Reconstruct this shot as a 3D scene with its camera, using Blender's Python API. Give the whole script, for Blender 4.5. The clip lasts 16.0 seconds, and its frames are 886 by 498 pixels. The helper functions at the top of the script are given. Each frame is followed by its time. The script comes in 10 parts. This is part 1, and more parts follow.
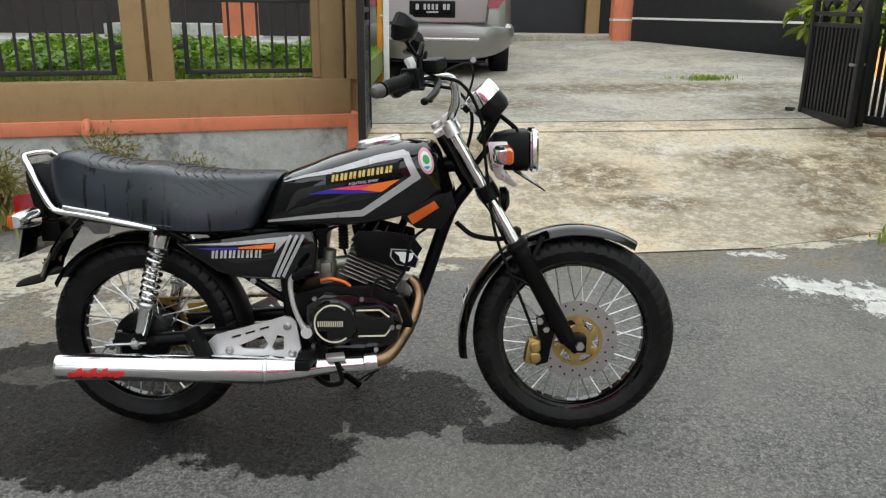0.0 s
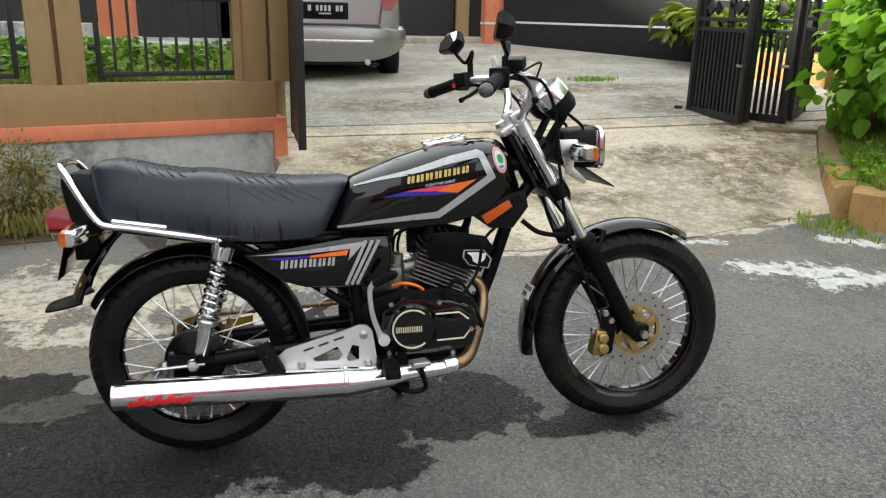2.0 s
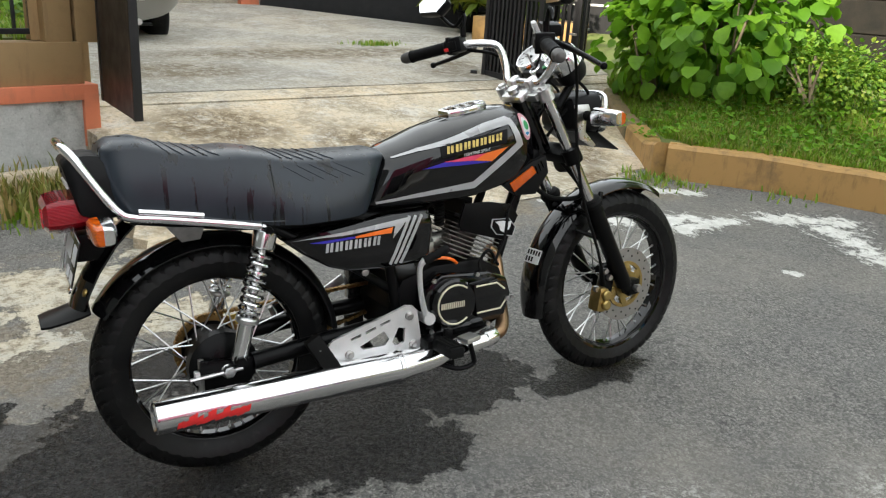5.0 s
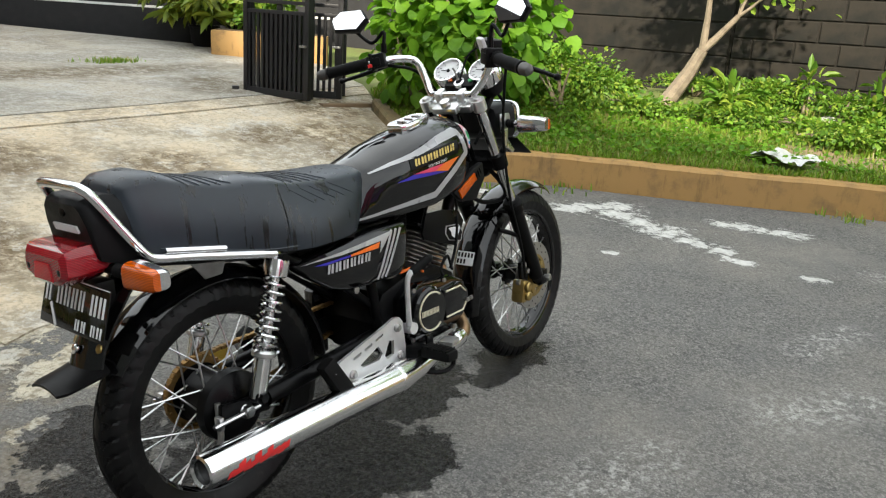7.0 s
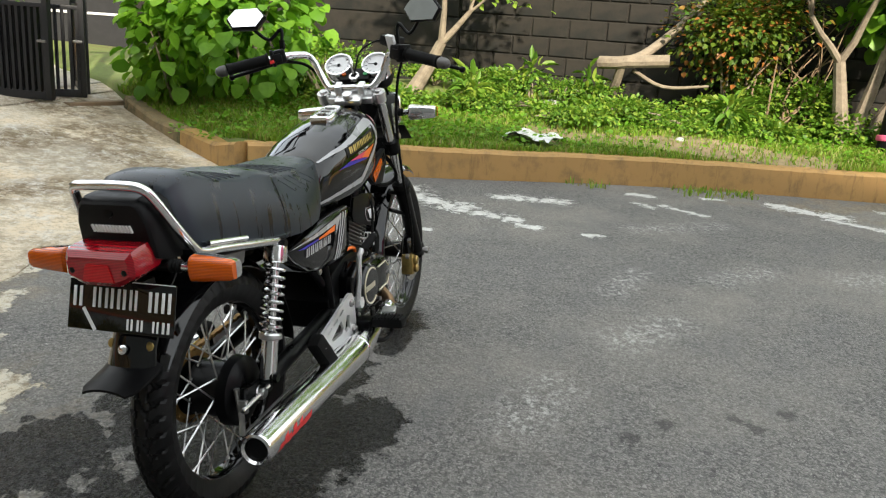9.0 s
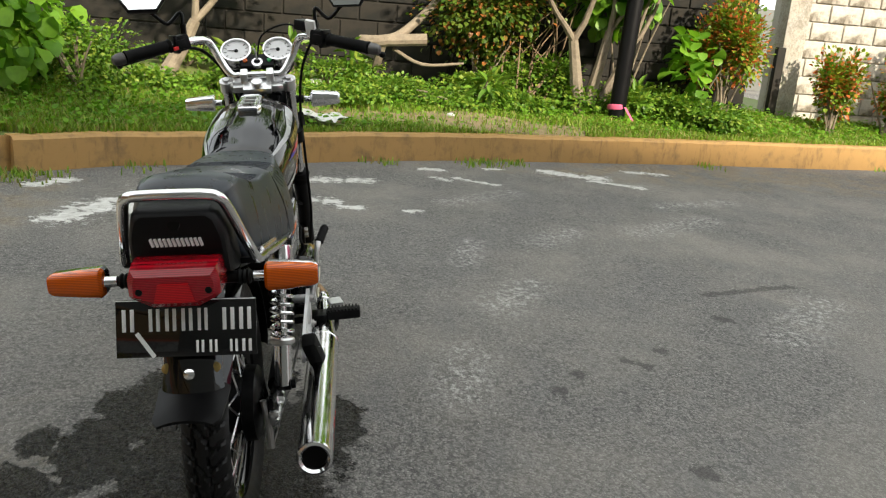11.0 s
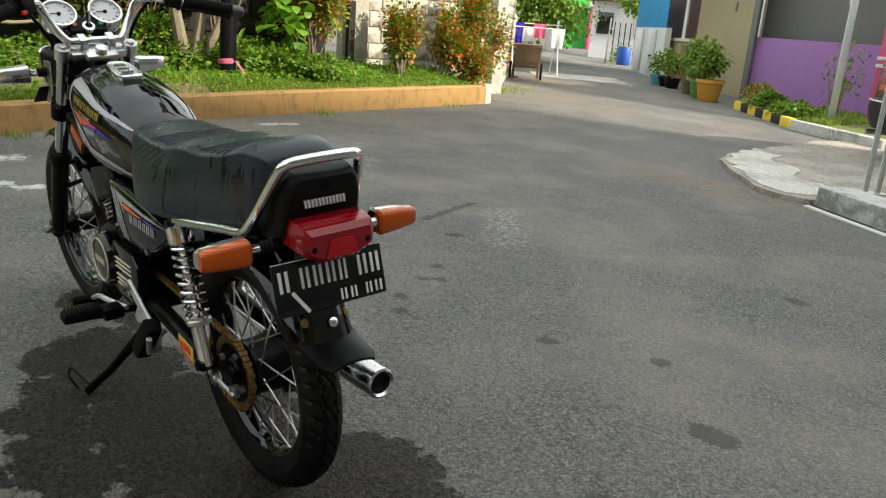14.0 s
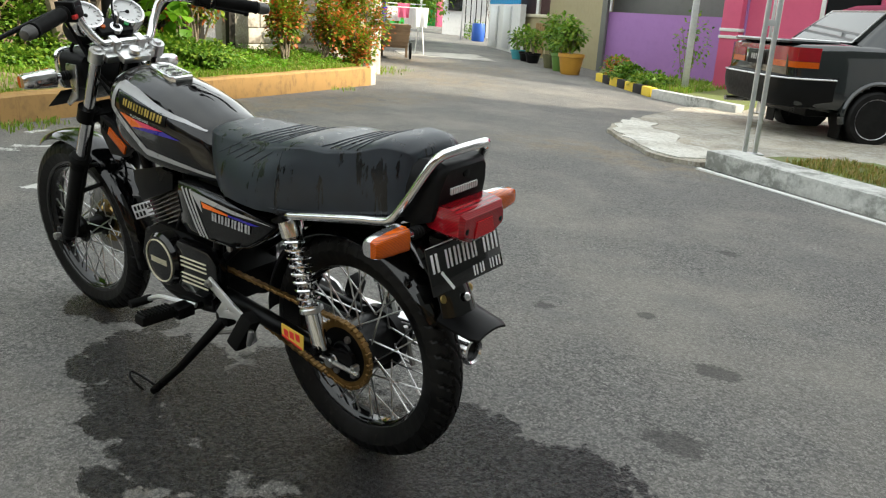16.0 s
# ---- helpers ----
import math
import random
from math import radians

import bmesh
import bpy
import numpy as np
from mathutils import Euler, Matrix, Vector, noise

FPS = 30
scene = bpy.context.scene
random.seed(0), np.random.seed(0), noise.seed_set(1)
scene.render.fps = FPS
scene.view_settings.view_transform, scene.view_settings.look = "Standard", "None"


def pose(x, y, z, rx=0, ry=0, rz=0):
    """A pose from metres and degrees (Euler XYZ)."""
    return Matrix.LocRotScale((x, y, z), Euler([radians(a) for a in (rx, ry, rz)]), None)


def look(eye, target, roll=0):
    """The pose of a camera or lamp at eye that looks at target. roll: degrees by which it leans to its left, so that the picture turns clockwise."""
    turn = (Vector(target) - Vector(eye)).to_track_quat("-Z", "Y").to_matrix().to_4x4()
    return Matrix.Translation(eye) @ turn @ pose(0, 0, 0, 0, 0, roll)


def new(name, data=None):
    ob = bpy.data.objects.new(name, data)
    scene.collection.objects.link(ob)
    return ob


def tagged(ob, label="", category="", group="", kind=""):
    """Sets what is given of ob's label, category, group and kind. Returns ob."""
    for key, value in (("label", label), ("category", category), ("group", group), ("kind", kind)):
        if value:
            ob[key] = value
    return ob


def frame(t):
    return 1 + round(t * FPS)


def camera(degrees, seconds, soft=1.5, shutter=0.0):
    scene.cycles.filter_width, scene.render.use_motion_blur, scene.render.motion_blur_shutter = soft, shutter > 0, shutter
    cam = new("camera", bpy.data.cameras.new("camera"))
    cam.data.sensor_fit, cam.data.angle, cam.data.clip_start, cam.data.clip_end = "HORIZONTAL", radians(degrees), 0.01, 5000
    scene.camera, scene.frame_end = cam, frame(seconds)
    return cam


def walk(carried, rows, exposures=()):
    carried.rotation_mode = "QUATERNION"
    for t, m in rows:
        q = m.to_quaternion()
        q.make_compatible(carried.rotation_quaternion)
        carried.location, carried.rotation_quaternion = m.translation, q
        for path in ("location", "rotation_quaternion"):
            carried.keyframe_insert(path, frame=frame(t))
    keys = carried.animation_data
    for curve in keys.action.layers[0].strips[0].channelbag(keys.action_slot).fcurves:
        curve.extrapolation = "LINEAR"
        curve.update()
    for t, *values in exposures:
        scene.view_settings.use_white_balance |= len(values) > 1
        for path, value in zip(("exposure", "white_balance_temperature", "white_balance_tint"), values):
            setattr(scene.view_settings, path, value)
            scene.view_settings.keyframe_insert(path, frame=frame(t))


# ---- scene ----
cam = camera(58.6, 16.0, soft=1.2)
METRES, EYE, TILT, LEAN, TURN = 5.17, 1.23, 0.0, 0.0, 0.0
ROWS = [
    (0.0, 0.0, 0.0, 0.0, 0.2, -17.36, -0.64),
    (0.5, -0.0241, 0.0069, 0.0002, -3.27, -17.29, -1.4),
    (1.0, -0.0546, 0.0056, -0.0009, -7.38, -17.11, -1.46),
    (1.5, -0.0893, 0.001, -0.0018, -10.38, -16.94, -1.15),
    (2.0, -0.1212, 0.0134, -0.0041, -11.59, -16.94, -1.36),
    (2.5, -0.1476, 0.0297, -0.0037, -14.08, -17.04, -2.06),
    (3.0, -0.1736, 0.0365, -0.0058, -17.73, -17.48, -2.07),
    (5.5, -0.2931, 0.0992, -0.0152, -36.97, -18.57, -3.81),
    (6.0, -0.3251, 0.1159, -0.0183, -42.49, -18.44, -3.71),
    (6.5, -0.3479, 0.1455, -0.018, -47.62, -17.48, -3.69),
    (7.0, -0.3686, 0.1652, -0.018, -54.17, -16.25, -3.8),
    (7.5, -0.4051, 0.1845, -0.0193, -60.84, -15.35, -4.15),
    (8.0, -0.4297, 0.2035, -0.0207, -66.38, -14.94, -4.14),
    (10.5, -0.4813, 0.349, -0.0258, -91.64, -15.7, -4.41),
    (11.0, -0.4762, 0.3824, -0.0269, -97.76, -15.34, -4.4),
    (11.5, -0.4828, 0.4242, -0.0274, -104.75, -15.73, -4.15),
    (12.0, -0.483, 0.4561, -0.0291, -111.34, -15.52, -3.86),
    (12.5, -0.4716, 0.4894, -0.0275, -117.77, -13.79, -3.92),
    (13.0, -0.4639, 0.523, -0.0294, -125.26, -13.75, -3.75),
    (13.5, -0.4612, 0.5568, -0.0316, -130.32, -15.01, -3.91),
    (14.0, -0.4452, 0.5805, -0.0361, -132.17, -15.99, -4.28),
    (14.5, -0.4263, 0.6033, -0.0343, -134.16, -16.63, -4.79),
    (15.0, -0.4139, 0.626, -0.0354, -137.83, -17.47, -4.39),
    (15.5, -0.403, 0.6571, -0.034, -141.72, -17.51, -3.4),
    (16.0, -0.3906, 0.672, -0.0344, -143.32, -16.75, -3.16),
]
EXPOSURES = [(0, 1.26, 6500, 10), (3, 1.35, 6500, 10), (5.5, 1.32, 6500, 10), (8, 1.29, 6500, 10), (11, 1.05, 6700, 10), (12, 0.75, 6900, 9), (12.5, 0.6, 6900, 8), (13, 0.25, 6900, 8), (13.5, 0.6, 6700, 8), (14, 0.85, 6600, 8), (15, 1.1, 6500, 8), (16, 1.15, 6500, 8)]
walk(cam, [(t, pose(0, 0, EYE, TILT, LEAN, TURN) @ pose(METRES * x, METRES * y, METRES * z, 90 + pitch, roll, yaw)) for t, x, y, z, yaw, pitch, roll in ROWS], EXPOSURES)

# ---- world, sun, exposure ----
world = bpy.data.worlds.new("sky")
scene.world = world
world.use_nodes = True
wn, wl = world.node_tree.nodes, world.node_tree.links
SUN_AZ, SUN_EL = radians(244.5), radians(30)      # compass bearing of the sun from +y towards +x
sky = wn.new("ShaderNodeTexSky")
sky.sky_type, sky.sun_disc, sky.sun_elevation, sky.sun_rotation = "NISHITA", False, SUN_EL, SUN_AZ
bg = wn["Background"]
clouds = wn.new("ShaderNodeTexNoise")
clouds.inputs["Scale"].default_value, clouds.inputs["Detail"].default_value = 2.2, 5
cover = wn.new("ShaderNodeMapRange")
cover.inputs["From Min"].default_value, cover.inputs["From Max"].default_value = 0.3, 0.6
cover.inputs["To Min"].default_value, cover.inputs["To Max"].default_value = 0.6, 0.92
wmix = wn.new("ShaderNodeMix")
wmix.data_type = "RGBA"
wmix.inputs["B"].default_value = (7.2, 7.5, 7.4, 1)
wl.new(clouds.outputs["Fac"], cover.inputs["Value"])
wl.new(cover.outputs["Result"], wmix.inputs["Factor"])
wl.new(sky.outputs["Color"], wmix.inputs["A"])
wl.new(wmix.outputs["Result"], bg.inputs["Color"])
bg.inputs["Strength"].default_value = 0.13
sun = new("sun", bpy.data.lights.new("sun", "SUN"))
sun.data.energy, sun.data.angle, sun.data.color = 4.0, radians(2), (1.0, 0.90, 0.74)
sun_from = Vector((math.sin(SUN_AZ) * math.cos(SUN_EL), math.cos(SUN_AZ) * math.cos(SUN_EL), math.sin(SUN_EL)))
sun.matrix_world = look(sun_from * 30, (0, 0, 0))


# ---- materials ----
class Nodes:
    """A material's node tree with short calls."""

    def __init__(self, name):
        self.mat = bpy.data.materials.new(name)
        self.mat.use_nodes = True
        self.t = self.mat.node_tree
        self.b = self.t.nodes["Principled BSDF"]
        self.co = self.t.nodes.new("ShaderNodeTexCoord").outputs["Object"]

    def put(self, socket, value):
        if isinstance(value, bpy.types.NodeSocket):
            self.t.links.new(value, socket)
        else:
            socket.default_value = value

    def noise(self, scale, detail=4, rough=0.55, co=None, stretch=None):
        n = self.t.nodes.new("ShaderNodeTexNoise")
        n.inputs["Scale"].default_value, n.inputs["Detail"].default_value, n.inputs["Roughness"].default_value = scale, detail, rough
        c = co or self.co
        if stretch:
            m = self.t.nodes.new("ShaderNodeMapping")
            m.inputs["Scale"].default_value = stretch
            self.t.links.new(c, m.inputs["Vector"])
            c = m.outputs["Vector"]
        self.t.links.new(c, n.inputs["Vector"])
        return n.outputs["Fac"]

    def voronoi(self, scale, feature="F1", out="Distance"):
        n = self.t.nodes.new("ShaderNodeTexVoronoi")
        n.feature = feature
        n.inputs["Scale"].default_value = scale
        self.t.links.new(self.co, n.inputs["Vector"])
        return n.outputs[out]

    def ramp(self, fac, lo, hi, a=0.0, b=1.0):
        n = self.t.nodes.new("ShaderNodeMapRange")
        for k, v in (("From Min", lo), ("From Max", hi), ("To Min", a), ("To Max", b)):
            n.inputs[k].default_value = v
        self.t.links.new(fac, n.inputs["Value"])
        return n.outputs["Result"]

    def mix(self, fac, a, b, blend="MIX"):
        n = self.t.nodes.new("ShaderNodeMix")
        n.data_type, n.blend_type = "RGBA", blend
        self.put(n.inputs["Factor"], fac), self.put(n.inputs["A"], a), self.put(n.inputs["B"], b)
        return n.outputs["Result"]

    def math(self, op, a, b=0.0):
        n = self.t.nodes.new("ShaderNodeMath")
        n.operation = op
        self.put(n.inputs[0], a), self.put(n.inputs[1], b)
        return n.outputs[0]

    def attr(self, name):
        n = self.t.nodes.new("ShaderNodeAttribute")
        n.attribute_name = name
        return n.outputs["Fac"]

    def island(self):
        return self.t.nodes.new("ShaderNodeNewGeometry").outputs["Random Per Island"]

    def random(self):
        return self.t.nodes.new("ShaderNodeObjectInfo").outputs["Random"]

    def bump(self, height, strength=0.3, dist=0.01):
        n = self.t.nodes.new("ShaderNodeBump")
        n.inputs["Strength"].default_value, n.inputs["Distance"].default_value = strength, dist
        self.t.links.new(height, n.inputs["Height"])
        self.t.links.new(n.outputs["Normal"], self.b.inputs["Normal"])

    def done(self, color=None, rough=None, metal=None, **more):
        for key, v in (("Base Color", color), ("Roughness", rough), ("Metallic", metal)):
            if v is not None:
                self.put(self.b.inputs[key], v)
        for key, v in more.items():
            self.put(self.b.inputs[key.replace("_", " ")], v)
        return self.mat


def dark(c, k):
    return (c[0] * k, c[1] * k, c[2] * k, 1)


def gloss_paint(name, color, rough=0.07, coat=0.85):
    n = Nodes(name)
    spots = n.ramp(n.noise(260, 2), 0.62, 0.7)
    dust = n.noise(14, 5)
    c = n.mix(n.ramp(dust, 0.5, 0.85, 0, 0.04), color, (0.09, 0.085, 0.08, 1))
    return n.done(c, n.math("ADD", n.ramp(dust, 0.35, 0.75, rough, rough + 0.07), n.math("MULTIPLY", spots, 0.08)), 0.0, Specular_IOR_Level=0.08, Coat_Weight=coat, Coat_Roughness=0.03)


def plain(name, color, rough=0.5, metal=0.0, grain=60, vary=0.25, bump=0.1, spec=0.5):
    n = Nodes(name)
    f = n.noise(grain, 4)
    g2 = n.noise(grain * 0.13, 4)
    c = n.mix(n.ramp(f, 0.3, 0.7, 0, vary), color, dark(color, 0.55))
    c = n.mix(n.ramp(g2, 0.4, 0.7, 0, vary), c, dark(color, 1.3))
    n.bump(f, bump, 0.002)
    return n.done(c, n.ramp(g2, 0.3, 0.7, max(0.03, rough - 0.08), min(1, rough + 0.1)), metal, Specular_IOR_Level=spec)


def metal_mat(name, color, rough, grime=0.25):
    n = Nodes(name)
    f, g2 = n.noise(180, 3), n.noise(22, 5)
    c = n.mix(n.ramp(g2, 0.5, 0.8, 0, grime), color, dark(color, 0.25))
    n.bump(f, 0.04, 0.001)
    return n.done(c, n.math("ADD", n.ramp(g2, 0.3, 0.8, rough, rough + 0.2), n.math("MULTIPLY", f, 0.05)), 1.0)


BLACK_PAINT = gloss_paint("black_paint", (0.0025, 0.0025, 0.003, 1))
BLACK_SATIN = plain("black_satin", (0.003, 0.003, 0.0033, 1), 0.32, spec=0.12)
BLACK_PLASTIC = plain("black_plastic", (0.0045, 0.0045, 0.005, 1), 0.45, grain=240, spec=0.15)
RUBBER = plain("rubber", (0.0055, 0.0055, 0.0055, 1), 0.6, grain=300, vary=0.4, spec=0.10)
CHROME = metal_mat("chrome", (0.78, 0.78, 0.79, 1), 0.05, 0.12)
CHROME_DULL = metal_mat("dull_chrome", (0.6, 0.6, 0.6, 1), 0.2, 0.4)
ALU = metal_mat("aluminium", (0.78, 0.78, 0.78, 1), 0.24, 0.2)
ALU_DARK = metal_mat("cast_aluminium", (0.16, 0.155, 0.15, 1), 0.5, 0.5)
FIN_GREY = metal_mat("dusty_fin_metal", (0.30, 0.29, 0.27, 1), 0.5, 0.6)
ZINC = metal_mat("grimy_zinc", (0.30, 0.30, 0.27, 1), 0.4, 0.7)
ALU_BRIGHT = metal_mat("bright_aluminium", (0.80, 0.80, 0.80, 1), 0.42, 0.12)
STEEL = metal_mat("steel", (0.42, 0.41, 0.40, 1), 0.32, 0.3)
GOLD = metal_mat("gold_anodised", (0.42, 0.305, 0.115, 1), 0.36, 0.5)
CHAIN_MAT = metal_mat("chain_rust", (0.29, 0.175, 0.065, 1), 0.45, 0.6)
PIPE_BROWN = metal_mat("heated_pipe", (0.30, 0.19, 0.11, 1), 0.28, 0.6)
WHITE_PAINT = plain("white_paint", (0.72, 0.72, 0.72, 1), 0.45)
DECAL_SILVER = plain("silver_decal", (0.42, 0.42, 0.43, 1), 0.3, 0.3, vary=0.1)
DECAL_ORANGE = plain("orange_decal", (0.85, 0.17, 0.02, 1), 0.3, vary=0.08)
DECAL_BLUE = plain("blue_decal", (0.03, 0.02, 0.35, 1), 0.3, vary=0.08)
DECAL_PINK = plain("pink_decal", (0.75, 0.06, 0.14, 1), 0.3, vary=0.08)
DECAL_ROSE = plain("rose_decal", (0.62, 0.30, 0.34, 1), 0.35, vary=0.1)
DECAL_RED = plain("red_decal", (0.7, 0.03, 0.03, 1), 0.35, vary=0.08)
DECAL_YELLOW = plain("yellow_decal", (0.75, 0.52, 0.08, 1), 0.35, vary=0.15)
DECAL_GOLD = plain("gold_decal", (0.50, 0.36, 0.09, 1), 0.3, 0.3, grain=400, vary=0.7)
DECAL_CREAM = plain("cream_decal", (0.62, 0.57, 0.42, 1), 0.35, vary=0.1)
DECAL_GREEN = plain("green_decal", (0.02, 0.30, 0.08, 1), 0.35, vary=0.1)


def vinyl():
    n = Nodes("seat_vinyl")
    f, g2 = n.noise(420, 2), n.noise(9, 5)
    streak = n.ramp(n.noise(7, 5, 0.62, stretch=(5, 5, 0.35)), 0.575, 0.60)
    # blue in the black base stands in for the sky's sheen
    c = n.mix(n.ramp(g2, 0.35, 0.7, 0, 1), (0.0095, 0.0138, 0.0205, 1), (0.0160, 0.0228, 0.0330, 1))
    c = n.mix(n.math("MULTIPLY", streak, 0.8), c, (0.0018, 0.0018, 0.0022, 1))
    n.bump(f, 0.12, 0.001)
    return n.done(c, n.math("SUBTRACT", n.ramp(g2, 0.3, 0.7, 0.30, 0.42), n.math("MULTIPLY", streak, 0.14)), Specular_IOR_Level=0.46)


def lens(name, color, rough=0.12, coat=0.6):
    n = Nodes(name)
    wave = n.t.nodes.new("ShaderNodeTexWave")
    wave.bands_direction = "Z"
    wave.inputs["Scale"].default_value = 110
    n.t.links.new(n.co, wave.inputs["Vector"])
    ribs = wave.outputs["Fac"]
    n.bump(ribs, 0.25, 0.002)
    return n.done(n.mix(n.ramp(ribs, 0.2, 0.8), color, dark(color, 0.55)), rough, 0.0, Coat_Weight=coat, Coat_Roughness=0.04, Specular_IOR_Level=0.2)


VINYL = vinyl()
LENS_RED = lens("red_lens", (0.33, 0.004, 0.012, 1), 0.08, 0.8)
LENS_RED_BRIGHT = lens("bright_red_lens", (0.55, 0.008, 0.014, 1), 0.1, 0.4)
LENS_ORANGE = lens("orange_lens", (0.62, 0.10, 0.0015, 1), 0.06, 0.5)
MIRROR = Nodes("mirror_glass").done((0.85, 0.86, 0.87, 1), 0.015, 1.0)
GLASS_DARK = Nodes("dark_glass").done((0.012, 0.014, 0.015, 1), 0.05, 0.0, Coat_Weight=0.5)
GLASS_CLEAR = Nodes("clear_glass").done((0.9, 0.92, 0.92, 1), 0.03, 0.0, Transmission_Weight=0.9, IOR=1.45)


def tyre_mat():
    n = Nodes("tyre_rubber")
    f, g2 = n.noise(160, 4), n.noise(12, 4)
    c = n.mix(n.ramp(g2, 0.4, 0.7), (0.0042, 0.0042, 0.0045, 1), (0.011, 0.0108, 0.0105, 1))
    c = n.mix(n.ramp(n.noise(38, 6, 0.75), 0.58, 0.70, 0, 0.45), c, (0.036, 0.033, 0.029, 1))
    n.bump(f, 0.2, 0.0015)
    return n.done(c, n.ramp(g2, 0.3, 0.7, 0.30, 0.55), Specular_IOR_Level=0.18)


TYRE = tyre_mat()


def asphalt():
    n = Nodes("asphalt")
    # stones of uneven outline in dark binder
    shift = n.t.nodes.new("ShaderNodeTexNoise")
    shift.inputs["Scale"].default_value, shift.inputs["Detail"].default_value = 70, 3
    n.t.links.new(n.co, shift.inputs["Vector"])
    plain_co, n.co = n.co, n.mix(0.022, n.co, shift.outputs["Color"])
    grit, cells, coarse = n.voronoi(150), n.voronoi(150, out="Color"), n.voronoi(74)
    n.co = plain_co
    fine, mid, big = n.noise(330, 4, 0.7), n.noise(24, 7, 0.72), n.noise(0.9, 7, 0.62)
    c = n.mix(n.ramp(cells, 0.2, 0.8), (0.128, 0.125, 0.119, 1), (0.235, 0.228, 0.214, 1))
    c = n.mix(n.ramp(grit, 0.45, 0.75, 0, 0.7), c, (0.045, 0.044, 0.044, 1))
    c = n.mix(n.ramp(coarse, 0.5, 0.85, 0, 0.8), c, (0.05, 0.049, 0.049, 1))
    c = n.mix(n.ramp(n.noise(46, 5, 0.8), 0.54, 0.64, 0, 0.6), c, (0.06, 0.059, 0.058, 1))
    c = n.mix(n.ramp(n.noise(150, 3, 0.7), 0.64, 0.69, 0, 0.8), c, (0.44, 0.43, 0.40, 1))
    c = n.mix(n.ramp(n.noise(34, 6, 0.8), 0.68, 0.70, 0, 0.8), c, (0.52, 0.51, 0.48, 1))
    c = n.mix(n.ramp(mid, 0.45, 0.72, 0, 0.4), c, (0.105, 0.104, 0.104, 1))
    c = n.mix(n.ramp(big, 0.44, 0.64, 0, 0.5), c, (0.245, 0.228, 0.20, 1))
    c = n.mix(n.ramp(n.noise(2.1, 7, 0.66, stretch=(1, 1.8, 1)), 0.50, 0.66, 0, 0.4), c, (0.125, 0.124, 0.123, 1))
    # pale scuffs: loose everywhere, thicker where tyres scraped
    chips = n.ramp(n.noise(58, 5, 0.75), 0.50, 0.62)
    scuff = n.math("MULTIPLY", n.ramp(n.noise(2.6, 8, 0.8), 0.55, 0.66, 0, 0.5), chips)
    c = n.mix(scuff, c, (0.33, 0.322, 0.305, 1))
    worn = n.math("MULTIPLY", n.ramp(n.attr("scuff"), 0.25, 0.8), n.ramp(n.noise(34, 8, 0.82), 0.50, 0.60))
    c = n.mix(n.math("MULTIPLY", worn, 0.75), c, (0.43, 0.42, 0.40, 1))
    c = n.mix(1.0, c, (1.27, 1.265, 1.255, 1), "MULTIPLY")
    dirt = n.math("MULTIPLY", n.attr("dirt"), n.ramp(n.noise(5, 6, 0.7), 0.35, 0.6))
    c = n.mix(n.ramp(dirt, 0.2, 0.6, 0, 0.8), c, n.mix(n.ramp(n.noise(45, 4, 0.7), 0.4, 0.62), (0.16, 0.132, 0.095, 1), (0.31, 0.265, 0.20, 1)))
    # broken concrete crust
    crust = n.math("ADD", n.attr("crust"), n.ramp(n.noise(6.5, 9, 0.78), 0.25, 0.75, -0.42, 0.42))
    crust = n.ramp(crust, 0.58, 0.63)
    stone = n.mix(n.ramp(n.noise(4, 6, 0.7), 0.42, 0.62), (0.52, 0.465, 0.36, 1), (0.44, 0.42, 0.37, 1))
    stone = n.mix(n.ramp(n.noise(19, 8, 0.82), 0.48, 0.60, 0, 0.85), stone, (0.17, 0.135, 0.085, 1))
    stone = n.mix(n.ramp(n.noise(70, 4, 0.7), 0.56, 0.68, 0, 0.7), stone, (0.10, 0.088, 0.07, 1))
    c = n.mix(crust, c, stone)
    # scraped cement
    smear = n.math("ADD", n.attr("cement"), n.ramp(n.noise(20, 9, 0.8, stretch=(1, 0.6, 1)), 0.28, 0.72, -0.75, 0.75))
    smear = n.ramp(smear, 0.58, 0.66)
    c = n.mix(smear, c, n.mix(n.ramp(mid, 0.35, 0.65), (0.66, 0.655, 0.63, 1), (0.46, 0.45, 0.425, 1)))
    # water lying on it
    wet = n.math("ADD", n.attr("wet"), n.ramp(n.noise(13, 8, 0.7), 0.3, 0.7, -0.20, 0.20))
    wet = n.ramp(wet, 0.47, 0.51)
    c = n.mix(wet, c, n.mix(1.0, c, (0.115, 0.117, 0.128, 1), "MULTIPLY"))
    damp = n.ramp(n.math("ADD", n.attr("damp"), n.ramp(n.noise(30, 7, 0.75), 0.3, 0.7, -0.3, 0.3)), 0.46, 0.6, 0, 0.62)
    c = n.mix(damp, c, (0.045, 0.044, 0.042, 1))
    rough = n.mix(wet, n.ramp(mid, 0.3, 0.7, 0.75, 0.9), n.ramp(fine, 0.3, 0.7, 0.16, 0.42))
    height = n.mix(0.5, n.mix(0.35, grit, fine), n.mix(0.4, coarse, n.noise(46, 5, 0.8)))
    height = n.mix(n.math("MULTIPLY", n.math("MAXIMUM", smear, crust), 0.75), height, (0.25, 0.25, 0.25, 1))
    n.bump(n.math("MULTIPLY", height, -1.0), 1.0, 0.014)
    return n.done(c, rough, Specular_IOR_Level=n.mix(wet, (0.3, 0.3, 0.3, 1), n.ramp(n.noise(90, 4, 0.75), 0.42, 0.66, 0.05, 0.75)))


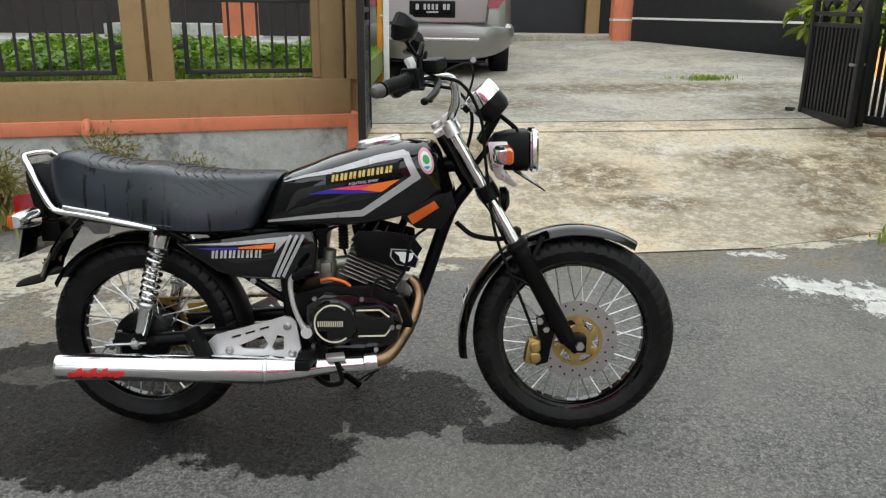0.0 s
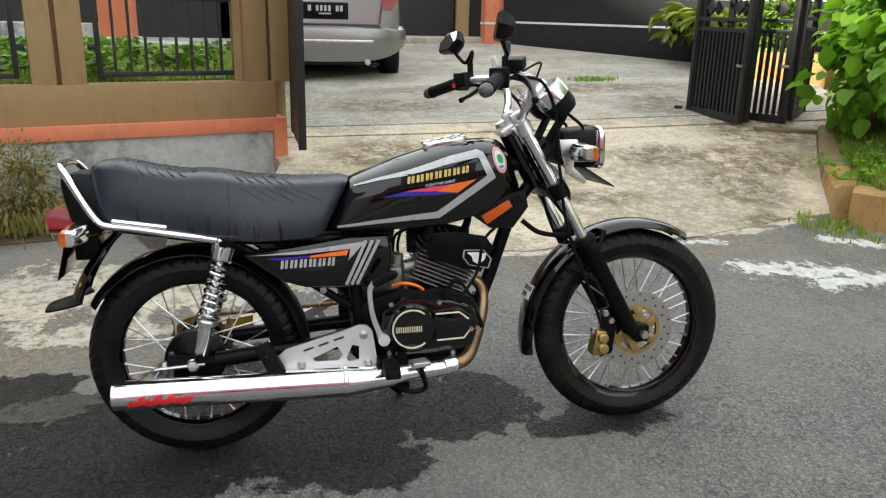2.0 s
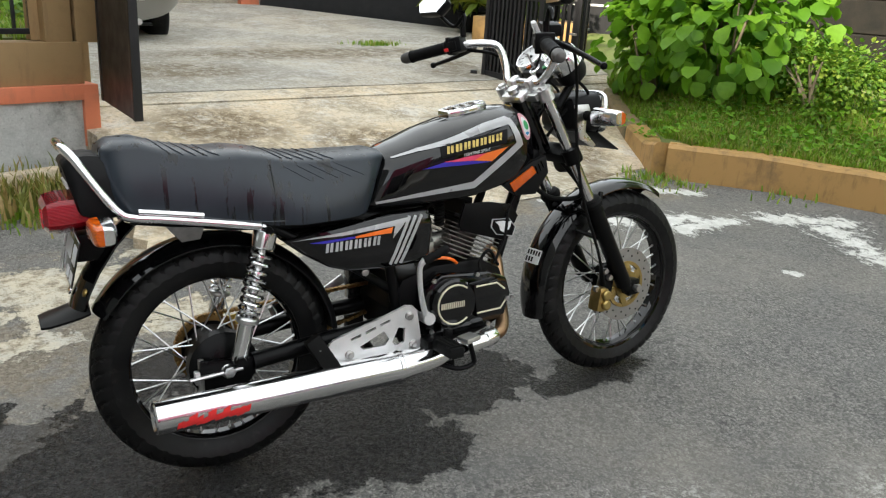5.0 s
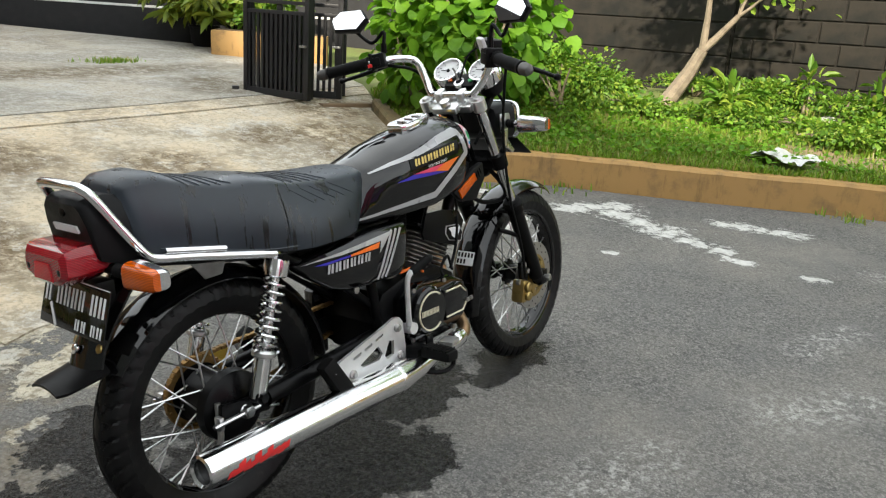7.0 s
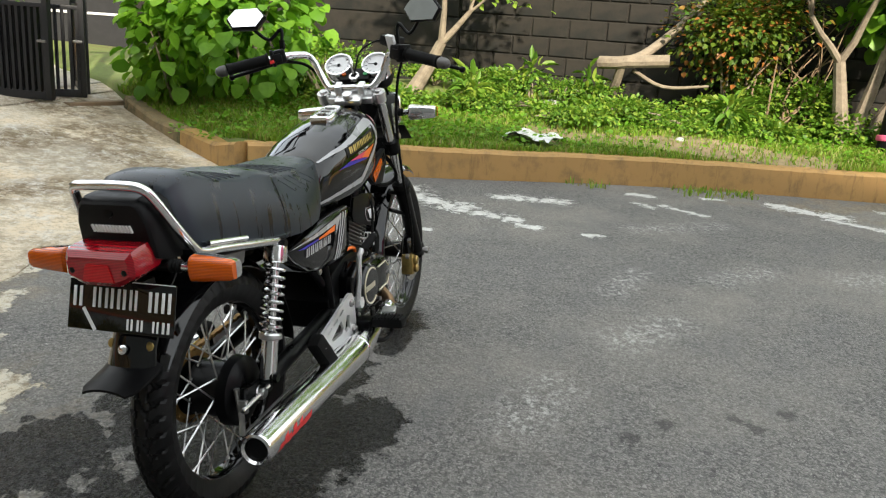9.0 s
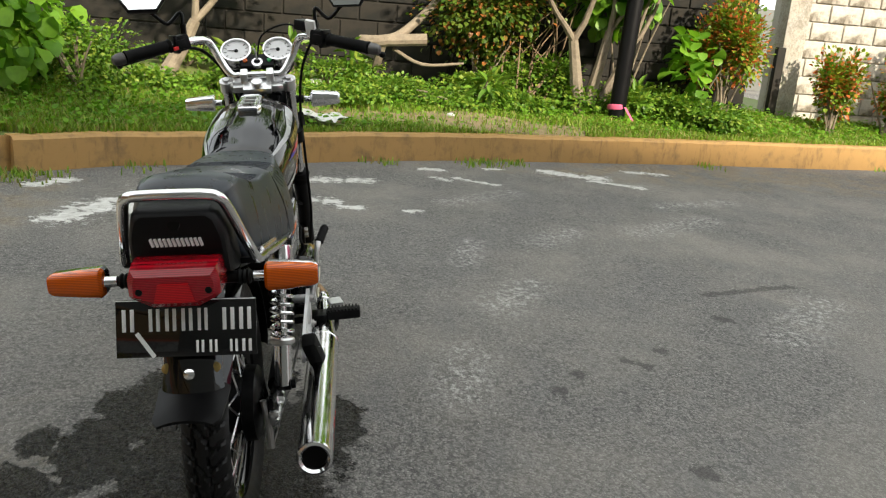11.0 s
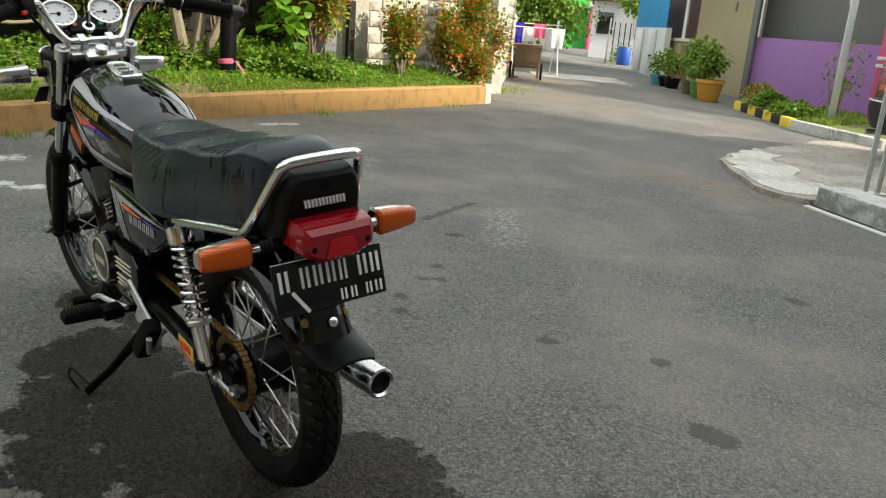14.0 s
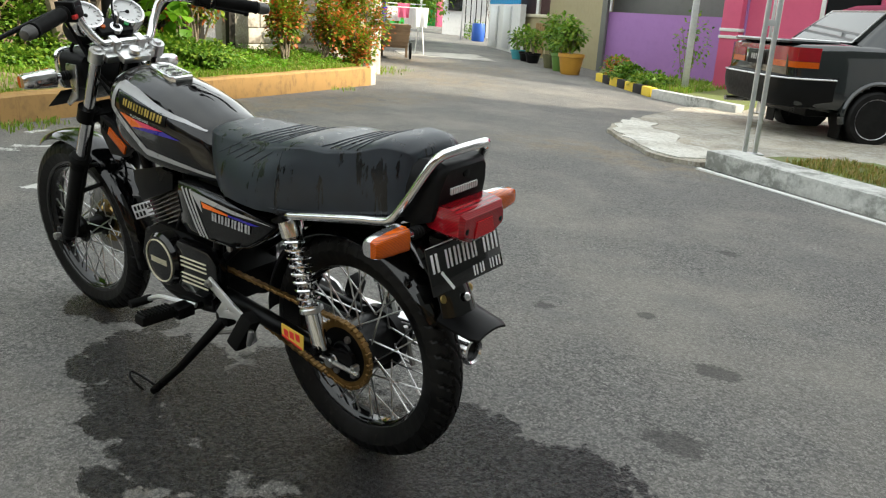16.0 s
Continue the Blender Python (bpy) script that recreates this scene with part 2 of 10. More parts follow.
def driveway(name, tan, grey, moss, pale, amount):
    """Old poured concrete: sandy and grey patches, mossy stains, pale repairs, sand grains."""
    n = Nodes(name)
    fine, grit = n.noise(120, 4, 0.7), n.noise(38, 6, 0.75)
    c = n.mix(n.ramp(n.noise(0.8, 6, 0.6), 0.42, 0.6), tan, grey)
    c = n.mix(n.ramp(n.noise(2.9, 9, 0.8), 0.52, 0.62, 0, 0.8), c, pale)
    st = n.math("MULTIPLY", n.ramp(n.noise(1.6, 7, 0.7), 0.46, 0.53), n.ramp(n.noise(15, 9, 0.88), 0.43, 0.53))
    c = n.mix(n.math("MULTIPLY", st, 0.55 * amount), c, moss)
    c = n.mix(n.ramp(n.noise(4.2, 9, 0.84), 0.54, 0.66, 0, 0.38 * amount), c, dark(grey, 0.5))
    spot = n.math("MULTIPLY", n.ramp(n.attr("stain"), 0.25, 0.6), n.ramp(n.noise(9, 9, 0.86), 0.42, 0.53))
    c = n.mix(n.math("MULTIPLY", spot, 0.9), c, moss)
    c = n.mix(n.ramp(grit, 0.50, 0.62, 0, 0.62), c, dark(tan, 0.42))
    c = n.mix(n.ramp(fine, 0.6, 0.72, 0, 0.55), c, dark(pale, 1.1))
    c = n.mix(n.ramp(n.noise(21, 9, 0.86), 0.52, 0.57, 0, 0.42), c, dark(tan, 0.5))
    c = n.mix(n.ramp(n.noise(12, 9, 0.86), 0.55, 0.60, 0, 0.5), c, dark(pale, 1.08))
    n.bump(n.mix(0.5, fine, grit), 1.0, 0.012)
    return n.done(c, 0.88, Specular_IOR_Level=0.3)


def concrete(name, a, b, stain=(0.10, 0.08, 0.055, 1), amount=0.8, scale=1.0, rough=0.85, flow=None):
    n = Nodes(name)
    big, mid, fine = n.noise(0.9 * scale, 6, 0.65, stretch=flow), n.noise(6 * scale, 6, 0.65, stretch=flow), n.noise(90, 4)
    c = n.mix(n.ramp(mid, 0.3, 0.7), a, b)
    c = n.mix(n.ramp(fine, 0.35, 0.75, 0, 0.45), c, dark(a, 0.5))
    st = n.ramp(n.math("MULTIPLY", n.ramp(big, 0.42, 0.62), n.ramp(n.noise(3.2 * scale, 7, 0.72, stretch=flow), 0.4, 0.58)), 0.1, 0.8, 0, amount)
    c = n.mix(st, c, stain)
    c = n.mix(n.ramp(n.noise(17 * scale, 6, 0.7), 0.6, 0.68, 0, 0.6 * amount), c, dark(stain, 0.6))
    n.bump(n.mix(0.5, fine, mid), 0.4, 0.006)
    return n.done(c, rough)


ASPHALT = asphalt()
CONCRETE = driveway("driveway_concrete", (0.66, 0.545, 0.385, 1), (0.57, 0.51, 0.405, 1), (0.125, 0.083, 0.038, 1), (0.66, 0.635, 0.58, 1), 1.0)
CONCRETE_PALE = driveway("pale_concrete", (0.45, 0.405, 0.33, 1), (0.44, 0.425, 0.38, 1), (0.13, 0.10, 0.055, 1), (0.50, 0.49, 0.46, 1), 0.9)
CEMENT_WHITE = driveway("white_cement", (0.66, 0.64, 0.58, 1), (0.58, 0.57, 0.53, 1), (0.24, 0.20, 0.13, 1), (0.80, 0.79, 0.76, 1), 0.9)
RENDER_GREY = concrete("grey_render", (0.62, 0.62, 0.595, 1), (0.45, 0.455, 0.435, 1), (0.14, 0.145, 0.13, 1), 0.75, 2.2)
BLOCK = concrete("grey_blocks", (0.66, 0.61, 0.52, 1), (0.45, 0.42, 0.36, 1), (0.11, 0.09, 0.062, 1), 0.95, 1.1)
MORTAR = concrete("mortar", (0.60, 0.57, 0.51, 1), (0.46, 0.44, 0.39, 1), (0.12, 0.11, 0.09, 1), 0.7)
MOSSY = concrete("mossy_concrete", (0.30, 0.21, 0.10, 1), (0.22, 0.17, 0.10, 1), (0.07, 0.068, 0.03, 1), 0.95, 3.0)
# weathered concrete, with the shade over it put into the near-black colour
OLD_SHADED = concrete("weathered_shaded_concrete", (0.023, 0.018, 0.0115, 1), (0.008, 0.007, 0.0045, 1), (0.003, 0.0035, 0.002, 1), 0.95, 0.8)


def painted_wall(name, color, dirt=(0.10, 0.08, 0.06, 1), amount=0.35, streaks=0.0):
    n = Nodes(name)
    fine, mid, big = n.noise(120, 3), n.noise(8, 6, 0.65), n.noise(1.4, 5)
    c = n.mix(n.ramp(big, 0.3, 0.7, 0, 0.35), color, dark(color, 0.78))
    c = n.mix(n.ramp(mid, 0.5, 0.75, 0, amount), c, dirt)
    if streaks:
        c = n.mix(n.ramp(n.noise(5, 6, 0.7, stretch=(3, 3, 0.6)), 0.54, 0.66, 0, streaks), c, dark(dirt, 0.5))
    n.bump(n.mix(0.6, fine, mid), 0.25, 0.004)
    return n.done(c, n.ramp(mid, 0.3, 0.7, 0.6, 0.8))


BROWN_WALL = painted_wall("brown_wall_paint", (0.335, 0.218, 0.10, 1), (0.19, 0.125, 0.065, 1), 0.3, 0.18)
SALMON = painted_wall("salmon_paint", (0.74, 0.225, 0.115, 1), (0.40, 0.19, 0.12, 1), 0.4, 0.2)
MUSTARD = painted_wall("mustard_kerb_paint", (0.42, 0.245, 0.082, 1), (0.19, 0.125, 0.062, 1), 0.85, 0.45)
BLACK_WALL = painted_wall("black_wall_paint", (0.006, 0.006, 0.0075, 1), (0.018, 0.017, 0.016, 1), 0.3)
PURPLE = painted_wall("purple_paint", (0.36, 0.18, 0.45, 1), (0.22, 0.13, 0.28, 1), 0.2)
OLIVE = painted_wall("beige_olive_paint", (0.33, 0.285, 0.16, 1), (0.2, 0.17, 0.1, 1), 0.2)
PINK = painted_wall("pink_paint", (0.62, 0.10, 0.20, 1), (0.4, 0.1, 0.15, 1), 0.2)
LIME = painted_wall("green_paint", (0.03, 0.42, 0.06, 1), (0.02, 0.2, 0.04, 1), 0.15)
GREY_WALL = painted_wall("grey_wall_paint", (0.16, 0.165, 0.15, 1), (0.1, 0.1, 0.09, 1), 0.2)
WHITE_WALL = painted_wall("white_wall_paint", (0.70, 0.70, 0.69, 1), (0.35, 0.34, 0.32, 1), 0.3)
BLUE_SHEET = painted_wall("blue_sheet", (0.02, 0.27, 0.55, 1), (0.02, 0.2, 0.4, 1), 0.15)
YELLOW_PAINT = painted_wall("yellow_paint", (0.75, 0.55, 0.05, 1), (0.3, 0.22, 0.06, 1), 0.3)
GATE_BLACK = plain("gate_black_paint", (0.013, 0.013, 0.015, 1), 0.42)
GALV = metal_mat("galvanised_steel", (0.62, 0.63, 0.64, 1), 0.42, 0.2)
TERRACOTTA = painted_wall("roof_tile_clay", (0.10, 0.05, 0.045, 1), (0.05, 0.035, 0.03, 1), 0.3)
TIMBER = plain("weathered_timber", (0.22, 0.15, 0.09, 1), 0.8, grain=40, vary=0.6, bump=0.3)
SILVER_CAR = Nodes("silver_car_paint").done((0.30, 0.298, 0.29, 1), 0.36, 0.85, Coat_Weight=0.8, Coat_Roughness=0.05)
DARK_CAR = Nodes("dark_green_car_paint").done((0.006, 0.009, 0.010, 1), 0.12, 0.0, Specular_IOR_Level=0.5, Coat_Weight=1.0, Coat_Roughness=0.04)


def leaf_mat(name, a, b, c=None, trans=0.3, share=0.2):
    n = Nodes(name)
    r = n.island()
    col = n.mix(r, a, b)
    if c:
        col = n.mix(n.ramp(n.math("FRACT", n.math("MULTIPLY", r, 7.31)), 0.9 - share, 1.05 - share), col, c)
    col = n.mix(n.ramp(n.noise(30, 3), 0.3, 0.8, 0, 0.3), col, dark(a, 0.6))
    mat = n.done(col, 0.42, 0.0, Specular_IOR_Level=0.3)
    thin, both = n.t.nodes.new("ShaderNodeBsdfTranslucent"), n.t.nodes.new("ShaderNodeMixShader")
    n.put(thin.inputs["Color"], n.mix(0.5, col, n.mix(1.0, col, (1.5, 1.6, 0.6, 1), "MULTIPLY")))
    both.inputs["Fac"].default_value = trans
    n.t.links.new(n.b.outputs["BSDF"], both.inputs[1])
    n.t.links.new(thin.outputs["BSDF"], both.inputs[2])
    n.t.links.new(both.outputs["Shader"], n.t.nodes["Material Output"].inputs["Surface"])
    return mat


LEAF_BIG = leaf_mat("broad_leaf", (0.085, 0.22, 0.016, 1), (0.22, 0.42, 0.035, 1), trans=0.4)
LEAF_DARK = leaf_mat("bush_leaf", (0.065, 0.155, 0.018, 1), (0.17, 0.31, 0.032, 1), (0.27, 0.36, 0.05, 1))
LEAF_RED = leaf_mat("red_tipped_leaf", (0.075, 0.17, 0.016, 1), (0.28, 0.36, 0.03, 1), (0.62, 0.16, 0.05, 1), share=0.30)
LEAF_TREE = leaf_mat("tree_leaf", (0.11, 0.22, 0.025, 1), (0.30, 0.42, 0.055, 1))
GRASS_LEAF = leaf_mat("grass_blade", (0.13, 0.26, 0.024, 1), (0.29, 0.42, 0.05, 1), (0.36, 0.31, 0.12, 1))
WEED_LEAF = leaf_mat("dry_weed", (0.13, 0.15, 0.035, 1), (0.28, 0.28, 0.075, 1), (0.36, 0.25, 0.11, 1), share=0.35)
LEAF_OLIVE = leaf_mat("olive_young_leaf", (0.05, 0.12, 0.014, 1), (0.17, 0.22, 0.025, 1), (0.42, 0.15, 0.04, 1), share=0.14)
PALM_LEAF = leaf_mat("palm_leaf", (0.08, 0.15, 0.02, 1), (0.30, 0.32, 0.04, 1))
BARK = concrete("bark", (0.30, 0.25, 0.18, 1), (0.18, 0.14, 0.10, 1), (0.07, 0.055, 0.04, 1), 0.7, 3.0)
SOIL = concrete("soil", (0.14, 0.10, 0.06, 1), (0.09, 0.068, 0.04, 1), (0.04, 0.05, 0.02, 1), 0.8, 2.0)
DRY_SOIL = concrete("dry_soil", (0.33, 0.25, 0.15, 1), (0.24, 0.18, 0.10, 1), (0.13, 0.13, 0.05, 1), 0.8, 2.5)
LAWN = concrete("mown_lawn_soil", (0.15, 0.20, 0.045, 1), (0.12, 0.15, 0.04, 1), (0.12, 0.09, 0.045, 1), 0.6, 2.0)


# ---- mesh helpers ----
def part(name, bm, mat, parent=None, label="", m=None, sharp=35):
    """Links a bmesh as one mesh object under a thing or a part."""
    me = bpy.data.meshes.new(name)
    lim = radians(sharp)
    for f in bm.faces:
        f.smooth = True
    for e in bm.edges:
        if len(e.link_faces) != 2 or e.calc_face_angle(0) > lim:
            e.smooth = False
    bm.to_mesh(me)
    bm.free()
    for k in (mat if isinstance(mat, (list, tuple)) else [mat]):
        me.materials.append(k)
    ob = new(name, me)
    ob.parent = parent
    if m is not None:
        ob.matrix_local = m
    if label:
        ob["label"] = label
    return ob


def again(ob, name, parent, m):
    """Another object on the same mesh."""
    o = new(name, ob.data)
    o.parent = parent
    o.matrix_local = m
    return o


def thing(name, label, category, m=None, group=""):
    e = new(name)
    e.empty_display_size = 0.1
    if m is not None:
        e.matrix_world = m
    return tagged(e, label, category, group)


def raw(name, verts, faces, mat, parent=None, smooth=False, label=""):
    me = bpy.data.meshes.new(name)
    me.from_pydata(verts, [], faces)
    if smooth:
        me.shade_smooth()
    me.materials.append(mat)
    ob = new(name, me)
    ob.parent = parent
    if label:
        ob["label"] = label
    return ob


def bm_new():
    return bmesh.new()


def box(bm, c, s, m=None, bev=0.0, seg=2):
    """A box with bevelled edges; c its centre, s its sides, m a turn about its centre."""
    t = Matrix.Translation(c) @ (m or Matrix()) @ Matrix.Diagonal((*s, 1))
    r = bmesh.ops.create_cube(bm, size=1, matrix=t)
    if bev:
        es = list({e for v in r["verts"] for e in v.link_edges})
        bmesh.ops.bevel(bm, geom=es, offset=bev, segments=seg, affect="EDGES", profile=0.6, clamp_overlap=True)
    return bm


def frame_of(d):
    d = Vector(d).normalized()
    a = Vector((0, 0, 1)) if abs(d.z) < 0.9 else Vector((0, 1, 0))
    u = d.cross(a).normalized()
    return u, u.cross(d).normalized()


def bridge(bm, rings, closed=False, caps=True):
    """Faces between rings of verts."""
    n = len(rings[0])
    pairs = list(zip(rings, rings[1:])) + ([(rings[-1], rings[0])] if closed else [])
    for a, b in pairs:
        for i in range(n):
            j = (i + 1) % n
            bm.faces.new((a[i], a[j], b[j], b[i]))
    if caps and not closed:
        bm.faces.new(list(reversed(rings[0])))
        bm.faces.new(rings[-1])
    return bm


def loft(bm, rings, closed=False, caps=True):
    vs = [[bm.verts.new(p) for p in r] for r in rings]
    bridge(bm, vs, closed, caps)
    bmesh.ops.recalc_face_normals(bm, faces=bm.faces)
    return bm


def smooth_path(pts, k=6, closed=False):
    """A Catmull-Rom path through the points."""
    p = [Vector(q) for q in pts]
    n, out = len(p), []
    for i in range(n if closed else n - 1):
        a, b = p[i], p[(i + 1) % n]
        q0 = p[(i - 1) % n] if closed or i > 0 else a * 2 - b
        q3 = p[(i + 2) % n] if closed or i + 2 < n else b * 2 - a
        for s in range(k):
            t = s / k
            out.append(0.5 * (2 * a + (b - q0) * t + (2 * q0 - 5 * a + 4 * b - q3) * t * t + (3 * a - q0 - 3 * b + q3) * t ** 3))
    if not closed:
        out.append(p[-1])
    return out


def tube(bm, pts, r, n=10, closed=False, k=0, caps=True):
    """A round tube along the points; r one radius or one for each given point; k: steps of smoothing."""
    base = [Vector(q) for q in pts]
    rs = list(r) if isinstance(r, (list, tuple)) else [r] * len(base)
    if k:
        path = smooth_path(base, k, closed)
        m = len(path)
        rr = [float(np.interp(i / k, range(len(rs)), rs)) for i in range(m)]
    else:
        path, rr = base, rs
    rings, u = [], None
    for i, q in enumerate(path):
        a = path[i - 1] if i or closed else path[0]
        b = path[(i + 1) % len(path)] if i + 1 < len(path) or closed else path[-1]
        d = (b - a).normalized()
        if u is None:
            u, v = frame_of(d)
        u = (u - d * u.dot(d)).normalized()
        v = u.cross(d)
        rings.append([q + (u * math.cos(w) + v * math.sin(w)) * rr[i] for w in (2 * math.pi * j / n for j in range(n))])
    return loft(bm, rings, closed, caps)


def rod(bm, a, b, r0, r1=None, n=12):
    return tube(bm, [a, b], [r0, r0 if r1 is None else r1], n)


def lathe(bm, prof, c, axis, n=32, closed=False, caps=True):
    """Turns the profile, of (radius, way along the axis), about the axis through c."""
    d = Vector(axis).normalized()
    u, v = frame_of(d)
    c = Vector(c)
    rings = [[c + d * h + (u * math.cos(w) + v * math.sin(w)) * max(r, 1e-4) for w in (2 * math.pi * j / n for j in range(n))] for r, h in prof]
    return loft(bm, rings, closed, caps)


def slab(bm, poly, y0, y1, bev=0.0, to=None):
    """The outline poly, of (x, z), drawn out from y0 to y1."""
    to = to or (lambda x, y, z: (x, y, z))
    a = [bm.verts.new(to(x, y0, z)) for x, z in poly]
    b = [bm.verts.new(to(x, y1, z)) for x, z in poly]
    fs = [bm.faces.new(a), bm.faces.new(b[::-1])]
    n = len(poly)
    fs += [bm.faces.new((a[(i + 1) % n], a[i], b[i], b[(i + 1) % n])) for i in range(n)]
    bmesh.ops.recalc_face_normals(bm, faces=fs)
    if bev:
        es = list({e for f in fs[:2] for e in f.edges})
        bmesh.ops.bevel(bm, geom=es, offset=bev, segments=2, affect="EDGES", profile=0.6, clamp_overlap=True)
    return bm


def pierced(bm, outer, holes, y0, y1):
    """A plate with the outline outer and cut-outs, of (x, z), between y0 and y1."""
    es = []
    for loop in [outer] + holes:
        vs = [bm.verts.new((x, y0, z)) for x, z in loop]
        es += [bm.edges.new((vs[i - 1], vs[i])) for i in range(len(vs))]
    r = bmesh.ops.triangle_fill(bm, edges=es, use_beauty=True)
    fs = [g for g in r["geom"] if isinstance(g, bmesh.types.BMFace)]
    r = bmesh.ops.extrude_face_region(bm, geom=fs)
    for v in (g for g in r["geom"] if isinstance(g, bmesh.types.BMVert)):
        v.co.y = y1
    bmesh.ops.recalc_face_normals(bm, faces=bm.faces)
    return bm


def bolt(bm, c, axis, r=0.008, h=0.006):
    d = Vector(axis).normalized()
    lathe(bm, [(0.0005, h), (r * 0.9, h), (r, h * 0.7), (r, 0)], c, d, 6, caps=True)
    return bm


def ground_z(x, y):
    """The street's gentle slope."""
    return 0.028 * x + 0.012 * (y - 2) + float(np.interp(x, [-1.5, 1.65], [0.0307, 0.0]))


def drive_z(x, y):
    """The driveway's ramp and yard."""
    foot = float(np.interp(x, [-0.75, -0.4, 0.0, 0.35, 1.2, 1.6, 2.3, 2.7], [3.30, 3.45, 3.60, 3.65, 3.74, 3.80, 3.95, 4.0]))
    if y < 5.8:
        return ground_z(x, y) + 0.004 + 0.258 * min(1.0, max(0.0, (y - foot) / (5.8 - foot))) ** 1.15
    return ground_z(x, y) + float(np.interp(y, [5.8, 11.5, 16], [0.262, 0.55, 0.58]))


# ---- the ground and the large structure ----
def kerb_x(y):
    """The street side of the garden kerb."""
    return float(np.interp(y, [-4.6, -2.8, -1.2, 1.0, 1.6, 2.4, 3.3, 3.86], [5.06, 4.70, 4.38, 3.83, 3.60, 3.22, 2.86, 2.43]))


def blob(x, y, spots):
    """How deep (x, y) lies inside the nearest of some round spots (cx, cy, rx, ry): 1 at a middle, 0.5 at a rim."""
    best = np.zeros_like(x)
    for cx, cy, rx, ry in spots:
        best = np.maximum(best, np.clip(1 - 0.5 * np.hypot((x - cx) / rx, (y - cy) / ry), 0, 1))
    return best


WET = [(-0.62, 2.20, 0.40, 0.27), (-0.15, 2.24, 0.30, 0.19), (-0.25, 2.42, 0.13, 0.09), (-0.45, 1.96, 0.21, 0.12), (-1.10, 2.20, 0.36, 0.36), (-1.32, 1.95, 0.20, 0.18), (-1.0, 1.92, 0.2, 0.13), (-1.45, 2.42, 0.26, 0.22),
       (0.36, 2.10, 0.18, 0.11), (0.18, 2.05, 0.12, 0.06), (0.007, 2.384, 0.06, 0.05), (-0.33, 2.553, 0.07, 0.035), (-0.55, 2.672, 0.09, 0.045), (-0.86, 2.68, 0.19, 0.16), (-0.60, 2.52, 0.16, 0.10), (-1.45, 2.62, 0.16, 0.10), (-0.42, 2.47, 0.16, 0.07)]
# old oil spots and a skid
DAMP = [(0.82 + 0.022 * k, 0.19 - 0.064 * k, 0.03, 0.05) for k in range(9)] + [(-0.07, 1.10, 0.04, 0.035), (-0.20, 1.20, 0.04, 0.03), (0.01, 0.82, 0.04, 0.03), (0.05, 0.88, 0.03, 0.03), (-0.68, 0.92, 0.04, 0.04), (0.50, 0.28, 0.05, 0.05),
                                                                        (-0.96, -0.45, 0.06, 0.05), (-1.01, 0.71, 0.04, 0.04), (-1.45, 1.57, 0.09, 0.06), (-1.38, 1.03, 0.08, 0.06), (0.15, 0.71, 0.04, 0.03)]
# scraped cement: strokes from (x, y) to (x, y), and their half width
STROKES = [(2.42, 2.95, 2.70, 2.72, 0.12), (2.52, 2.68, 2.38, 2.28, 0.13), (2.32, 2.36, 2.25, 1.95, 0.09), (2.80, 2.10, 2.86, 1.70, 0.09), (3.41, 1.26, 3.40, 1.12, 0.05), (3.12, 1.21, 3.06, 1.12, 0.05),
           (3.14, 1.03, 3.00, 0.78, 0.045), (2.11, 1.48, 2.14, 1.42, 0.04), (2.12, 1.88, 2.12, 1.76, 0.05), (3.56, 0.76, 3.59, 0.62, 0.04), (3.62, 0.22, 3.50, -0.17, 0.11), (3.36, -0.12, 3.24, -0.40, 0.07),
           (3.85, -0.53, 3.82, -0.83, 0.06), (1.56, 3.28, 1.95, 3.12, 0.12), (1.80, 3.02, 2.12, 3.02, 0.10), (2.24, 3.62, 2.40, 3.48, 0.07), (1.47, 3.72, 1.62, 3.70, 0.05), (1.75, 2.37, 1.76, 2.33, 0.03)]


def dots(strokes):
    """Round spots along strokes."""
    return [(a + (c - a) * k / 4, b + (d - b) * k / 4, r, r) for a, b, c, d, r in strokes for k in range(5)]


CEMENT = dots(STROKES)
# faint pale scuffs on the open asphalt
SCUFF = dots([(2.62, -0.34, 2.88, -0.92, 0.09), (-0.25, 1.53, 0.06, 1.46, 0.10), (1.57, 0.80, 1.84, 0.56, 0.10), (0.55, 1.25, 0.85, 1.05, 0.10), (1.15, 1.3, 1.5, 1.2, 0.08), (0.3, 0.1, 0.75, -0.35, 0.12), (1.9, 0.1, 2.3, -0.5, 0.12), (2.4, 1.2, 2.75, 0.7, 0.10)])
# broken pale concrete crust beside the driveway
CRUST = [(-1.7, 3.5, 0.8, 0.42), (-1.0, 3.45, 0.5, 0.36), (-0.72, 3.05, 0.22, 0.18), (-1.35, 3.02, 0.36, 0.12), (-1.36, 2.46, 0.20, 0.12), (-0.55, 3.6, 0.30, 0.40), (-3.2, 3.35, 1.5, 0.45), (-0.15, 3.55, 0.25, 0.12), (0.5, 3.68, 0.5, 0.06), (1.6, 3.84, 0.6, 0.07), (-0.95, 2.8, 0.12, 0.07), (2.15, 3.95, 0.3, 0.08)]
DIRT = [(1.3, 3.7, 2.0, 0.25), (-1.5, 2.95, 0.8, 0.4), (5.6, -6.5, 1.2, 1.0), (7.2, -9.0, 1.8, 1.4), (0.75, -2.75, 1.0, 0.4), (4.0, -1.5, 0.5, 3.0), (-2.5, 3.2, 1.0, 0.7)]

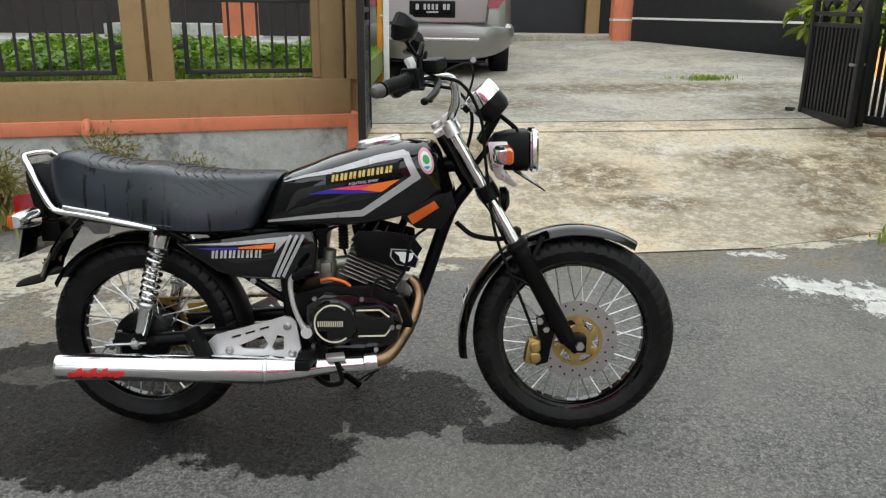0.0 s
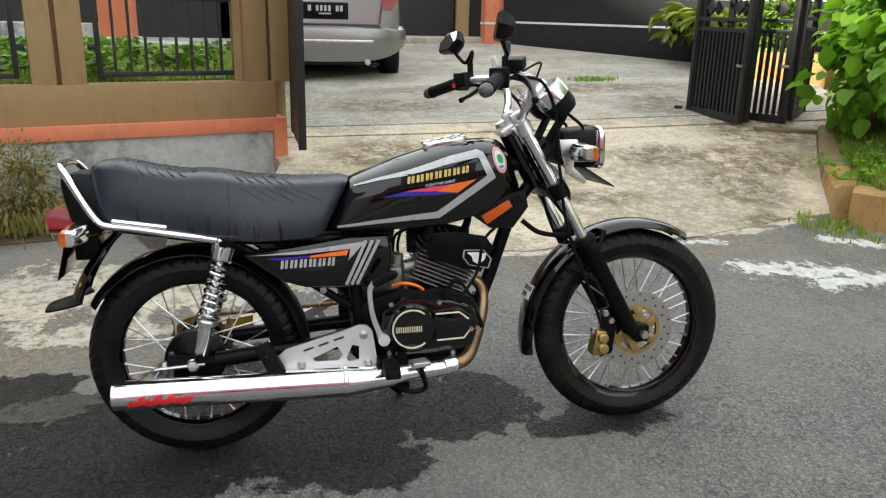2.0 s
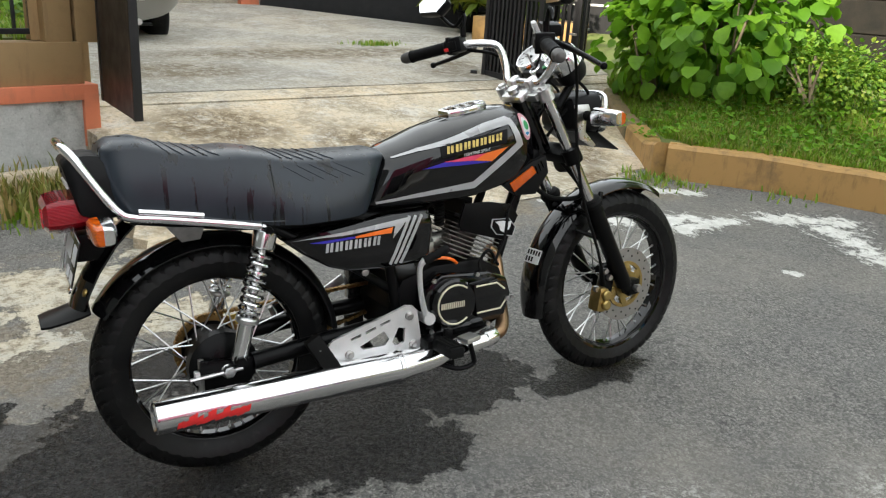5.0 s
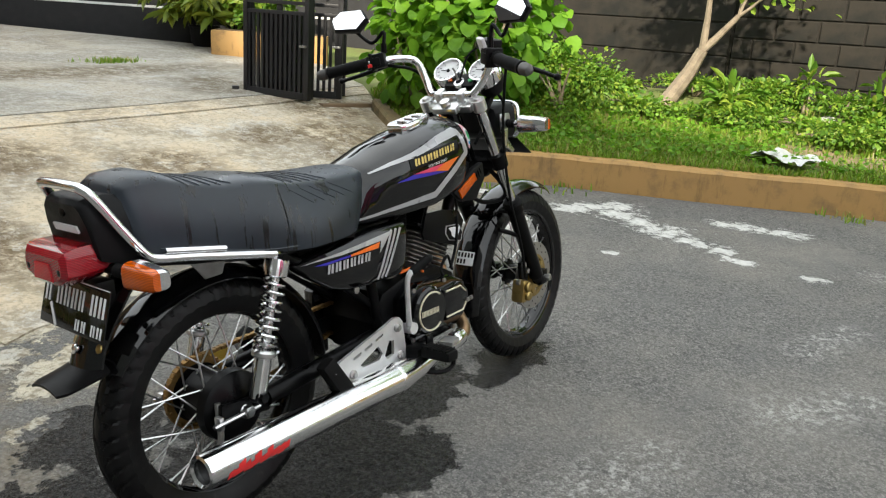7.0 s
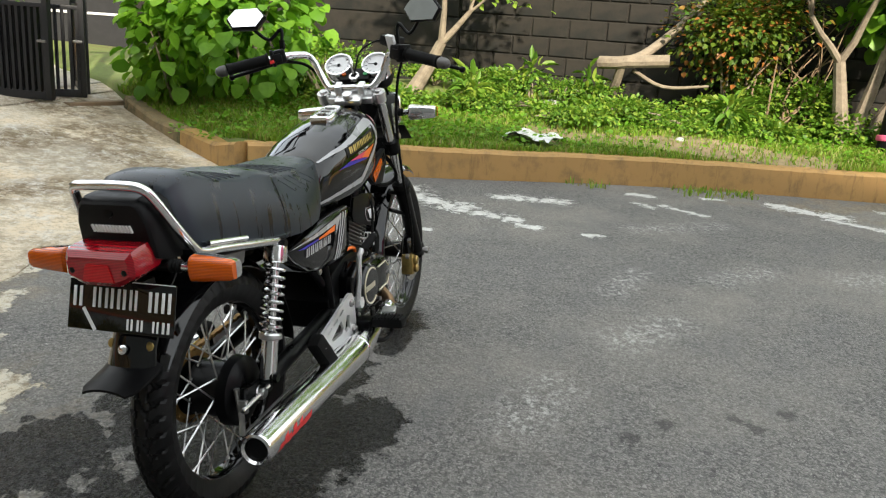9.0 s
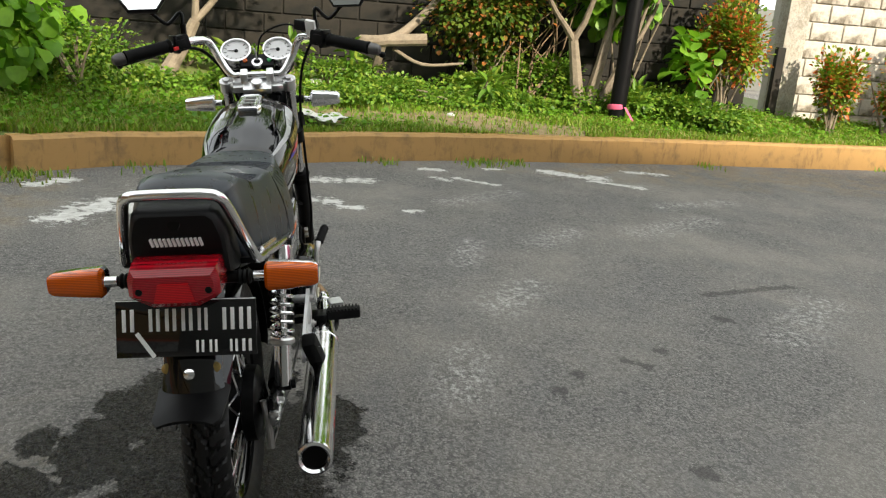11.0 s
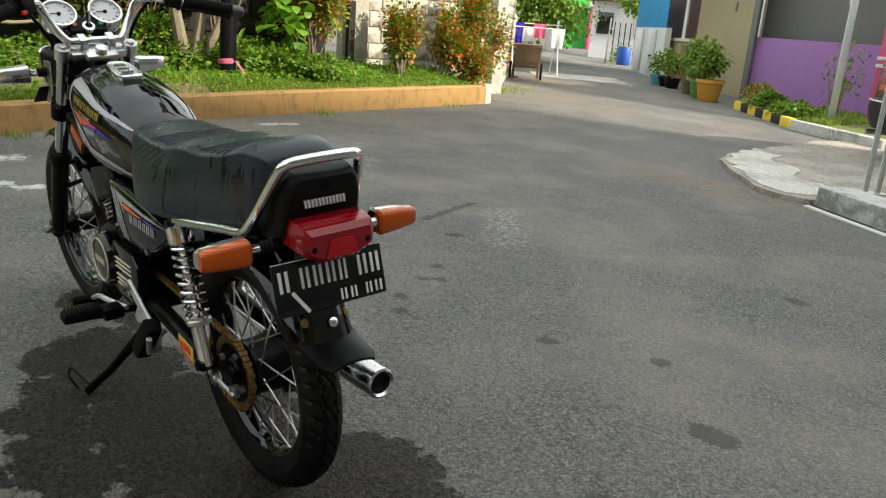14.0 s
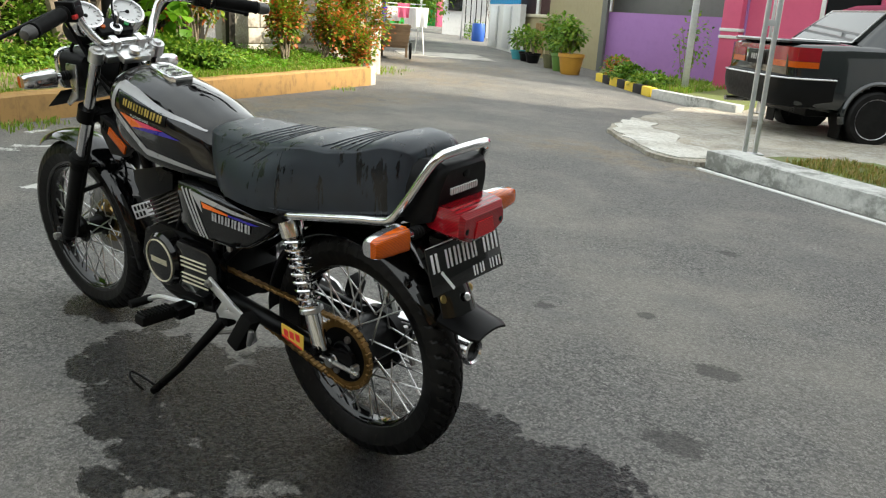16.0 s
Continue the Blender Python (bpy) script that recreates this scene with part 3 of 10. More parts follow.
STAIN = [(0.92, 4.85, 0.32, 0.26), (1.2, 4.42, 0.3, 0.12), (2.6, 5.0, 0.4, 0.3), (2.2, 3.98, 0.25, 0.1), (2.75, 6.5, 0.4, 0.22), (1.9, 7.6, 1.6, 0.25), (2.0, 5.15, 0.35, 0.2),
         (2.85, 6.9, 0.3, 0.2), (3.0, 5.6, 0.35, 0.35), (2.25, 4.5, 0.25, 0.3), (0.1, 5.3, 0.35, 0.3), (-0.4, 4.4, 0.2, 0.6), (-1.3, 3.2, 0.4, 0.2), (0.3, 6.9, 0.5, 0.3)]


def ground_sheet():
    """One sheet from the bike to the horizon, finer where the camera is near."""
    xs = np.concatenate([[-900, -300, -90, -30, -12], np.arange(-6, -1.9, 0.2), np.arange(-1.8, 4.6, 0.025), np.arange(4.6, 9, 0.2), [10, 12, 15, 20, 30, 45, 90, 300, 900]])
    ys = np.concatenate([[-900, -300, -90, -45, -30, -20, -15, -12], np.arange(-10, -1, 0.2), np.arange(-1, 4.1, 0.025), np.arange(4.1, 8, 0.3), [10, 14, 20, 40, 100, 300, 900]])
    gx, gy = np.meshgrid(xs, ys)
    lim = np.clip(gx, -30, 30), np.clip(gy, -40, 30)
    gz = 0.028 * lim[0] + 0.012 * (lim[1] - 2) + np.interp(gx, [-1.5, 1.65], [0.0307, 0.0])
    far = np.hypot(gx, gy) > 7
    gz = np.where(far, gz, gz + 0.003 * np.sin(gx * 3.1 + gy) * np.cos(gy * 2.3))
    nx, ny = len(xs), len(ys)
    idx = np.arange(nx * ny).reshape(ny, nx)
    faces = np.stack([idx[:-1, :-1], idx[:-1, 1:], idx[1:, 1:], idx[1:, :-1]], -1).reshape(-1, 4)
    ob = raw("ground", np.stack([gx, gy, gz], -1).reshape(-1, 3).tolist(), faces.tolist(), ASPHALT, smooth=True)
    for key, spots in (("wet", WET), ("cement", CEMENT), ("dirt", DIRT), ("crust", CRUST), ("scuff", SCUFF), ("damp", DAMP)):
        a = ob.data.attributes.new(key, "FLOAT", "POINT")
        a.data.foreach_set("value", blob(gx, gy, spots).reshape(-1).astype(np.float32))
    return tagged(ob, "dark grey worn asphalt street with wet patches and cement smears", "street", kind="structure")


ground_sheet()


def strip(name, outline, z_of, mat, thick=0.12, label="", category="", cut=0.25, kind="structure"):
    """A slab over the outline, whose top follows z_of."""
    bm = bm_new()
    vs = [bm.verts.new((x, y, 0)) for x, y in outline]
    bm.faces.new(vs)
    bmesh.ops.triangulate(bm, faces=bm.faces)
    for _ in range(7):
        es = [e for e in bm.edges if e.calc_length() > cut]
        if not es:
            break
        bmesh.ops.subdivide_edges(bm, edges=es, cuts=1, use_grid_fill=True)
        bmesh.ops.triangulate(bm, faces=bm.faces)
    for v in bm.verts:
        v.co.z = z_of(v.co.x, v.co.y)
    r = bmesh.ops.extrude_face_region(bm, geom=list(bm.faces))
    for v in (g for g in r["geom"] if isinstance(g, bmesh.types.BMVert)):
        v.co.z -= thick
    bmesh.ops.recalc_face_normals(bm, faces=bm.faces)
    ob = part(name, bm, mat)
    co = np.array([v.co[:2] for v in ob.data.vertices])
    ob.data.attributes.new("stain", "FLOAT", "POINT").data.foreach_set("value", blob(co[:, 0], co[:, 1], STAIN).astype(np.float32))
    return tagged(ob, label, category, kind=kind)


def wobble(pts, amp=0.04, step=0.12, seed=3):
    """An outline with an uneven, broken edge."""
    out, rnd = [], random.Random(seed)
    for (x0, y0), (x1, y1) in zip(pts, pts[1:]):
        k = max(1, int(math.hypot(x1 - x0, y1 - y0) / step))
        for i in range(k):
            s = i / k
            out.append((x0 + (x1 - x0) * s + rnd.uniform(-amp, amp), y0 + (y1 - y0) * s + rnd.uniform(-amp, amp)))
    return out + [pts[-1]]


lower = wobble([(-0.75, 3.35), (-0.4, 3.5), (0.0, 3.66), (0.35, 3.7), (1.2, 3.77), (1.6, 3.82), (2.3, 4.0)], 0.03)
strip("driveway_ramp", lower + [(2.62, 4.05), (3.1, 4.7), (3.75, 5.35), (4.1, 5.78), (-0.75, 5.74), (-0.62, 5.2)] + wobble([(-0.68, 4.6), (-0.80, 4.2), (-0.70, 3.85), (-0.78, 3.5)], 0.05, 0.09, 21), drive_z, CONCRETE, 0.14,
      "stained pale concrete driveway ramp rising from the street", "driveway", 0.1)
strip("driveway_gate_strip", [(-0.95, 5.775), (4.1, 5.815), (4.3, 6.13), (-0.95, 6.07)], drive_z, CONCRETE, 0.1, "concrete strip between two gate rail grooves", "driveway")
strip("driveway_yard", [(-1.05, 6.105), (4.3, 6.165), (5.2, 8.2), (2.6, 11.6), (2.3, 13.5), (-3.5, 13.5), (-3.5, 10), (-1.05, 9.5)], drive_z, CONCRETE_PALE, 0.12,
      "weathered concrete yard with cracks and moss stains", "driveway", 0.4)
# the front wall of the yard on the house's side
WALL_O, WALL_A = Vector((-0.57, 5.40, 0)), math.degrees(math.atan2(0.30, 1.0))
WALL_M = pose(*WALL_O, 0, 0, WALL_A)          # x runs along the wall towards the gate, y into the yard


def front_wall():
    bm = bm_new()
    box(bm, (-2.865, 0.06, 0.14), (5.67, 0.16, 0.60))
    base = tagged(part("wall_front", bm, RENDER_GREY, m=WALL_M), "low grey rendered plinth under a brown yard wall", "wall", kind="structure")
    bm = bm_new()
    box(bm, (-2.855, 0.05, 0.462), (5.69, 0.19, 0.085), bev=0.006)
    box(bm, (-0.055, 0.05, 0.31), (0.09, 0.192, 0.32), bev=0.006)
    part("trim", bm, SALMON, base, "salmon painted band")
    bm = bm_new()
    box(bm, (-2.88, 0.075, 0.617), (5.63, 0.15, 0.235), bev=0.006)
    part("upper_wall", bm, BROWN_WALL, base, "brown painted wall")
    for x0, x1 in ((-0.255, -0.105), (-0.085, 0.04), (-1.47, -1.34), (-1.315, -1.18), (-2.72, -2.58), (-2.555, -2.42)):
        bm = bm_new()
        box(bm, ((x0 + x1) / 2, 0.085, 1.14), (x1 - x0, 0.13, 0.82), bev=0.006)
        part("pier", bm, BROWN_WALL, base)
    for x in (-0.18, -1.33, -2.57):
        bm = bm_new()
        box(bm, (x, 0.115, 1.14), (0.25, 0.06, 0.80))
        part("pier_core", bm, BROWN_WALL, base)
    bm = bm_new()
    box(bm, (-2.92, 0.085, 1.59), (5.7, 0.2, 0.08), bev=0.01)
    part("coping", bm, BROWN_WALL, base)
    part("end_pier", box(bm_new(), (-0.02, 0.245, 0.76), (0.14, 0.17, 1.58), bev=0.008), BROWN_WALL, base, "brown end pier by the gate")
    return base


front_wall()


def fence_panel(x0, x1):
    """A welded steel panel between two piers."""
    t = thing("fence_panel", "black welded steel fence panel with upright bars between brown piers", "fence", WALL_M @ pose(x0, 0.10, 0.785), "yard fence panels")
    w, h = x1 - x0, 0.72
    for z, k in ((0.0, 0.03), (0.44, 0.022), (h, 0.03)):
        bm = bm_new()
        box(bm, (w / 2, 0, z), (w, 0.022, k), bev=0.002)
        part("rail", bm, GATE_BLACK, t)
    for x in (0, w):
        bm = bm_new()
        box(bm, (x, 0, h / 2), (0.03, 0.024, h + 0.03), bev=0.002)
        part("stile", bm, GATE_BLACK, t)
        for z in (0.16, 0.6):
            bm = bm_new()
            box(bm, (x + (0.03 if x else -0.03), 0, z), (0.05, 0.02, 0.035), bev=0.004)
            part("hinge", bm, GATE_BLACK, t)
    n = int(w / 0.082)
    bm = bm_new()
    box(bm, (0, 0, 0.22), (0.016, 0.016, 0.44))
    first = part("bar", bm, GATE_BLACK, t, m=pose(w / n, 0, 0))
    for i in range(2, n):
        again(first, "bar", t, pose(w * i / n, 0, 0))
    bm = bm_new()
    box(bm, (w / 2, 0, 0.58), (0.17, 0.016, 0.17), pose(0, 0, 0, 0, 45, 0), 0.003)
    part("diamond", bm, GATE_BLACK, t)
    for a, b in (((0, 0.44), (w / 2 - 0.1, 0.58)), ((w, 0.44), (w / 2 + 0.1, 0.58)), ((0, h), (w / 2 - 0.1, 0.58)), ((w, h), (w / 2 + 0.1, 0.58))):
        bm = bm_new()
        rod(bm, (a[0], 0, a[1]), (b[0], 0, b[1]), 0.009, n=6)
        part("brace", bm, GATE_BLACK, t)


for a, b in ((-1.10, -0.29), (-2.35, -1.54), (-3.6, -2.79)):
    fence_panel(a, b)

# garden ground behind the kerb


def garden_z(x, y):
    d = x - kerb_x(y) - 0.14
    bump = 0.05 * math.sin(1.7 * x + 0.6) * math.cos(1.1 * y) + 0.02 * math.sin(4.1 * y + x)
    side = float(np.interp(y, [3.6, 5.4], [0, 0.12]))
    if y > 3.86:                              # falls away to the driveway
        e = x - float(np.interp(y, [3.86, 4.55, 5.4, 6.2, 9], [2.55, 2.95, 3.5, 4.2, 5.6]))
        side -= min(1.0, (y - 3.86) / 0.3) * 0.12 * max(0.0, 1 - max(0.0, e - 0.05) / 0.45)
    return 0.285 + float(np.interp(d, [-0.2, 0, 1.3, 3.0, 6.0], [0, 0, 0.15, 0.25, 0.3])) + side + bump * min(1, max(0, d * 2))


def garden():
    rows = []
    for y in np.arange(-4.6, 8.61, 0.15):
        x0 = kerb_x(y) + 0.10 if y < 3.86 else float(np.interp(y, [3.86, 4.55, 5.4, 6.2, 9], [2.55, 2.95, 3.5, 4.2, 5.6]))
        rows.append([(x0 - 0.03, y, garden_z(x0, y) - 0.55)] + [(x, y, garden_z(x, y)) for x in np.linspace(x0, 9.0 if y > -4 else 6.6, 36)])
    n = 37
    faces = [(r * n + i, r * n + i + 1, (r + 1) * n + i + 1, (r + 1) * n + i) for r in range(len(rows) - 1) for i in range(n - 1)]
    return tagged(raw("garden_ground", [p for r in rows for p in r], faces, LAWN, smooth=True), "grassy garden bank behind the mustard kerb", "lawn", kind="structure")


garden()


def kerb():
    """The mustard kerb, in cast lengths, with its white end and its rough return along the driveway."""
    path = [(kerb_x(y), y) for y in np.arange(-4.5, 3.81, 0.1)]
    back = [(2.45, 3.9), (2.62, 4.15), (2.85, 4.55), (3.1, 4.95), (3.4, 5.4)]
    base = thing("kerb", "mustard painted concrete kerb with dark water stains along the garden", "kerb")
    tagged(base, kind="structure")

    def length(pts, mat, name, h=0.0):
        rnd = random.Random(len(pts))
        rr = []
        for i, (x, y) in enumerate(pts):
            a, b = pts[max(0, i - 1)], pts[min(len(pts) - 1, i + 1)]
            d = Vector((b[0] - a[0], b[1] - a[1], 0)).normalized()
            s = Vector((d.y, -d.x, 0))
            g0, top = ground_z(x, y) - 0.1, (0.305 if h >= 0 else garden_z(x + 0.14, y) + 0.03) + h + rnd.uniform(-0.004, 0.004)
            q = Vector((x, y, 0))
            rr.append([q + Vector((0, 0, g0)), q + s * 0.008 + Vector((0, 0, top - 0.02)), q + s * 0.028 + Vector((0, 0, top)), q + s * 0.15 + Vector((0, 0, top)), q + s * 0.16 + Vector((0, 0, g0))])
        part(name, loft(bm_new(), rr), mat, base)

    for i in range(0, len(path) - 3, 12):
        length(path[i:i + 13], MUSTARD, "kerb_length")
    length([(5.10, -4.66), (5.07, -4.52), (5.05, -4.505)], MORTAR, "kerb_end", 0.012)
    length(back[:3], MUSTARD, "kerb_return", -0.01)
    length(back[2:], MOSSY, "kerb_return", -0.02)


kerb()


# ---- the motorcycle: x ahead from the rear axle, y to its left, z up, leaning on its side stand ----
BIKE_M = pose(-0.868, 2.138, -0.0227, 0, 0, -2.0) @ pose(0, 0, 0, 0, -1.55, 0) @ pose(0, 0, 0, -5.2, 0, 0)
bike = thing("motorcycle", "black vintage two-stroke motorcycle with chrome exhaust leaning on its side stand", "motorcycle", BIKE_M)
REAR, FRONT = Vector((0.011, 0, 0.308)), Vector((1.257, 0, 0.304))
GUARD_FRONT = Vector((1.255, 0, 0.293))    # the middle of the front mudguard
RAKE = 28.7
STEER_P, STEER_D = Vector((0.93, 0, 0.87)), Vector((-math.sin(radians(RAKE)), 0, math.cos(radians(RAKE))))
STEER = Matrix.Translation(STEER_P) @ Matrix.Rotation(radians(2.5), 4, STEER_D) @ Matrix.Translation(-STEER_P)   # the bar stands turned a little to the left


def tyre(bm, c, r, w):
    """A round-shouldered tyre: two zigzag grooves along the crown, slanting sipes cut through the shoulders."""
    n, m = 384, 25
    side_y, side_d = [0, 0.10, 0.20, 0.30, 0.38, 0.45, 0.49, 0.5], [0, 0.0008, 0.0030, 0.0075, 0.0135, 0.0225, 0.031, 0.040]
    prof = [(-0.30, 0.080), (-0.42, 0.064)] + [(y, float(np.interp(abs(y), side_y, side_d))) for y in np.linspace(-0.5, 0.5, m)] + [(0.42, 0.064), (0.30, 0.080)]
    vs = []
    for i in range(n):
        a = 2 * math.pi * i / n
        ring = []
        zig = 0.035 * (1 if (i // 4) % 2 else -1)
        for y, d in prof:
            cut = 0.0
            if d < 0.036:
                far, phase = abs(y), i + (4 if y > 0 else 0)
                if abs(far - (0.15 + zig)) < 0.022:
                    cut = 0.005
                elif far > 0.2 and (phase + int(far * 16)) % 8 < 2:
                    cut = 0.0055
                elif far < 0.1 and (i + int((y + 0.1) * 30)) % 16 < 2:
                    cut = 0.004
            elif d < 0.045 and (i + (4 if y > 0 else 0)) % 8 < 3:
                cut = 0.0025
            ring.append(bm.verts.new(c + Vector((math.cos(a) * (r - d - cut), y * w, math.sin(a) * (r - d - cut)))))
        vs.append(ring)
    for i in range(n):
        a, b = vs[i], vs[(i + 1) % n]
        for j in range(len(prof) - 1):
            bm.faces.new((a[j], a[j + 1], b[j + 1], b[j]))
        bm.faces.new((a[-1], a[0], b[0], b[-1]))
    bmesh.ops.recalc_face_normals(bm, faces=bm.faces)
    return bm


def wheel(name, c, r, w, hub_prof, hub_r, label, m=Matrix()):
    """Hub, tyre, rim and crossed spokes."""
    hub = part(name, lathe(bm_new(), hub_prof, c, (0, 1, 0), 40), BLACK_SATIN, bike, label, m=m)
    part("tyre", tyre(bm_new(), c, r, w), TYRE, hub, "black road tyre with shoulder lugs", sharp=25)
    ri = r - 0.088
    rim = [(ri + 0.022, -0.028), (ri + 0.024, -0.031), (ri + 0.012, -0.028), (ri + 0.006, -0.016), (ri, -0.010), (ri - 0.001, 0.010), (ri + 0.006, 0.016), (ri + 0.012, 0.028), (ri + 0.024, 0.031), (ri + 0.022, 0.028)]
    part("rim", lathe(bm_new(), rim, c, (0, 1, 0), 72, caps=False), BLACK_PAINT, hub, "black painted steel rim")
    bm = bm_new()
    rod(bm, (0, 0, 0), (0, 0, 1), 0.0021, n=6)
    rod(bm, (0, 0, 0.955), (0, 0, 1), 0.0036, n=6)
    first = None
    for i in range(36):
        side = 1 if i % 2 else -1
        a = 2 * math.pi * (i + 0.5) / 36
        b = a + (0.62 if (i // 2) % 2 else -0.62)
        p0 = c + Vector((math.cos(b) * hub_r, side * 0.034, math.sin(b) * hub_r))
        p1 = c + Vector((math.cos(a) * (ri + 0.002), side * 0.004, math.sin(a) * (ri + 0.002)))
        d = p1 - p0
        mm = Matrix.Translation(p0) @ d.to_track_quat("Z", "Y").to_matrix().to_4x4() @ Matrix.Diagonal((1, 1, d.length, 1))
        if first is None:
            first = part("spoke", bm, CHROME_DULL, hub, m=mm)
        else:
            again(first, "spoke", hub, mm)
    return hub


rear_wheel = wheel("rear_wheel", REAR, 0.284, 0.088, [(0.012, -0.085), (0.03, -0.08), (0.072, -0.07), (0.08, -0.064), (0.082, -0.04), (0.068, -0.036), (0.062, 0.03), (0.066, 0.045), (0.03, 0.05), (0.012, 0.09)], 0.064,
                   "spoked rear wheel with black drum hub")
front_wheel = wheel("front_wheel", FRONT, 0.291, 0.078, [(0.012, -0.07), (0.03, -0.06), (0.034, -0.04), (0.046, -0.036), (0.03, -0.03), (0.028, 0.03), (0.046, 0.036), (0.034, 0.04), (0.028, 0.05), (0.012, 0.08)], 0.042,
                    "spoked front wheel with drilled brake disc", STEER)


def disc_ring(bm, c, r0, r1, y0, y1, n, teeth=0, depth=0.0, phase=0.0):
    """A flat ring; teeth cut its outer edge."""
    rings = []
    for rr, yy in ((r0, y0), (r1, y0), (r1, y1), (r0, y1)):
        ring = []
        for i in range(n):
            a = 2 * math.pi * i / n + phase
            cut = depth * (0.5 + 0.5 * math.cos(teeth * a)) if teeth and rr == r1 else 0
            ring.append(Vector(c) + Vector((math.cos(a) * (rr - cut), yy, math.sin(a) * (rr - cut))))
        rings.append(ring)
    return loft(bm, rings, True)


# brake disc with its holes and gold carrier
part("brake_disc", disc_ring(bm_new(), FRONT, 0.070, 0.115, -0.066, -0.062, 72), STEEL, front_wheel, "drilled steel brake disc")
bm = bm_new()
for i in range(30):
    a = 2 * math.pi * i / 30
    rr = 0.105 if i % 2 else 0.090
    q = FRONT + Vector((math.cos(a) * rr, -0.0665, math.sin(a) * rr))
    rod(bm, q, q + Vector((0, 0.001, 0)), 0.0032, n=8)
part("disc_holes", bm, BLACK_SATIN, front_wheel)
bm = bm_new()
disc_ring(bm, FRONT, 0.063, 0.073, -0.071, -0.060, 60)
disc_ring(bm, FRONT, 0.026, 0.044, -0.074, -0.060, 40)
for i in range(6):
    a = 2 * math.pi * i / 6 + 0.2
    p0, p1 = FRONT + Vector((math.cos(a) * 0.04, -0.067, math.sin(a) * 0.04)), FRONT + Vector((math.cos(a + 0.35) * 0.068, -0.066, math.sin(a + 0.35) * 0.068))
    box(bm, (p0 + p1) / 2, ((p1 - p0).length, 0.010, 0.022), (p1 - p0).to_track_quat("X", "Z").to_matrix().to_4x4(), 0.002)
part("disc_carrier", bm, GOLD, front_wheel, "gold slotted disc carrier")
bm = rod(bm_new(), FRONT + Vector((0, -0.118, 0)), FRONT + Vector((0, 0.118, 0)), 0.010, n=12)
bolt(bm, FRONT + Vector((0, -0.118, 0)), (0, -1, 0), 0.013, 0.012)
bolt(bm, FRONT + Vector((0, 0.118, 0)), (0, 1, 0), 0.013, 0.012)
part("axle", bm, STEEL, front_wheel)

# fork
fork_top, fork_mid, fork_low = Vector((0.905, 0, 0.905)), Vector((1.098, 0, 0.56)), Vector((1.228, 0, 0.315))
for s in (-1, 1):
    off = Vector((0, 0.092 * s, 0))
    bm = bm_new()
    rod(bm, fork_top + off, fork_mid + off + Vector((0.01, 0, -0.02)), 0.0155, n=20)
    leg = part("fork_tube", bm, CHROME, bike, "chrome fork tube", m=STEER)
    bm = bm_new()
    tube(bm, [fork_mid + off + Vector((-0.012, 0, 0.022)), fork_mid + off, fork_mid + off + Vector((0.004, 0, -0.008)), fork_low + off], [0.021, 0.028, 0.025, 0.024], 18)
    rod(bm, fork_low + off + Vector((-0.004, 0, 0.008)), FRONT + off + Vector((0, 0, -0.02)), 0.022, 0.016, 14)
    box(bm, FRONT + off, (0.045, 0.036, 0.05), bev=0.008)
    part("fork_slider", bm, BLACK_SATIN, leg, "black fork slider")
    bm = bm_new()
    lathe(bm, [(0.017, -0.012), (0.03, -0.008), (0.032, 0.004), (0.026, 0.014), (0.017, 0.016)], fork_mid + off + Vector((-0.012, 0, 0.022)), fork_top - fork_mid, 18)
    part("dust_seal", bm, RUBBER, leg)

# yokes, stem, clamps
bm = bm_new()
up = STEER_D
yaw_m = pose(0, 0, 0, 0, -RAKE, 0)
box(bm, (0.912, 0, 0.898), (0.05, 0.15, 0.022), yaw_m, 0.006)
box(bm, (0.895, 0, 0.90), (0.075, 0.085, 0.02), yaw_m, 0.006)
for s in (-1, 1):
    rod(bm, fork_top + Vector((0.012, 0.092 * s, -0.02)), fork_top + Vector((-0.004, 0.092 * s, 0.010)), 0.0205, n=18)
    bolt(bm, fork_top + Vector((-0.004, 0.092 * s, 0.010)), up, 0.012, 0.007)
    box(bm, (0.905, 0.038 * s, 0.925), (0.035, 0.022, 0.035), yaw_m, 0.005)
lathe(bm, [(0.016, 0), (0.016, 0.012), (0.008, 0.016)], (0.872, 0, 0.903), up, 16)
top_yoke = part("top_yoke", bm, ALU, bike, "polished aluminium top yoke", m=STEER)
bm = bm_new()
box(bm, (1.005, 0, 0.73), (0.06, 0.18, 0.03), yaw_m, 0.008)
for s in (-1, 1):
    q = Vector((1.005, 0.092 * s, 0.73))
    rod(bm, q - up * 0.022, q + up * 0.022, 0.027, n=16)
part("lower_yoke", bm, BLACK_SATIN, bike, m=STEER)
bm = bm_new()
rod(bm, (0.892, 0, 0.885), (0.972, 0, 0.735), 0.028, n=18)
part("head_tube", bm, BLACK_PAINT, bike)
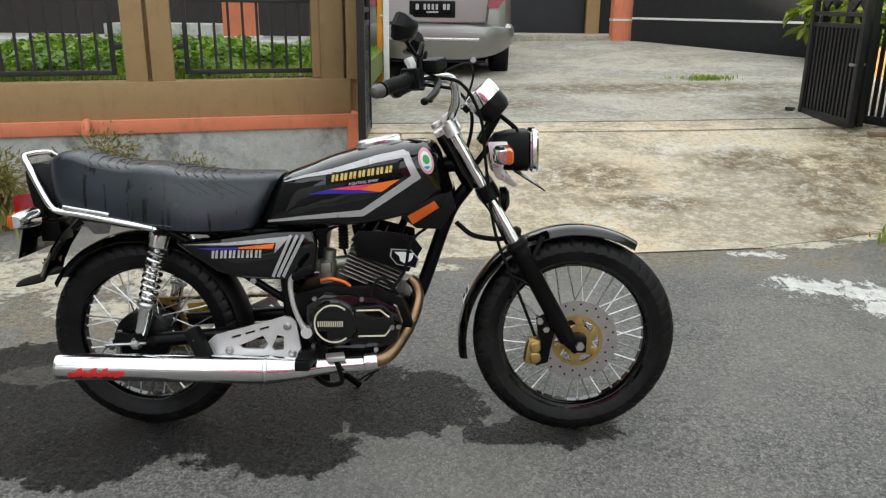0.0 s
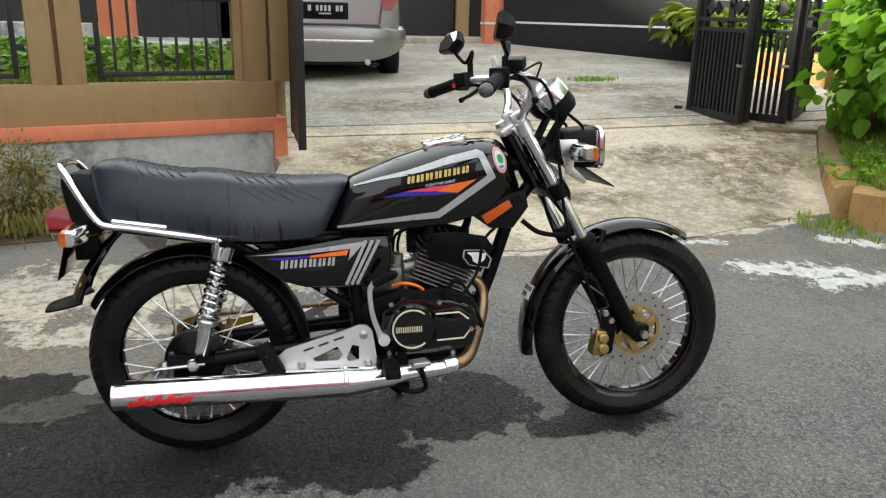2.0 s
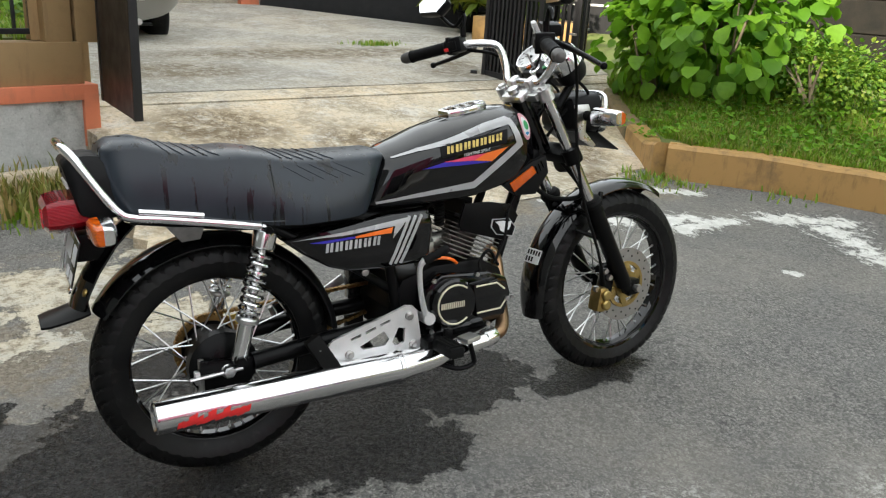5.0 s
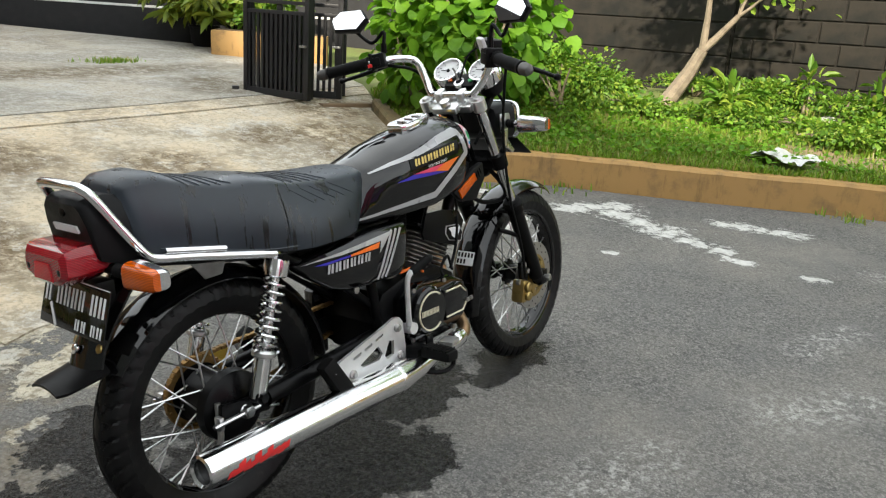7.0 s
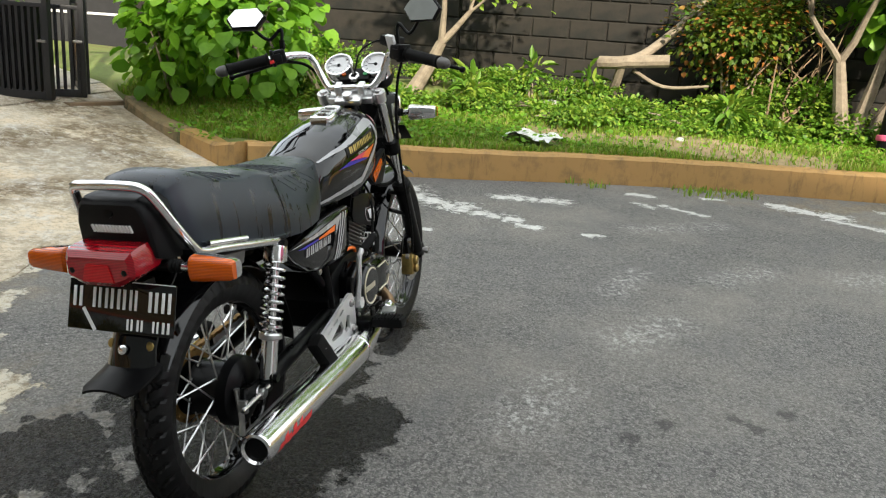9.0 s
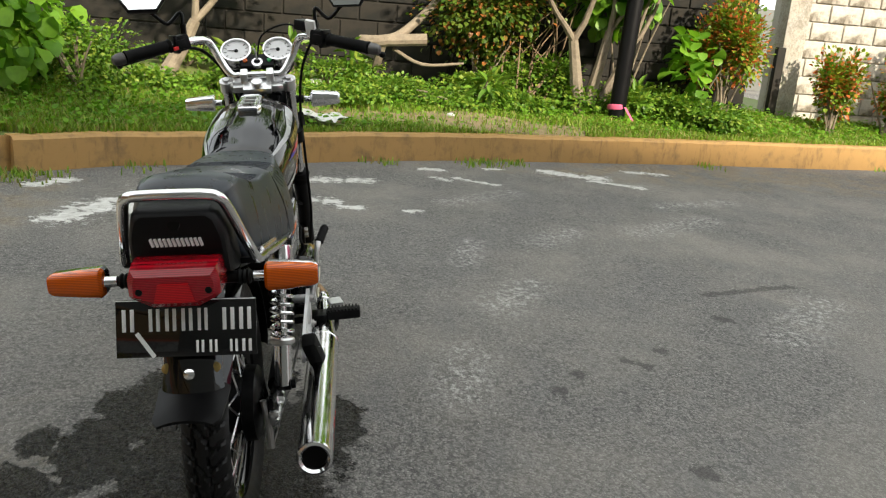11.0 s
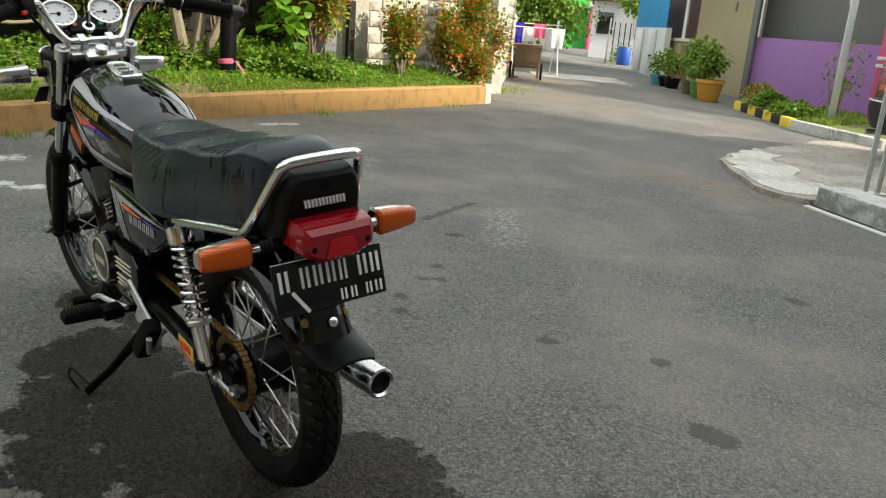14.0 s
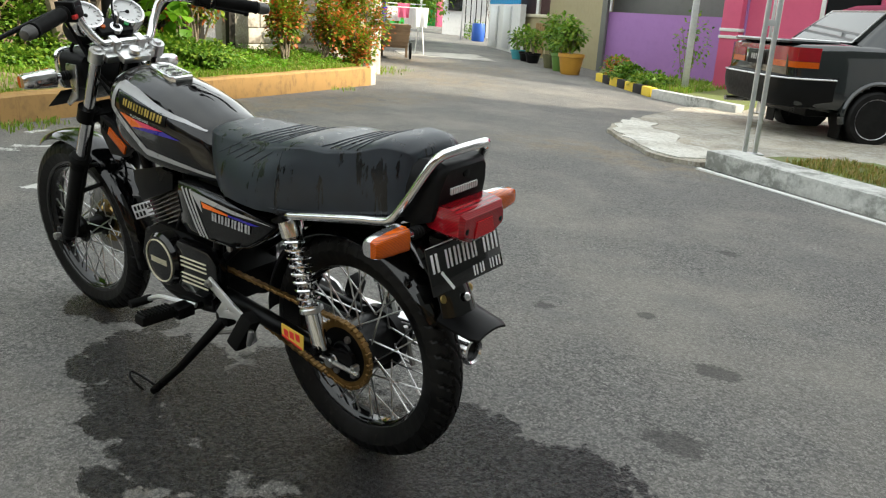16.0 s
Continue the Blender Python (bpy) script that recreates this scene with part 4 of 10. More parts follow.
# ignition lock and warning lamp panel
bm = bm_new()
box(bm, (0.962, 0, 0.962), (0.05, 0.10, 0.02), pose(0, 0, 0, 0, -42, 0), 0.005)
panel = part("lamp_panel", bm, BLACK_PLASTIC, bike, m=STEER)
bm = bm_new()
lathe(bm, [(0.017, 0), (0.017, 0.012), (0.010, 0.014), (0.009, 0.004)], (0.952, 0, 0.955), (-0.66, 0, 0.75), 16)
part("ignition_lock", bm, CHROME, panel)
bm = bm_new()
tube(bm, [(0.94, 0, 0.97), (0.925, 0, 0.995), (0.92, 0.004, 1.005)], 0.003, 6)
part("key", bm, STEEL, panel)
for s in (-1, 1):
    bm = bm_new()
    lathe(bm, [(0.007, 0), (0.007, 0.004), (0.001, 0.006)], (0.952, 0.036 * s, 0.967), (-0.66, 0, 0.75), 12)
    part("warning_lamp", bm, LENS_ORANGE if s > 0 else DECAL_GREEN, panel)

# gauges
for s in (-1, 1):
    c, ax = Vector((1.005, 0.063 * s, 0.972)), Vector((-0.70, 0, 0.714))
    bm = lathe(bm_new(), [(0.02, -0.05), (0.036, -0.046), (0.044, -0.03), (0.046, 0.0), (0.046, 0.022)], c, ax, 36)
    g1 = part("gauge_pod", bm, BLACK_PLASTIC, bike, "round instrument pod with chrome bezel", m=STEER)
    bm = lathe(bm_new(), [(0.0475, 0.0), (0.0485, 0.03), (0.046, 0.040), (0.041, 0.041), (0.0405, 0.030)], c, ax, 40, caps=False)
    part("bezel", bm, CHROME, g1, "chrome bezel")
    bm = lathe(bm_new(), [(0.0405, 0.030), (0.0402, 0.033), (0.0005, 0.033)], c, ax, 40)
    part("dial", bm, WHITE_PAINT, g1, "white dial")
    bm = bm_new()
    u, v = frame_of(ax)
    for k in range(11):
        w = math.pi * (0.75 + 1.5 * k / 10)
        d = u * math.cos(w) + v * math.sin(w)
        box(bm, c + ax.normalized() * 0.0338 + d * 0.033, (0.008, 0.0018, 0.0008), Matrix((d, ax.cross(d).normalized(), ax.normalized())).transposed().to_4x4())
    lathe(bm, [(0.006, 0.0335), (0.005, 0.037), (0.0005, 0.038)], c, ax, 12)
    box(bm, c + ax.normalized() * 0.036 + u * 0.012, (0.026, 0.002, 0.001), Matrix((u, v, ax.normalized())).transposed().to_4x4())
    part("dial_marks", bm, BLACK_SATIN, g1)
    bm = bm_new()
    tube(bm, [c - ax * 0.05, c - ax * 0.09 + Vector((0.02, 0, -0.02)), (1.02, 0.05 * s, 0.85), (0.96, 0.04 * s, 0.78)], 0.0045, 8, k=4)
    part("gauge_cable", bm, RUBBER, bike, m=STEER)
    bm = bm_new()
    rod(bm, c - ax * 0.045, (0.99, 0.05 * s, 0.86), 0.012, n=10)
    part("gauge_stay", bm, BLACK_SATIN, bike, m=STEER)

# handlebar with its grips, levers, switches and mirrors
bm = bm_new()
half = [(0.905, 0.0, 0.928), (0.905, 0.05, 0.928), (0.908, 0.075, 0.932), (0.922, 0.105, 0.975), (0.915, 0.130, 1.025), (0.878, 0.155, 1.036), (0.815, 0.200, 1.030), (0.740, 0.338, 1.000)]
tube(bm, [(x, -y, z) for x, y, z in half[:0:-1]] + half, 0.0112, 14, k=5)
bar = part("handlebar", bm, CHROME, bike, "chrome handlebar", m=STEER)
for s in (-1, 1):
    p0, p1 = Vector((0.802, 0.220 * s, 1.027)), Vector((0.737, 0.345 * s, 0.999))
    d = (p1 - p0).normalized()
    bm = bm_new()
    prof = [(0.019, 0.0), (0.0205, 0.004)] + [(0.0165 + 0.001 * (i % 2), 0.01 + i * 0.0065) for i in range(18)] + [(0.019, 0.128), (0.012, 0.131)]
    lathe(bm, prof, p0, d, 18)
    part("grip", bm, RUBBER, bar, "ribbed black rubber grip")
    bm = lathe(bm_new(), [(0.012, 0.13), (0.0165, 0.133), (0.0165, 0.15), (0.012, 0.162), (0.004, 0.166)], p0, d, 16)
    part("bar_end", bm, ALU_DARK, bar)
    bm = bm_new()
    mm = d.to_track_quat("Y", "Z").to_matrix().to_4x4()
    box(bm, p0 - d * 0.03, (0.042, 0.044, 0.044), mm, 0.008)
    box(bm, p0 - d * 0.032 + Vector((-0.018, 0, -0.004)), (0.02, 0.03, 0.026), mm, 0.004)
    box(bm, p0 - d * 0.012, (0.05, 0.012, 0.052), mm, 0.006)
    sw = part("switch_box", bm, BLACK_PLASTIC, bar, "black switch housing")
    if s > 0:
        bm = box(bm_new(), p0 - d * 0.02 + Vector((-0.026, 0, -0.012)), (0.010, 0.014, 0.010), mm, 0.002)
        part("red_switch", bm, DECAL_RED, sw, "small red switch")
    else:
        bm = box(bm_new(), p0 - d * 0.055 + Vector((-0.015, 0, 0.022)), (0.012, 0.03, 0.05), mm @ pose(0, 0, 0, 0, 25, 0), 0.003)
        part("lever_clamp", bm, WHITE_PAINT, sw, "white painted lever clamp plate")
        bm = box(bm_new(), p0 - d * 0.07 + Vector((0.03, 0, 0.025)), (0.05, 0.06, 0.03), mm, 0.006)
        part("brake_reservoir", bm, BLACK_PLASTIC, sw, "brake fluid reservoir")
    # lever
    bm = bm_new()
    q = p0 - d * 0.05 + Vector((0.035, 0, -0.004))
    tip = Vector((0.846, 0.376 * s, 0.975))
    tube(bm, [q, q + d * 0.03 + Vector((0.03, 0, -0.004)), tip.lerp(q, 0.42) + Vector((0.016, 0, -0.002)), tip], [0.009, 0.008, 0.0068, 0.0055], 10, k=4)
    lathe(bm, [(0.001, -0.009), (0.008, -0.006), (0.0095, 0), (0.008, 0.006), (0.001, 0.009)], tip, d, 12)
    part("lever", bm, BLACK_SATIN, bar)
    # mirror
    bm = bm_new()
    m0, m1 = p0 - d * 0.04 + Vector((0.01, 0, 0.02)), Vector((0.80, 0.262 * s, 1.118))
    rod(bm, m0, m0 + Vector((0, 0, 0.028)), 0.009, n=8)
    tube(bm, [m0 + Vector((0, 0, 0.02)), m0 + Vector((0.008, 0.004 * s, 0.06)), (0.825, 0.225 * s, 1.085), m1], 0.0055, 8, k=5)
    stem = part("mirror_stem", bm, BLACK_SATIN, bar, "black mirror stem")
    hexa = [(-0.058, 0.006), (-0.036, 0.034), (0.034, 0.032), (0.058, 0.002), (0.040, -0.030), (-0.034, -0.030)]
    face = Matrix.Translation((0.79, 0.277 * s, 1.147)) @ pose(0, 0, 0, 0, 0, 12 * s) @ pose(0, 0, 0, 0, 30 if s > 0 else 12, 0) @ pose(0, 0, 0, 0, 0, 90)
    rings = [[face @ Vector((x * k * s, dy, z * k)) for x, z in hexa] for k, dy in ((0.99, 0.006), (1.06, 0.0), (1.02, -0.012), (0.66, -0.032), (0.25, -0.038))]
    head = part("mirror_shell", loft(bm_new(), rings[::-1]), BLACK_PLASTIC, stem, "black six-sided mirror shell")
    bm = bm_new()
    bm.faces.new([bm.verts.new(face @ Vector((x * 0.95 * s, 0.0085, z * 0.95))) for x, z in hexa][::s])
    bm.faces.new([bm.verts.new(face @ Vector((x * 0.95 * s, 0.0075, z * 0.95))) for x, z in hexa][::-s])
    # the glass looks back past the rider
    bmesh.ops.recalc_face_normals(bm, faces=bm.faces)
    part("mirror_glass", bm, MIRROR, stem, "mirror glass reflecting the sky")
# brake hose and cables
for pts, r in (([(0.84, -0.19, 1.03), (0.93, -0.17, 1.02), (0.985, -0.13, 0.93), (1.0, -0.115, 0.80), (1.025, -0.118, 0.62), (1.09, -0.118, 0.45), (1.135, -0.105, 0.33)], 0.0045),
               ([(0.86, -0.17, 1.035), (0.95, -0.10, 1.07), (0.97, -0.02, 1.04), (0.95, 0.0, 0.97)], 0.003),
               ([(0.84, 0.19, 1.02), (0.93, 0.15, 1.0), (0.97, 0.10, 0.93), (0.95, 0.06, 0.83), (0.9, 0.03, 0.78)], 0.005),
               ([(0.98, -0.05, 0.73), (1.04, -0.09, 0.64), (1.05, -0.07, 0.60), (0.97, -0.05, 0.605), (0.92, -0.03, 0.64)], 0.007),
               ([(1.005, 0.07, 0.73), (1.05, 0.085, 0.6), (1.13, 0.09, 0.45), (1.22, 0.075, 0.31)], 0.005)):
    part("cable", tube(bm_new(), pts, r, 8, k=6), RUBBER, bike, "black control cable", m=STEER)

# headlight and front indicators
bm = bm_new()
hl = [[Vector((x, y * w, z0 + z * h)) for y, z in [(math.copysign(abs(math.cos(a)) ** 0.4, math.cos(a)), math.copysign(abs(math.sin(a)) ** 0.4, math.sin(a))) for a in (2 * math.pi * i / 28 for i in range(28))]]
      for x, w, h, z0 in ((1.015, 0.04, 0.03, 0.838), (1.03, 0.07, 0.046, 0.838), (1.06, 0.082, 0.054, 0.838), (1.115, 0.088, 0.057, 0.839))]
lamp = part("headlight", loft(bm, hl), BLACK_PLASTIC, bike, "rectangular headlight in a black shell with chrome rim", m=STEER)
rim = [[Vector((x, y * w, 0.839 + z * h)) for y, z in [(math.copysign(abs(math.cos(a)) ** 0.4, math.cos(a)), math.copysign(abs(math.sin(a)) ** 0.4, math.sin(a))) for a in (2 * math.pi * i / 28 for i in range(28))]]
       for x, w, h in ((1.127, 0.090, 0.059), (1.136, 0.092, 0.061), (1.142, 0.088, 0.057), (1.138, 0.080, 0.050))]
part("headlight_rim", loft(bm_new(), rim, caps=False), CHROME, lamp, "chrome rim")
part("headlight_glass", box(bm_new(), (1.137, 0, 0.839), (0.008, 0.165, 0.102), bev=0.003), GLASS_CLEAR, lamp, "ribbed clear glass")
part("reflector", box(bm_new(), (1.125, 0, 0.839), (0.008, 0.155, 0.096), bev=0.003), CHROME_DULL, lamp)
for s in (-1, 1):
    bm = slab(bm_new(), [(1.005, 0.866), (1.055, 0.866), (1.062, 0.85), (1.048, 0.82), (1.046, 0.79), (1.085, 0.752), (1.075, 0.744), (1.025, 0.772), (1.012, 0.82)], 0.098 * s, 0.103 * s, 0.001)
    part("lamp_bracket", bm, CHROME_DULL, bike, "bare metal headlight bracket", m=STEER)


def indicator(c, s, ahead, m=Matrix()):
    """A chrome-backed turn signal on a rubber stem; ahead: 1 or -1, the way that its lens looks."""
    c = Vector(c)
    bm = bm_new()
    prof = [(0.011, 0.0)] + [(0.011 + 0.003 * (i % 2), 0.004 + i * 0.004) for i in range(7)]
    lathe(bm, prof, c, (0, s, 0), 14)
    stem2 = part("indicator", bm, RUBBER, bike, "amber turn signal with chrome body on a rubber stem", m=m)
    bm = lathe(bm_new(), [(0.008, 0.03), (0.0095, 0.032), (0.0095, 0.052), (0.012, 0.056)], c, (0, s, 0), 14)
    part("indicator_neck", bm, CHROME, stem2)

    def shell(x_sign, grow):
        rr = []
        for y, a, b in ((0.052, 0.019, 0.021), (0.057, 0.0235, 0.0255), (0.10, 0.022, 0.0225), (0.135, 0.019, 0.0195), (0.143, 0.015, 0.0155)):
            ring = []
            for i in range(13):
                w = -math.pi / 2 + math.pi * i / 12
                ring.append(c + Vector((x_sign * (grow * math.copysign(abs(math.cos(w)) ** 0.55, math.cos(w)) * a), s * y, math.copysign(abs(math.sin(w)) ** 0.55, math.sin(w)) * b)))
            rr.append(ring)
        return rr

    part("indicator_body", loft(bm_new(), shell(-ahead, 1.3)), CHROME, stem2, "chrome body")
    part("indicator_lens", loft(bm_new(), shell(ahead, 0.95)), LENS_ORANGE, stem2, "orange lens")


for s in (-1, 1):
    indicator((1.045, 0.098 * s, 0.835), s, 1, STEER)
    indicator((-0.232, 0.083 * s, 0.680), s, -1)
    bm = rod(bm_new(), (-0.232, 0.04 * s, 0.680), (-0.232, 0.086 * s, 0.680), 0.011)
    part("indicator_bracket", bm, BLACK_SATIN, bike)
# the front number plate, seen edge on
bm = box(bm_new(), (1.115, 0, 0.762), (0.10, 0.24, 0.003), pose(0, 0, 0, 0, 33, 0), 0.001)
fp = part("front_plate", bm, BLACK_SATIN, bike, "small black front plate under the headlight", m=STEER)
part("front_plate_bars", box(bm_new(), (1.118, 0, 0.7632), (0.045, 0.17, 0.002), pose(0, 0, 0, 0, 33, 0)), WHITE_PAINT, fp)
bm = lathe(bm_new(), [(0.01, 0), (0.034, 0.004), (0.036, 0.02), (0.02, 0.03)], (1.04, 0.0, 0.70), (1, 0, 0), 24)
part("horn", bm, BLACK_SATIN, bike, m=STEER)


# mudguards
def guard(c, r, a0, a1, w, th=0.003, n=40, bulge=0.016, taper=0.0):
    """A curved guard of domed section about c, from angle a0 to a1 in degrees."""
    m = 11
    out, inn = [], []
    for i in range(n + 1):
        s = i / n
        a = radians(a0 + (a1 - a0) * s)
        ww = w * (1 - taper * (2 * abs(s - 0.5)) ** 6)
        ro, ri = [], []
        for j in range(m):
            t = -1 + 2 * j / (m - 1)
            drop = bulge * abs(t) ** 2.6 + 0.006 * max(0, abs(t) - 0.85) / 0.15
            for lst, k in ((ro, 0), (ri, th)):
                rr = r - drop - k
                lst.append(c + Vector((math.cos(a) * rr, t * ww / 2, math.sin(a) * rr)))
        out.append(ro + ri[::-1])
    return loft(bm_new(), out)


part("front_mudguard", guard(GUARD_FRONT, 0.334, 58, 189, 0.112, taper=0.25), BLACK_PAINT, bike, "glossy black front mudguard", m=STEER)
for s in (-1, 1):
    for a, b in (((1.10, 0.092 * s, 0.55), (1.07, 0.05 * s, 0.56)), ((1.115, 0.088 * s, 0.52), (1.16, 0.05 * s, 0.60)), ((1.15, 0.1 * s, 0.46), (1.06, 0.055 * s, 0.50))):
        part("mudguard_stay", rod(bm_new(), a, b, 0.007, n=8), BLACK_SATIN, bike, m=STEER)
part("rear_mudguard", guard(REAR, 0.309, 60, 148, 0.118, taper=0.1), BLACK_PAINT, bike, "glossy black rear mudguard")
part("inner_mudguard", guard(REAR, 0.307, 2, 60, 0.112, taper=0.05), BLACK_PLASTIC, bike, "dull black inner part of the rear mudguard")
# lower tail of the rear mudguard
rings = []
for x, z, w, q in ((-0.150, 0.665, 0.105, 0.02), (-0.195, 0.62, 0.105, 0.022), (-0.234, 0.565, 0.102, 0.024), (-0.258, 0.52, 0.10, 0.026), (-0.270, 0.488, 0.108, 0.026)):
    ring = []
    for k in (0, 0.004):
        pts = [Vector((x - q * (1 - abs(t) ** 2.4) + k, t * w / 2, z - k * 0.4)) for t in np.linspace(-1, 1, 11)]
        ring += pts if k == 0 else pts[::-1]
    rings.append(ring)
tailguard = part("mudguard_tail", loft(bm_new(), rings), BLACK_PAINT, bike, "glossy black tail of the rear mudguard")
for y in (-0.04, 0.0, 0.043):
    bm = lathe(bm_new(), [(0.0095, 0), (0.0095, 0.004), (0.006, 0.006), (0.001, 0.007)], (-0.286 + abs(y) * 0.62, y, 0.524), (-1, 0, 0.4), 14)
    part("bolt", bm, GOLD if y else CHROME, tailguard)
rings = []
for s in np.linspace(0, 1, 7):
    x, z, w = -0.258 - 0.098 * s, 0.507 - 0.034 * s ** 0.8, 0.124 - 0.012 * s - (0.020 if s > 0.95 else 0)
    ring = []
    for k in (0, 0.005):
        pts = [Vector((x, t * w / 2, z - 0.022 * abs(t) ** 2.2 * (1 - s * 0.6) - k)) for t in np.linspace(-1, 1, 11)]
        ring += pts if k == 0 else pts[::-1]
    rings.append(ring)
part("mud_flap", loft(bm_new(), rings), BLACK_SATIN, bike, "black rubber mud flap")

# frame tubes
for pts, r in (([(0.93, 0, 0.80), (0.80, 0, 0.79), (0.55, 0, 0.70), (0.42, 0, 0.62)], 0.022), ([(0.955, 0, 0.74), (0.90, 0, 0.66), (0.83, 0, 0.47), (0.80, 0, 0.40)], 0.019),
               ([(0.80, -0.02, 0.42), (0.76, -0.06, 0.30), (0.68, -0.075, 0.27), (0.50, -0.08, 0.275), (0.46, -0.09, 0.33), (0.44, -0.08, 0.5), (0.42, -0.05, 0.62)], 0.014),
               ([(0.80, 0.02, 0.42), (0.76, 0.06, 0.30), (0.68, 0.075, 0.27), (0.50, 0.08, 0.275), (0.46, 0.09, 0.33), (0.44, 0.08, 0.5), (0.42, 0.05, 0.62)], 0.014),
               ([(0.44, -0.06, 0.62), (0.2, -0.10, 0.635), (0.05, -0.105, 0.65), (-0.16, -0.07, 0.68)], 0.013), ([(0.44, 0.06, 0.62), (0.2, 0.10, 0.635), (0.05, 0.105, 0.65), (-0.16, 0.07, 0.68)], 0.013),
               ([(0.45, -0.075, 0.42), (0.3, -0.1, 0.53), (0.12, -0.105, 0.64)], 0.011), ([(0.45, 0.075, 0.42), (0.3, 0.1, 0.53), (0.12, 0.105, 0.64)], 0.011)):
    part("frame_tube", tube(bm_new(), pts, r, 12, k=5), BLACK_SATIN, bike)
bm = bm_new()
slab(bm, [(0.28, 0.62), (0.56, 0.63), (0.54, 0.52), (0.42, 0.52), (0.33, 0.55)], -0.05, 0.05, 0.01)
part("air_box", bm, BLACK_PLASTIC, bike)

# swingarm, axle, shocks
for s in (-1, 1):
    bm = bm_new()
    tube(bm, [(0.49, 0.085 * s, 0.345), (0.36, 0.092 * s, 0.338), (0.07, 0.098 * s, 0.317)], 0.021, 12)
    box(bm, (0.012, 0.098 * s, 0.313), (0.13, 0.014, 0.042), pose(0, 0, 0, 0, 6, 0), 0.004)
    arm = part("swingarm", bm, BLACK_SATIN, bike, "black swingarm")
    bm = bm_new()
    rod(bm, (0.011, 0.085 * s, 0.308), (0.011, 0.122 * s, 0.308), 0.010, n=10)
    bolt(bm, (0.011, 0.107 * s, 0.308), (0, s, 0), 0.016, 0.012)
    rod(bm, (-0.078, 0.112 * s, 0.305), (0.042, 0.112 * s, 0.311), 0.0055, n=8)
    box(bm, (-0.060, 0.105 * s, 0.306), (0.012, 0.02, 0.03), bev=0.003)
    lathe(bm, [(0.017, 0), (0.017, 0.006), (0.012, 0.010)], (0.011, 0.100 * s, 0.308), (0, s, 0), 18)
    part("chain_adjuster", bm, CHROME_DULL, arm, "bright chain adjuster")
    top, bot = Vector((0.115, 0.122 * s, 0.634)), Vector((0.034, 0.118 * s, 0.338))
    d = (bot - top)
    ln, d = d.length, d.normalized()
    bm = lathe(bm_new(), [(0.016, 0), (0.026, 0.004), (0.0275, 0.012), (0.0275, 0.04), (0.023, 0.044)], top, d, 24)
    shock = part("shock_absorber", bm, CHROME, bike, "chrome twin shock with an open coil spring")
    bm = lathe(bm_new(), [(0.011, 0.03), (0.011, 0.2), (0.019, 0.205), (0.0195, 0.31), (0.012, 0.315)], top, d, 20)
    part("shock_body", bm, CHROME, shock)
    bm = lathe(bm_new(), [(0.024, 0.206), (0.027, 0.21), (0.027, 0.218), (0.02, 0.222)], top, d, 22)
    part("spring_seat", bm, CHROME_DULL, shock)
    u, v = frame_of(d)
    turns, pts = 8.5, []
    for i in range(int(turns * 14) + 1):
        w = 2 * math.pi * i / 14
        pts.append(top + d * (0.046 + 0.16 * i / (turns * 14)) + (u * math.cos(w) + v * math.sin(w)) * 0.0235)
    part("spring", tube(bm_new(), pts, 0.0042, 7), CHROME, shock, "chrome coil spring")
    bm = bm_new()
    rod(bm, top + Vector((0, -0.015 * s, 0)), top + Vector((0, 0.016 * s, 0)), 0.015, n=16)
    rod(bm, bot + Vector((0, -0.015 * s, 0)), bot + Vector((0, 0.016 * s, 0)), 0.016, n=16)
    bolt(bm, bot + Vector((0, 0.016 * s, 0)), (0, s, 0), 0.012, 0.01)
    bolt(bm, top + Vector((0, 0.016 * s, 0)), (0, s, 0), 0.011, 0.01)
    part("shock_bush", bm, BLACK_SATIN, shock)
# brake arm on the drum
bm = bm_new()
tube(bm, [(-0.045, -0.082, 0.34), (-0.05, -0.092, 0.27), (-0.06, -0.095, 0.235)], 0.007, 8)
rod(bm, (-0.06, -0.095, 0.235), (0.42, -0.12, 0.27), 0.0035, n=6)
part("brake_rod", bm, STEEL, bike)
bm = lathe(bm_new(), [(0.02, -0.071), (0.02, -0.078), (0.055, -0.0735), (0.058, -0.07)], REAR, (0, 1, 0), 30)
part("drum_plate", bm, BLACK_PAINT, rear_wheel)

# rear sprocket and chain
sprocket = part("sprocket", disc_ring(bm_new(), REAR, 0.068, 0.088, 0.066, 0.072, 168, 42, 0.006), CHAIN_MAT, rear_wheel, "rusty brown rear sprocket")
part("sprocket_carrier", lathe(bm_new(), [(0.012, 0.074), (0.03, 0.076), (0.034, 0.071), (0.069, 0.070), (0.069, 0.064), (0.02, 0.06)], REAR, (0, 1, 0), 40), BLACK_SATIN, rear_wheel)
for i in range(4):
    a = math.pi / 2 * i + 0.4
    part("sprocket_bolt", bolt(bm_new(), REAR + Vector((math.cos(a) * 0.05, 0.0715, math.sin(a) * 0.05)), (0, 1, 0), 0.009, 0.008), STEEL, rear_wheel)
S2, R1, R2 = Vector((0.515, 0, 0.375)), 0.083, 0.032
link = box(bm_new(), (0, 0, 0), (0.0115, 0.014, 0.0085), bev=0.0015)
path = []
d = S2 - REAR
base_a = math.atan2(d.z, d.x)
off = math.acos((R1 - R2) / d.length)
for i in range(60):
    w = base_a + off + (2 * math.pi - 2 * off) * i / 59
    path.append(REAR + Vector((math.cos(w) * R1, 0.069, math.sin(w) * R1)))
for i in range(24):
    w = base_a - off + 2 * off * i / 23
    path.append(S2 + Vector((math.cos(w) * R2, 0.069, math.sin(w) * R2)))
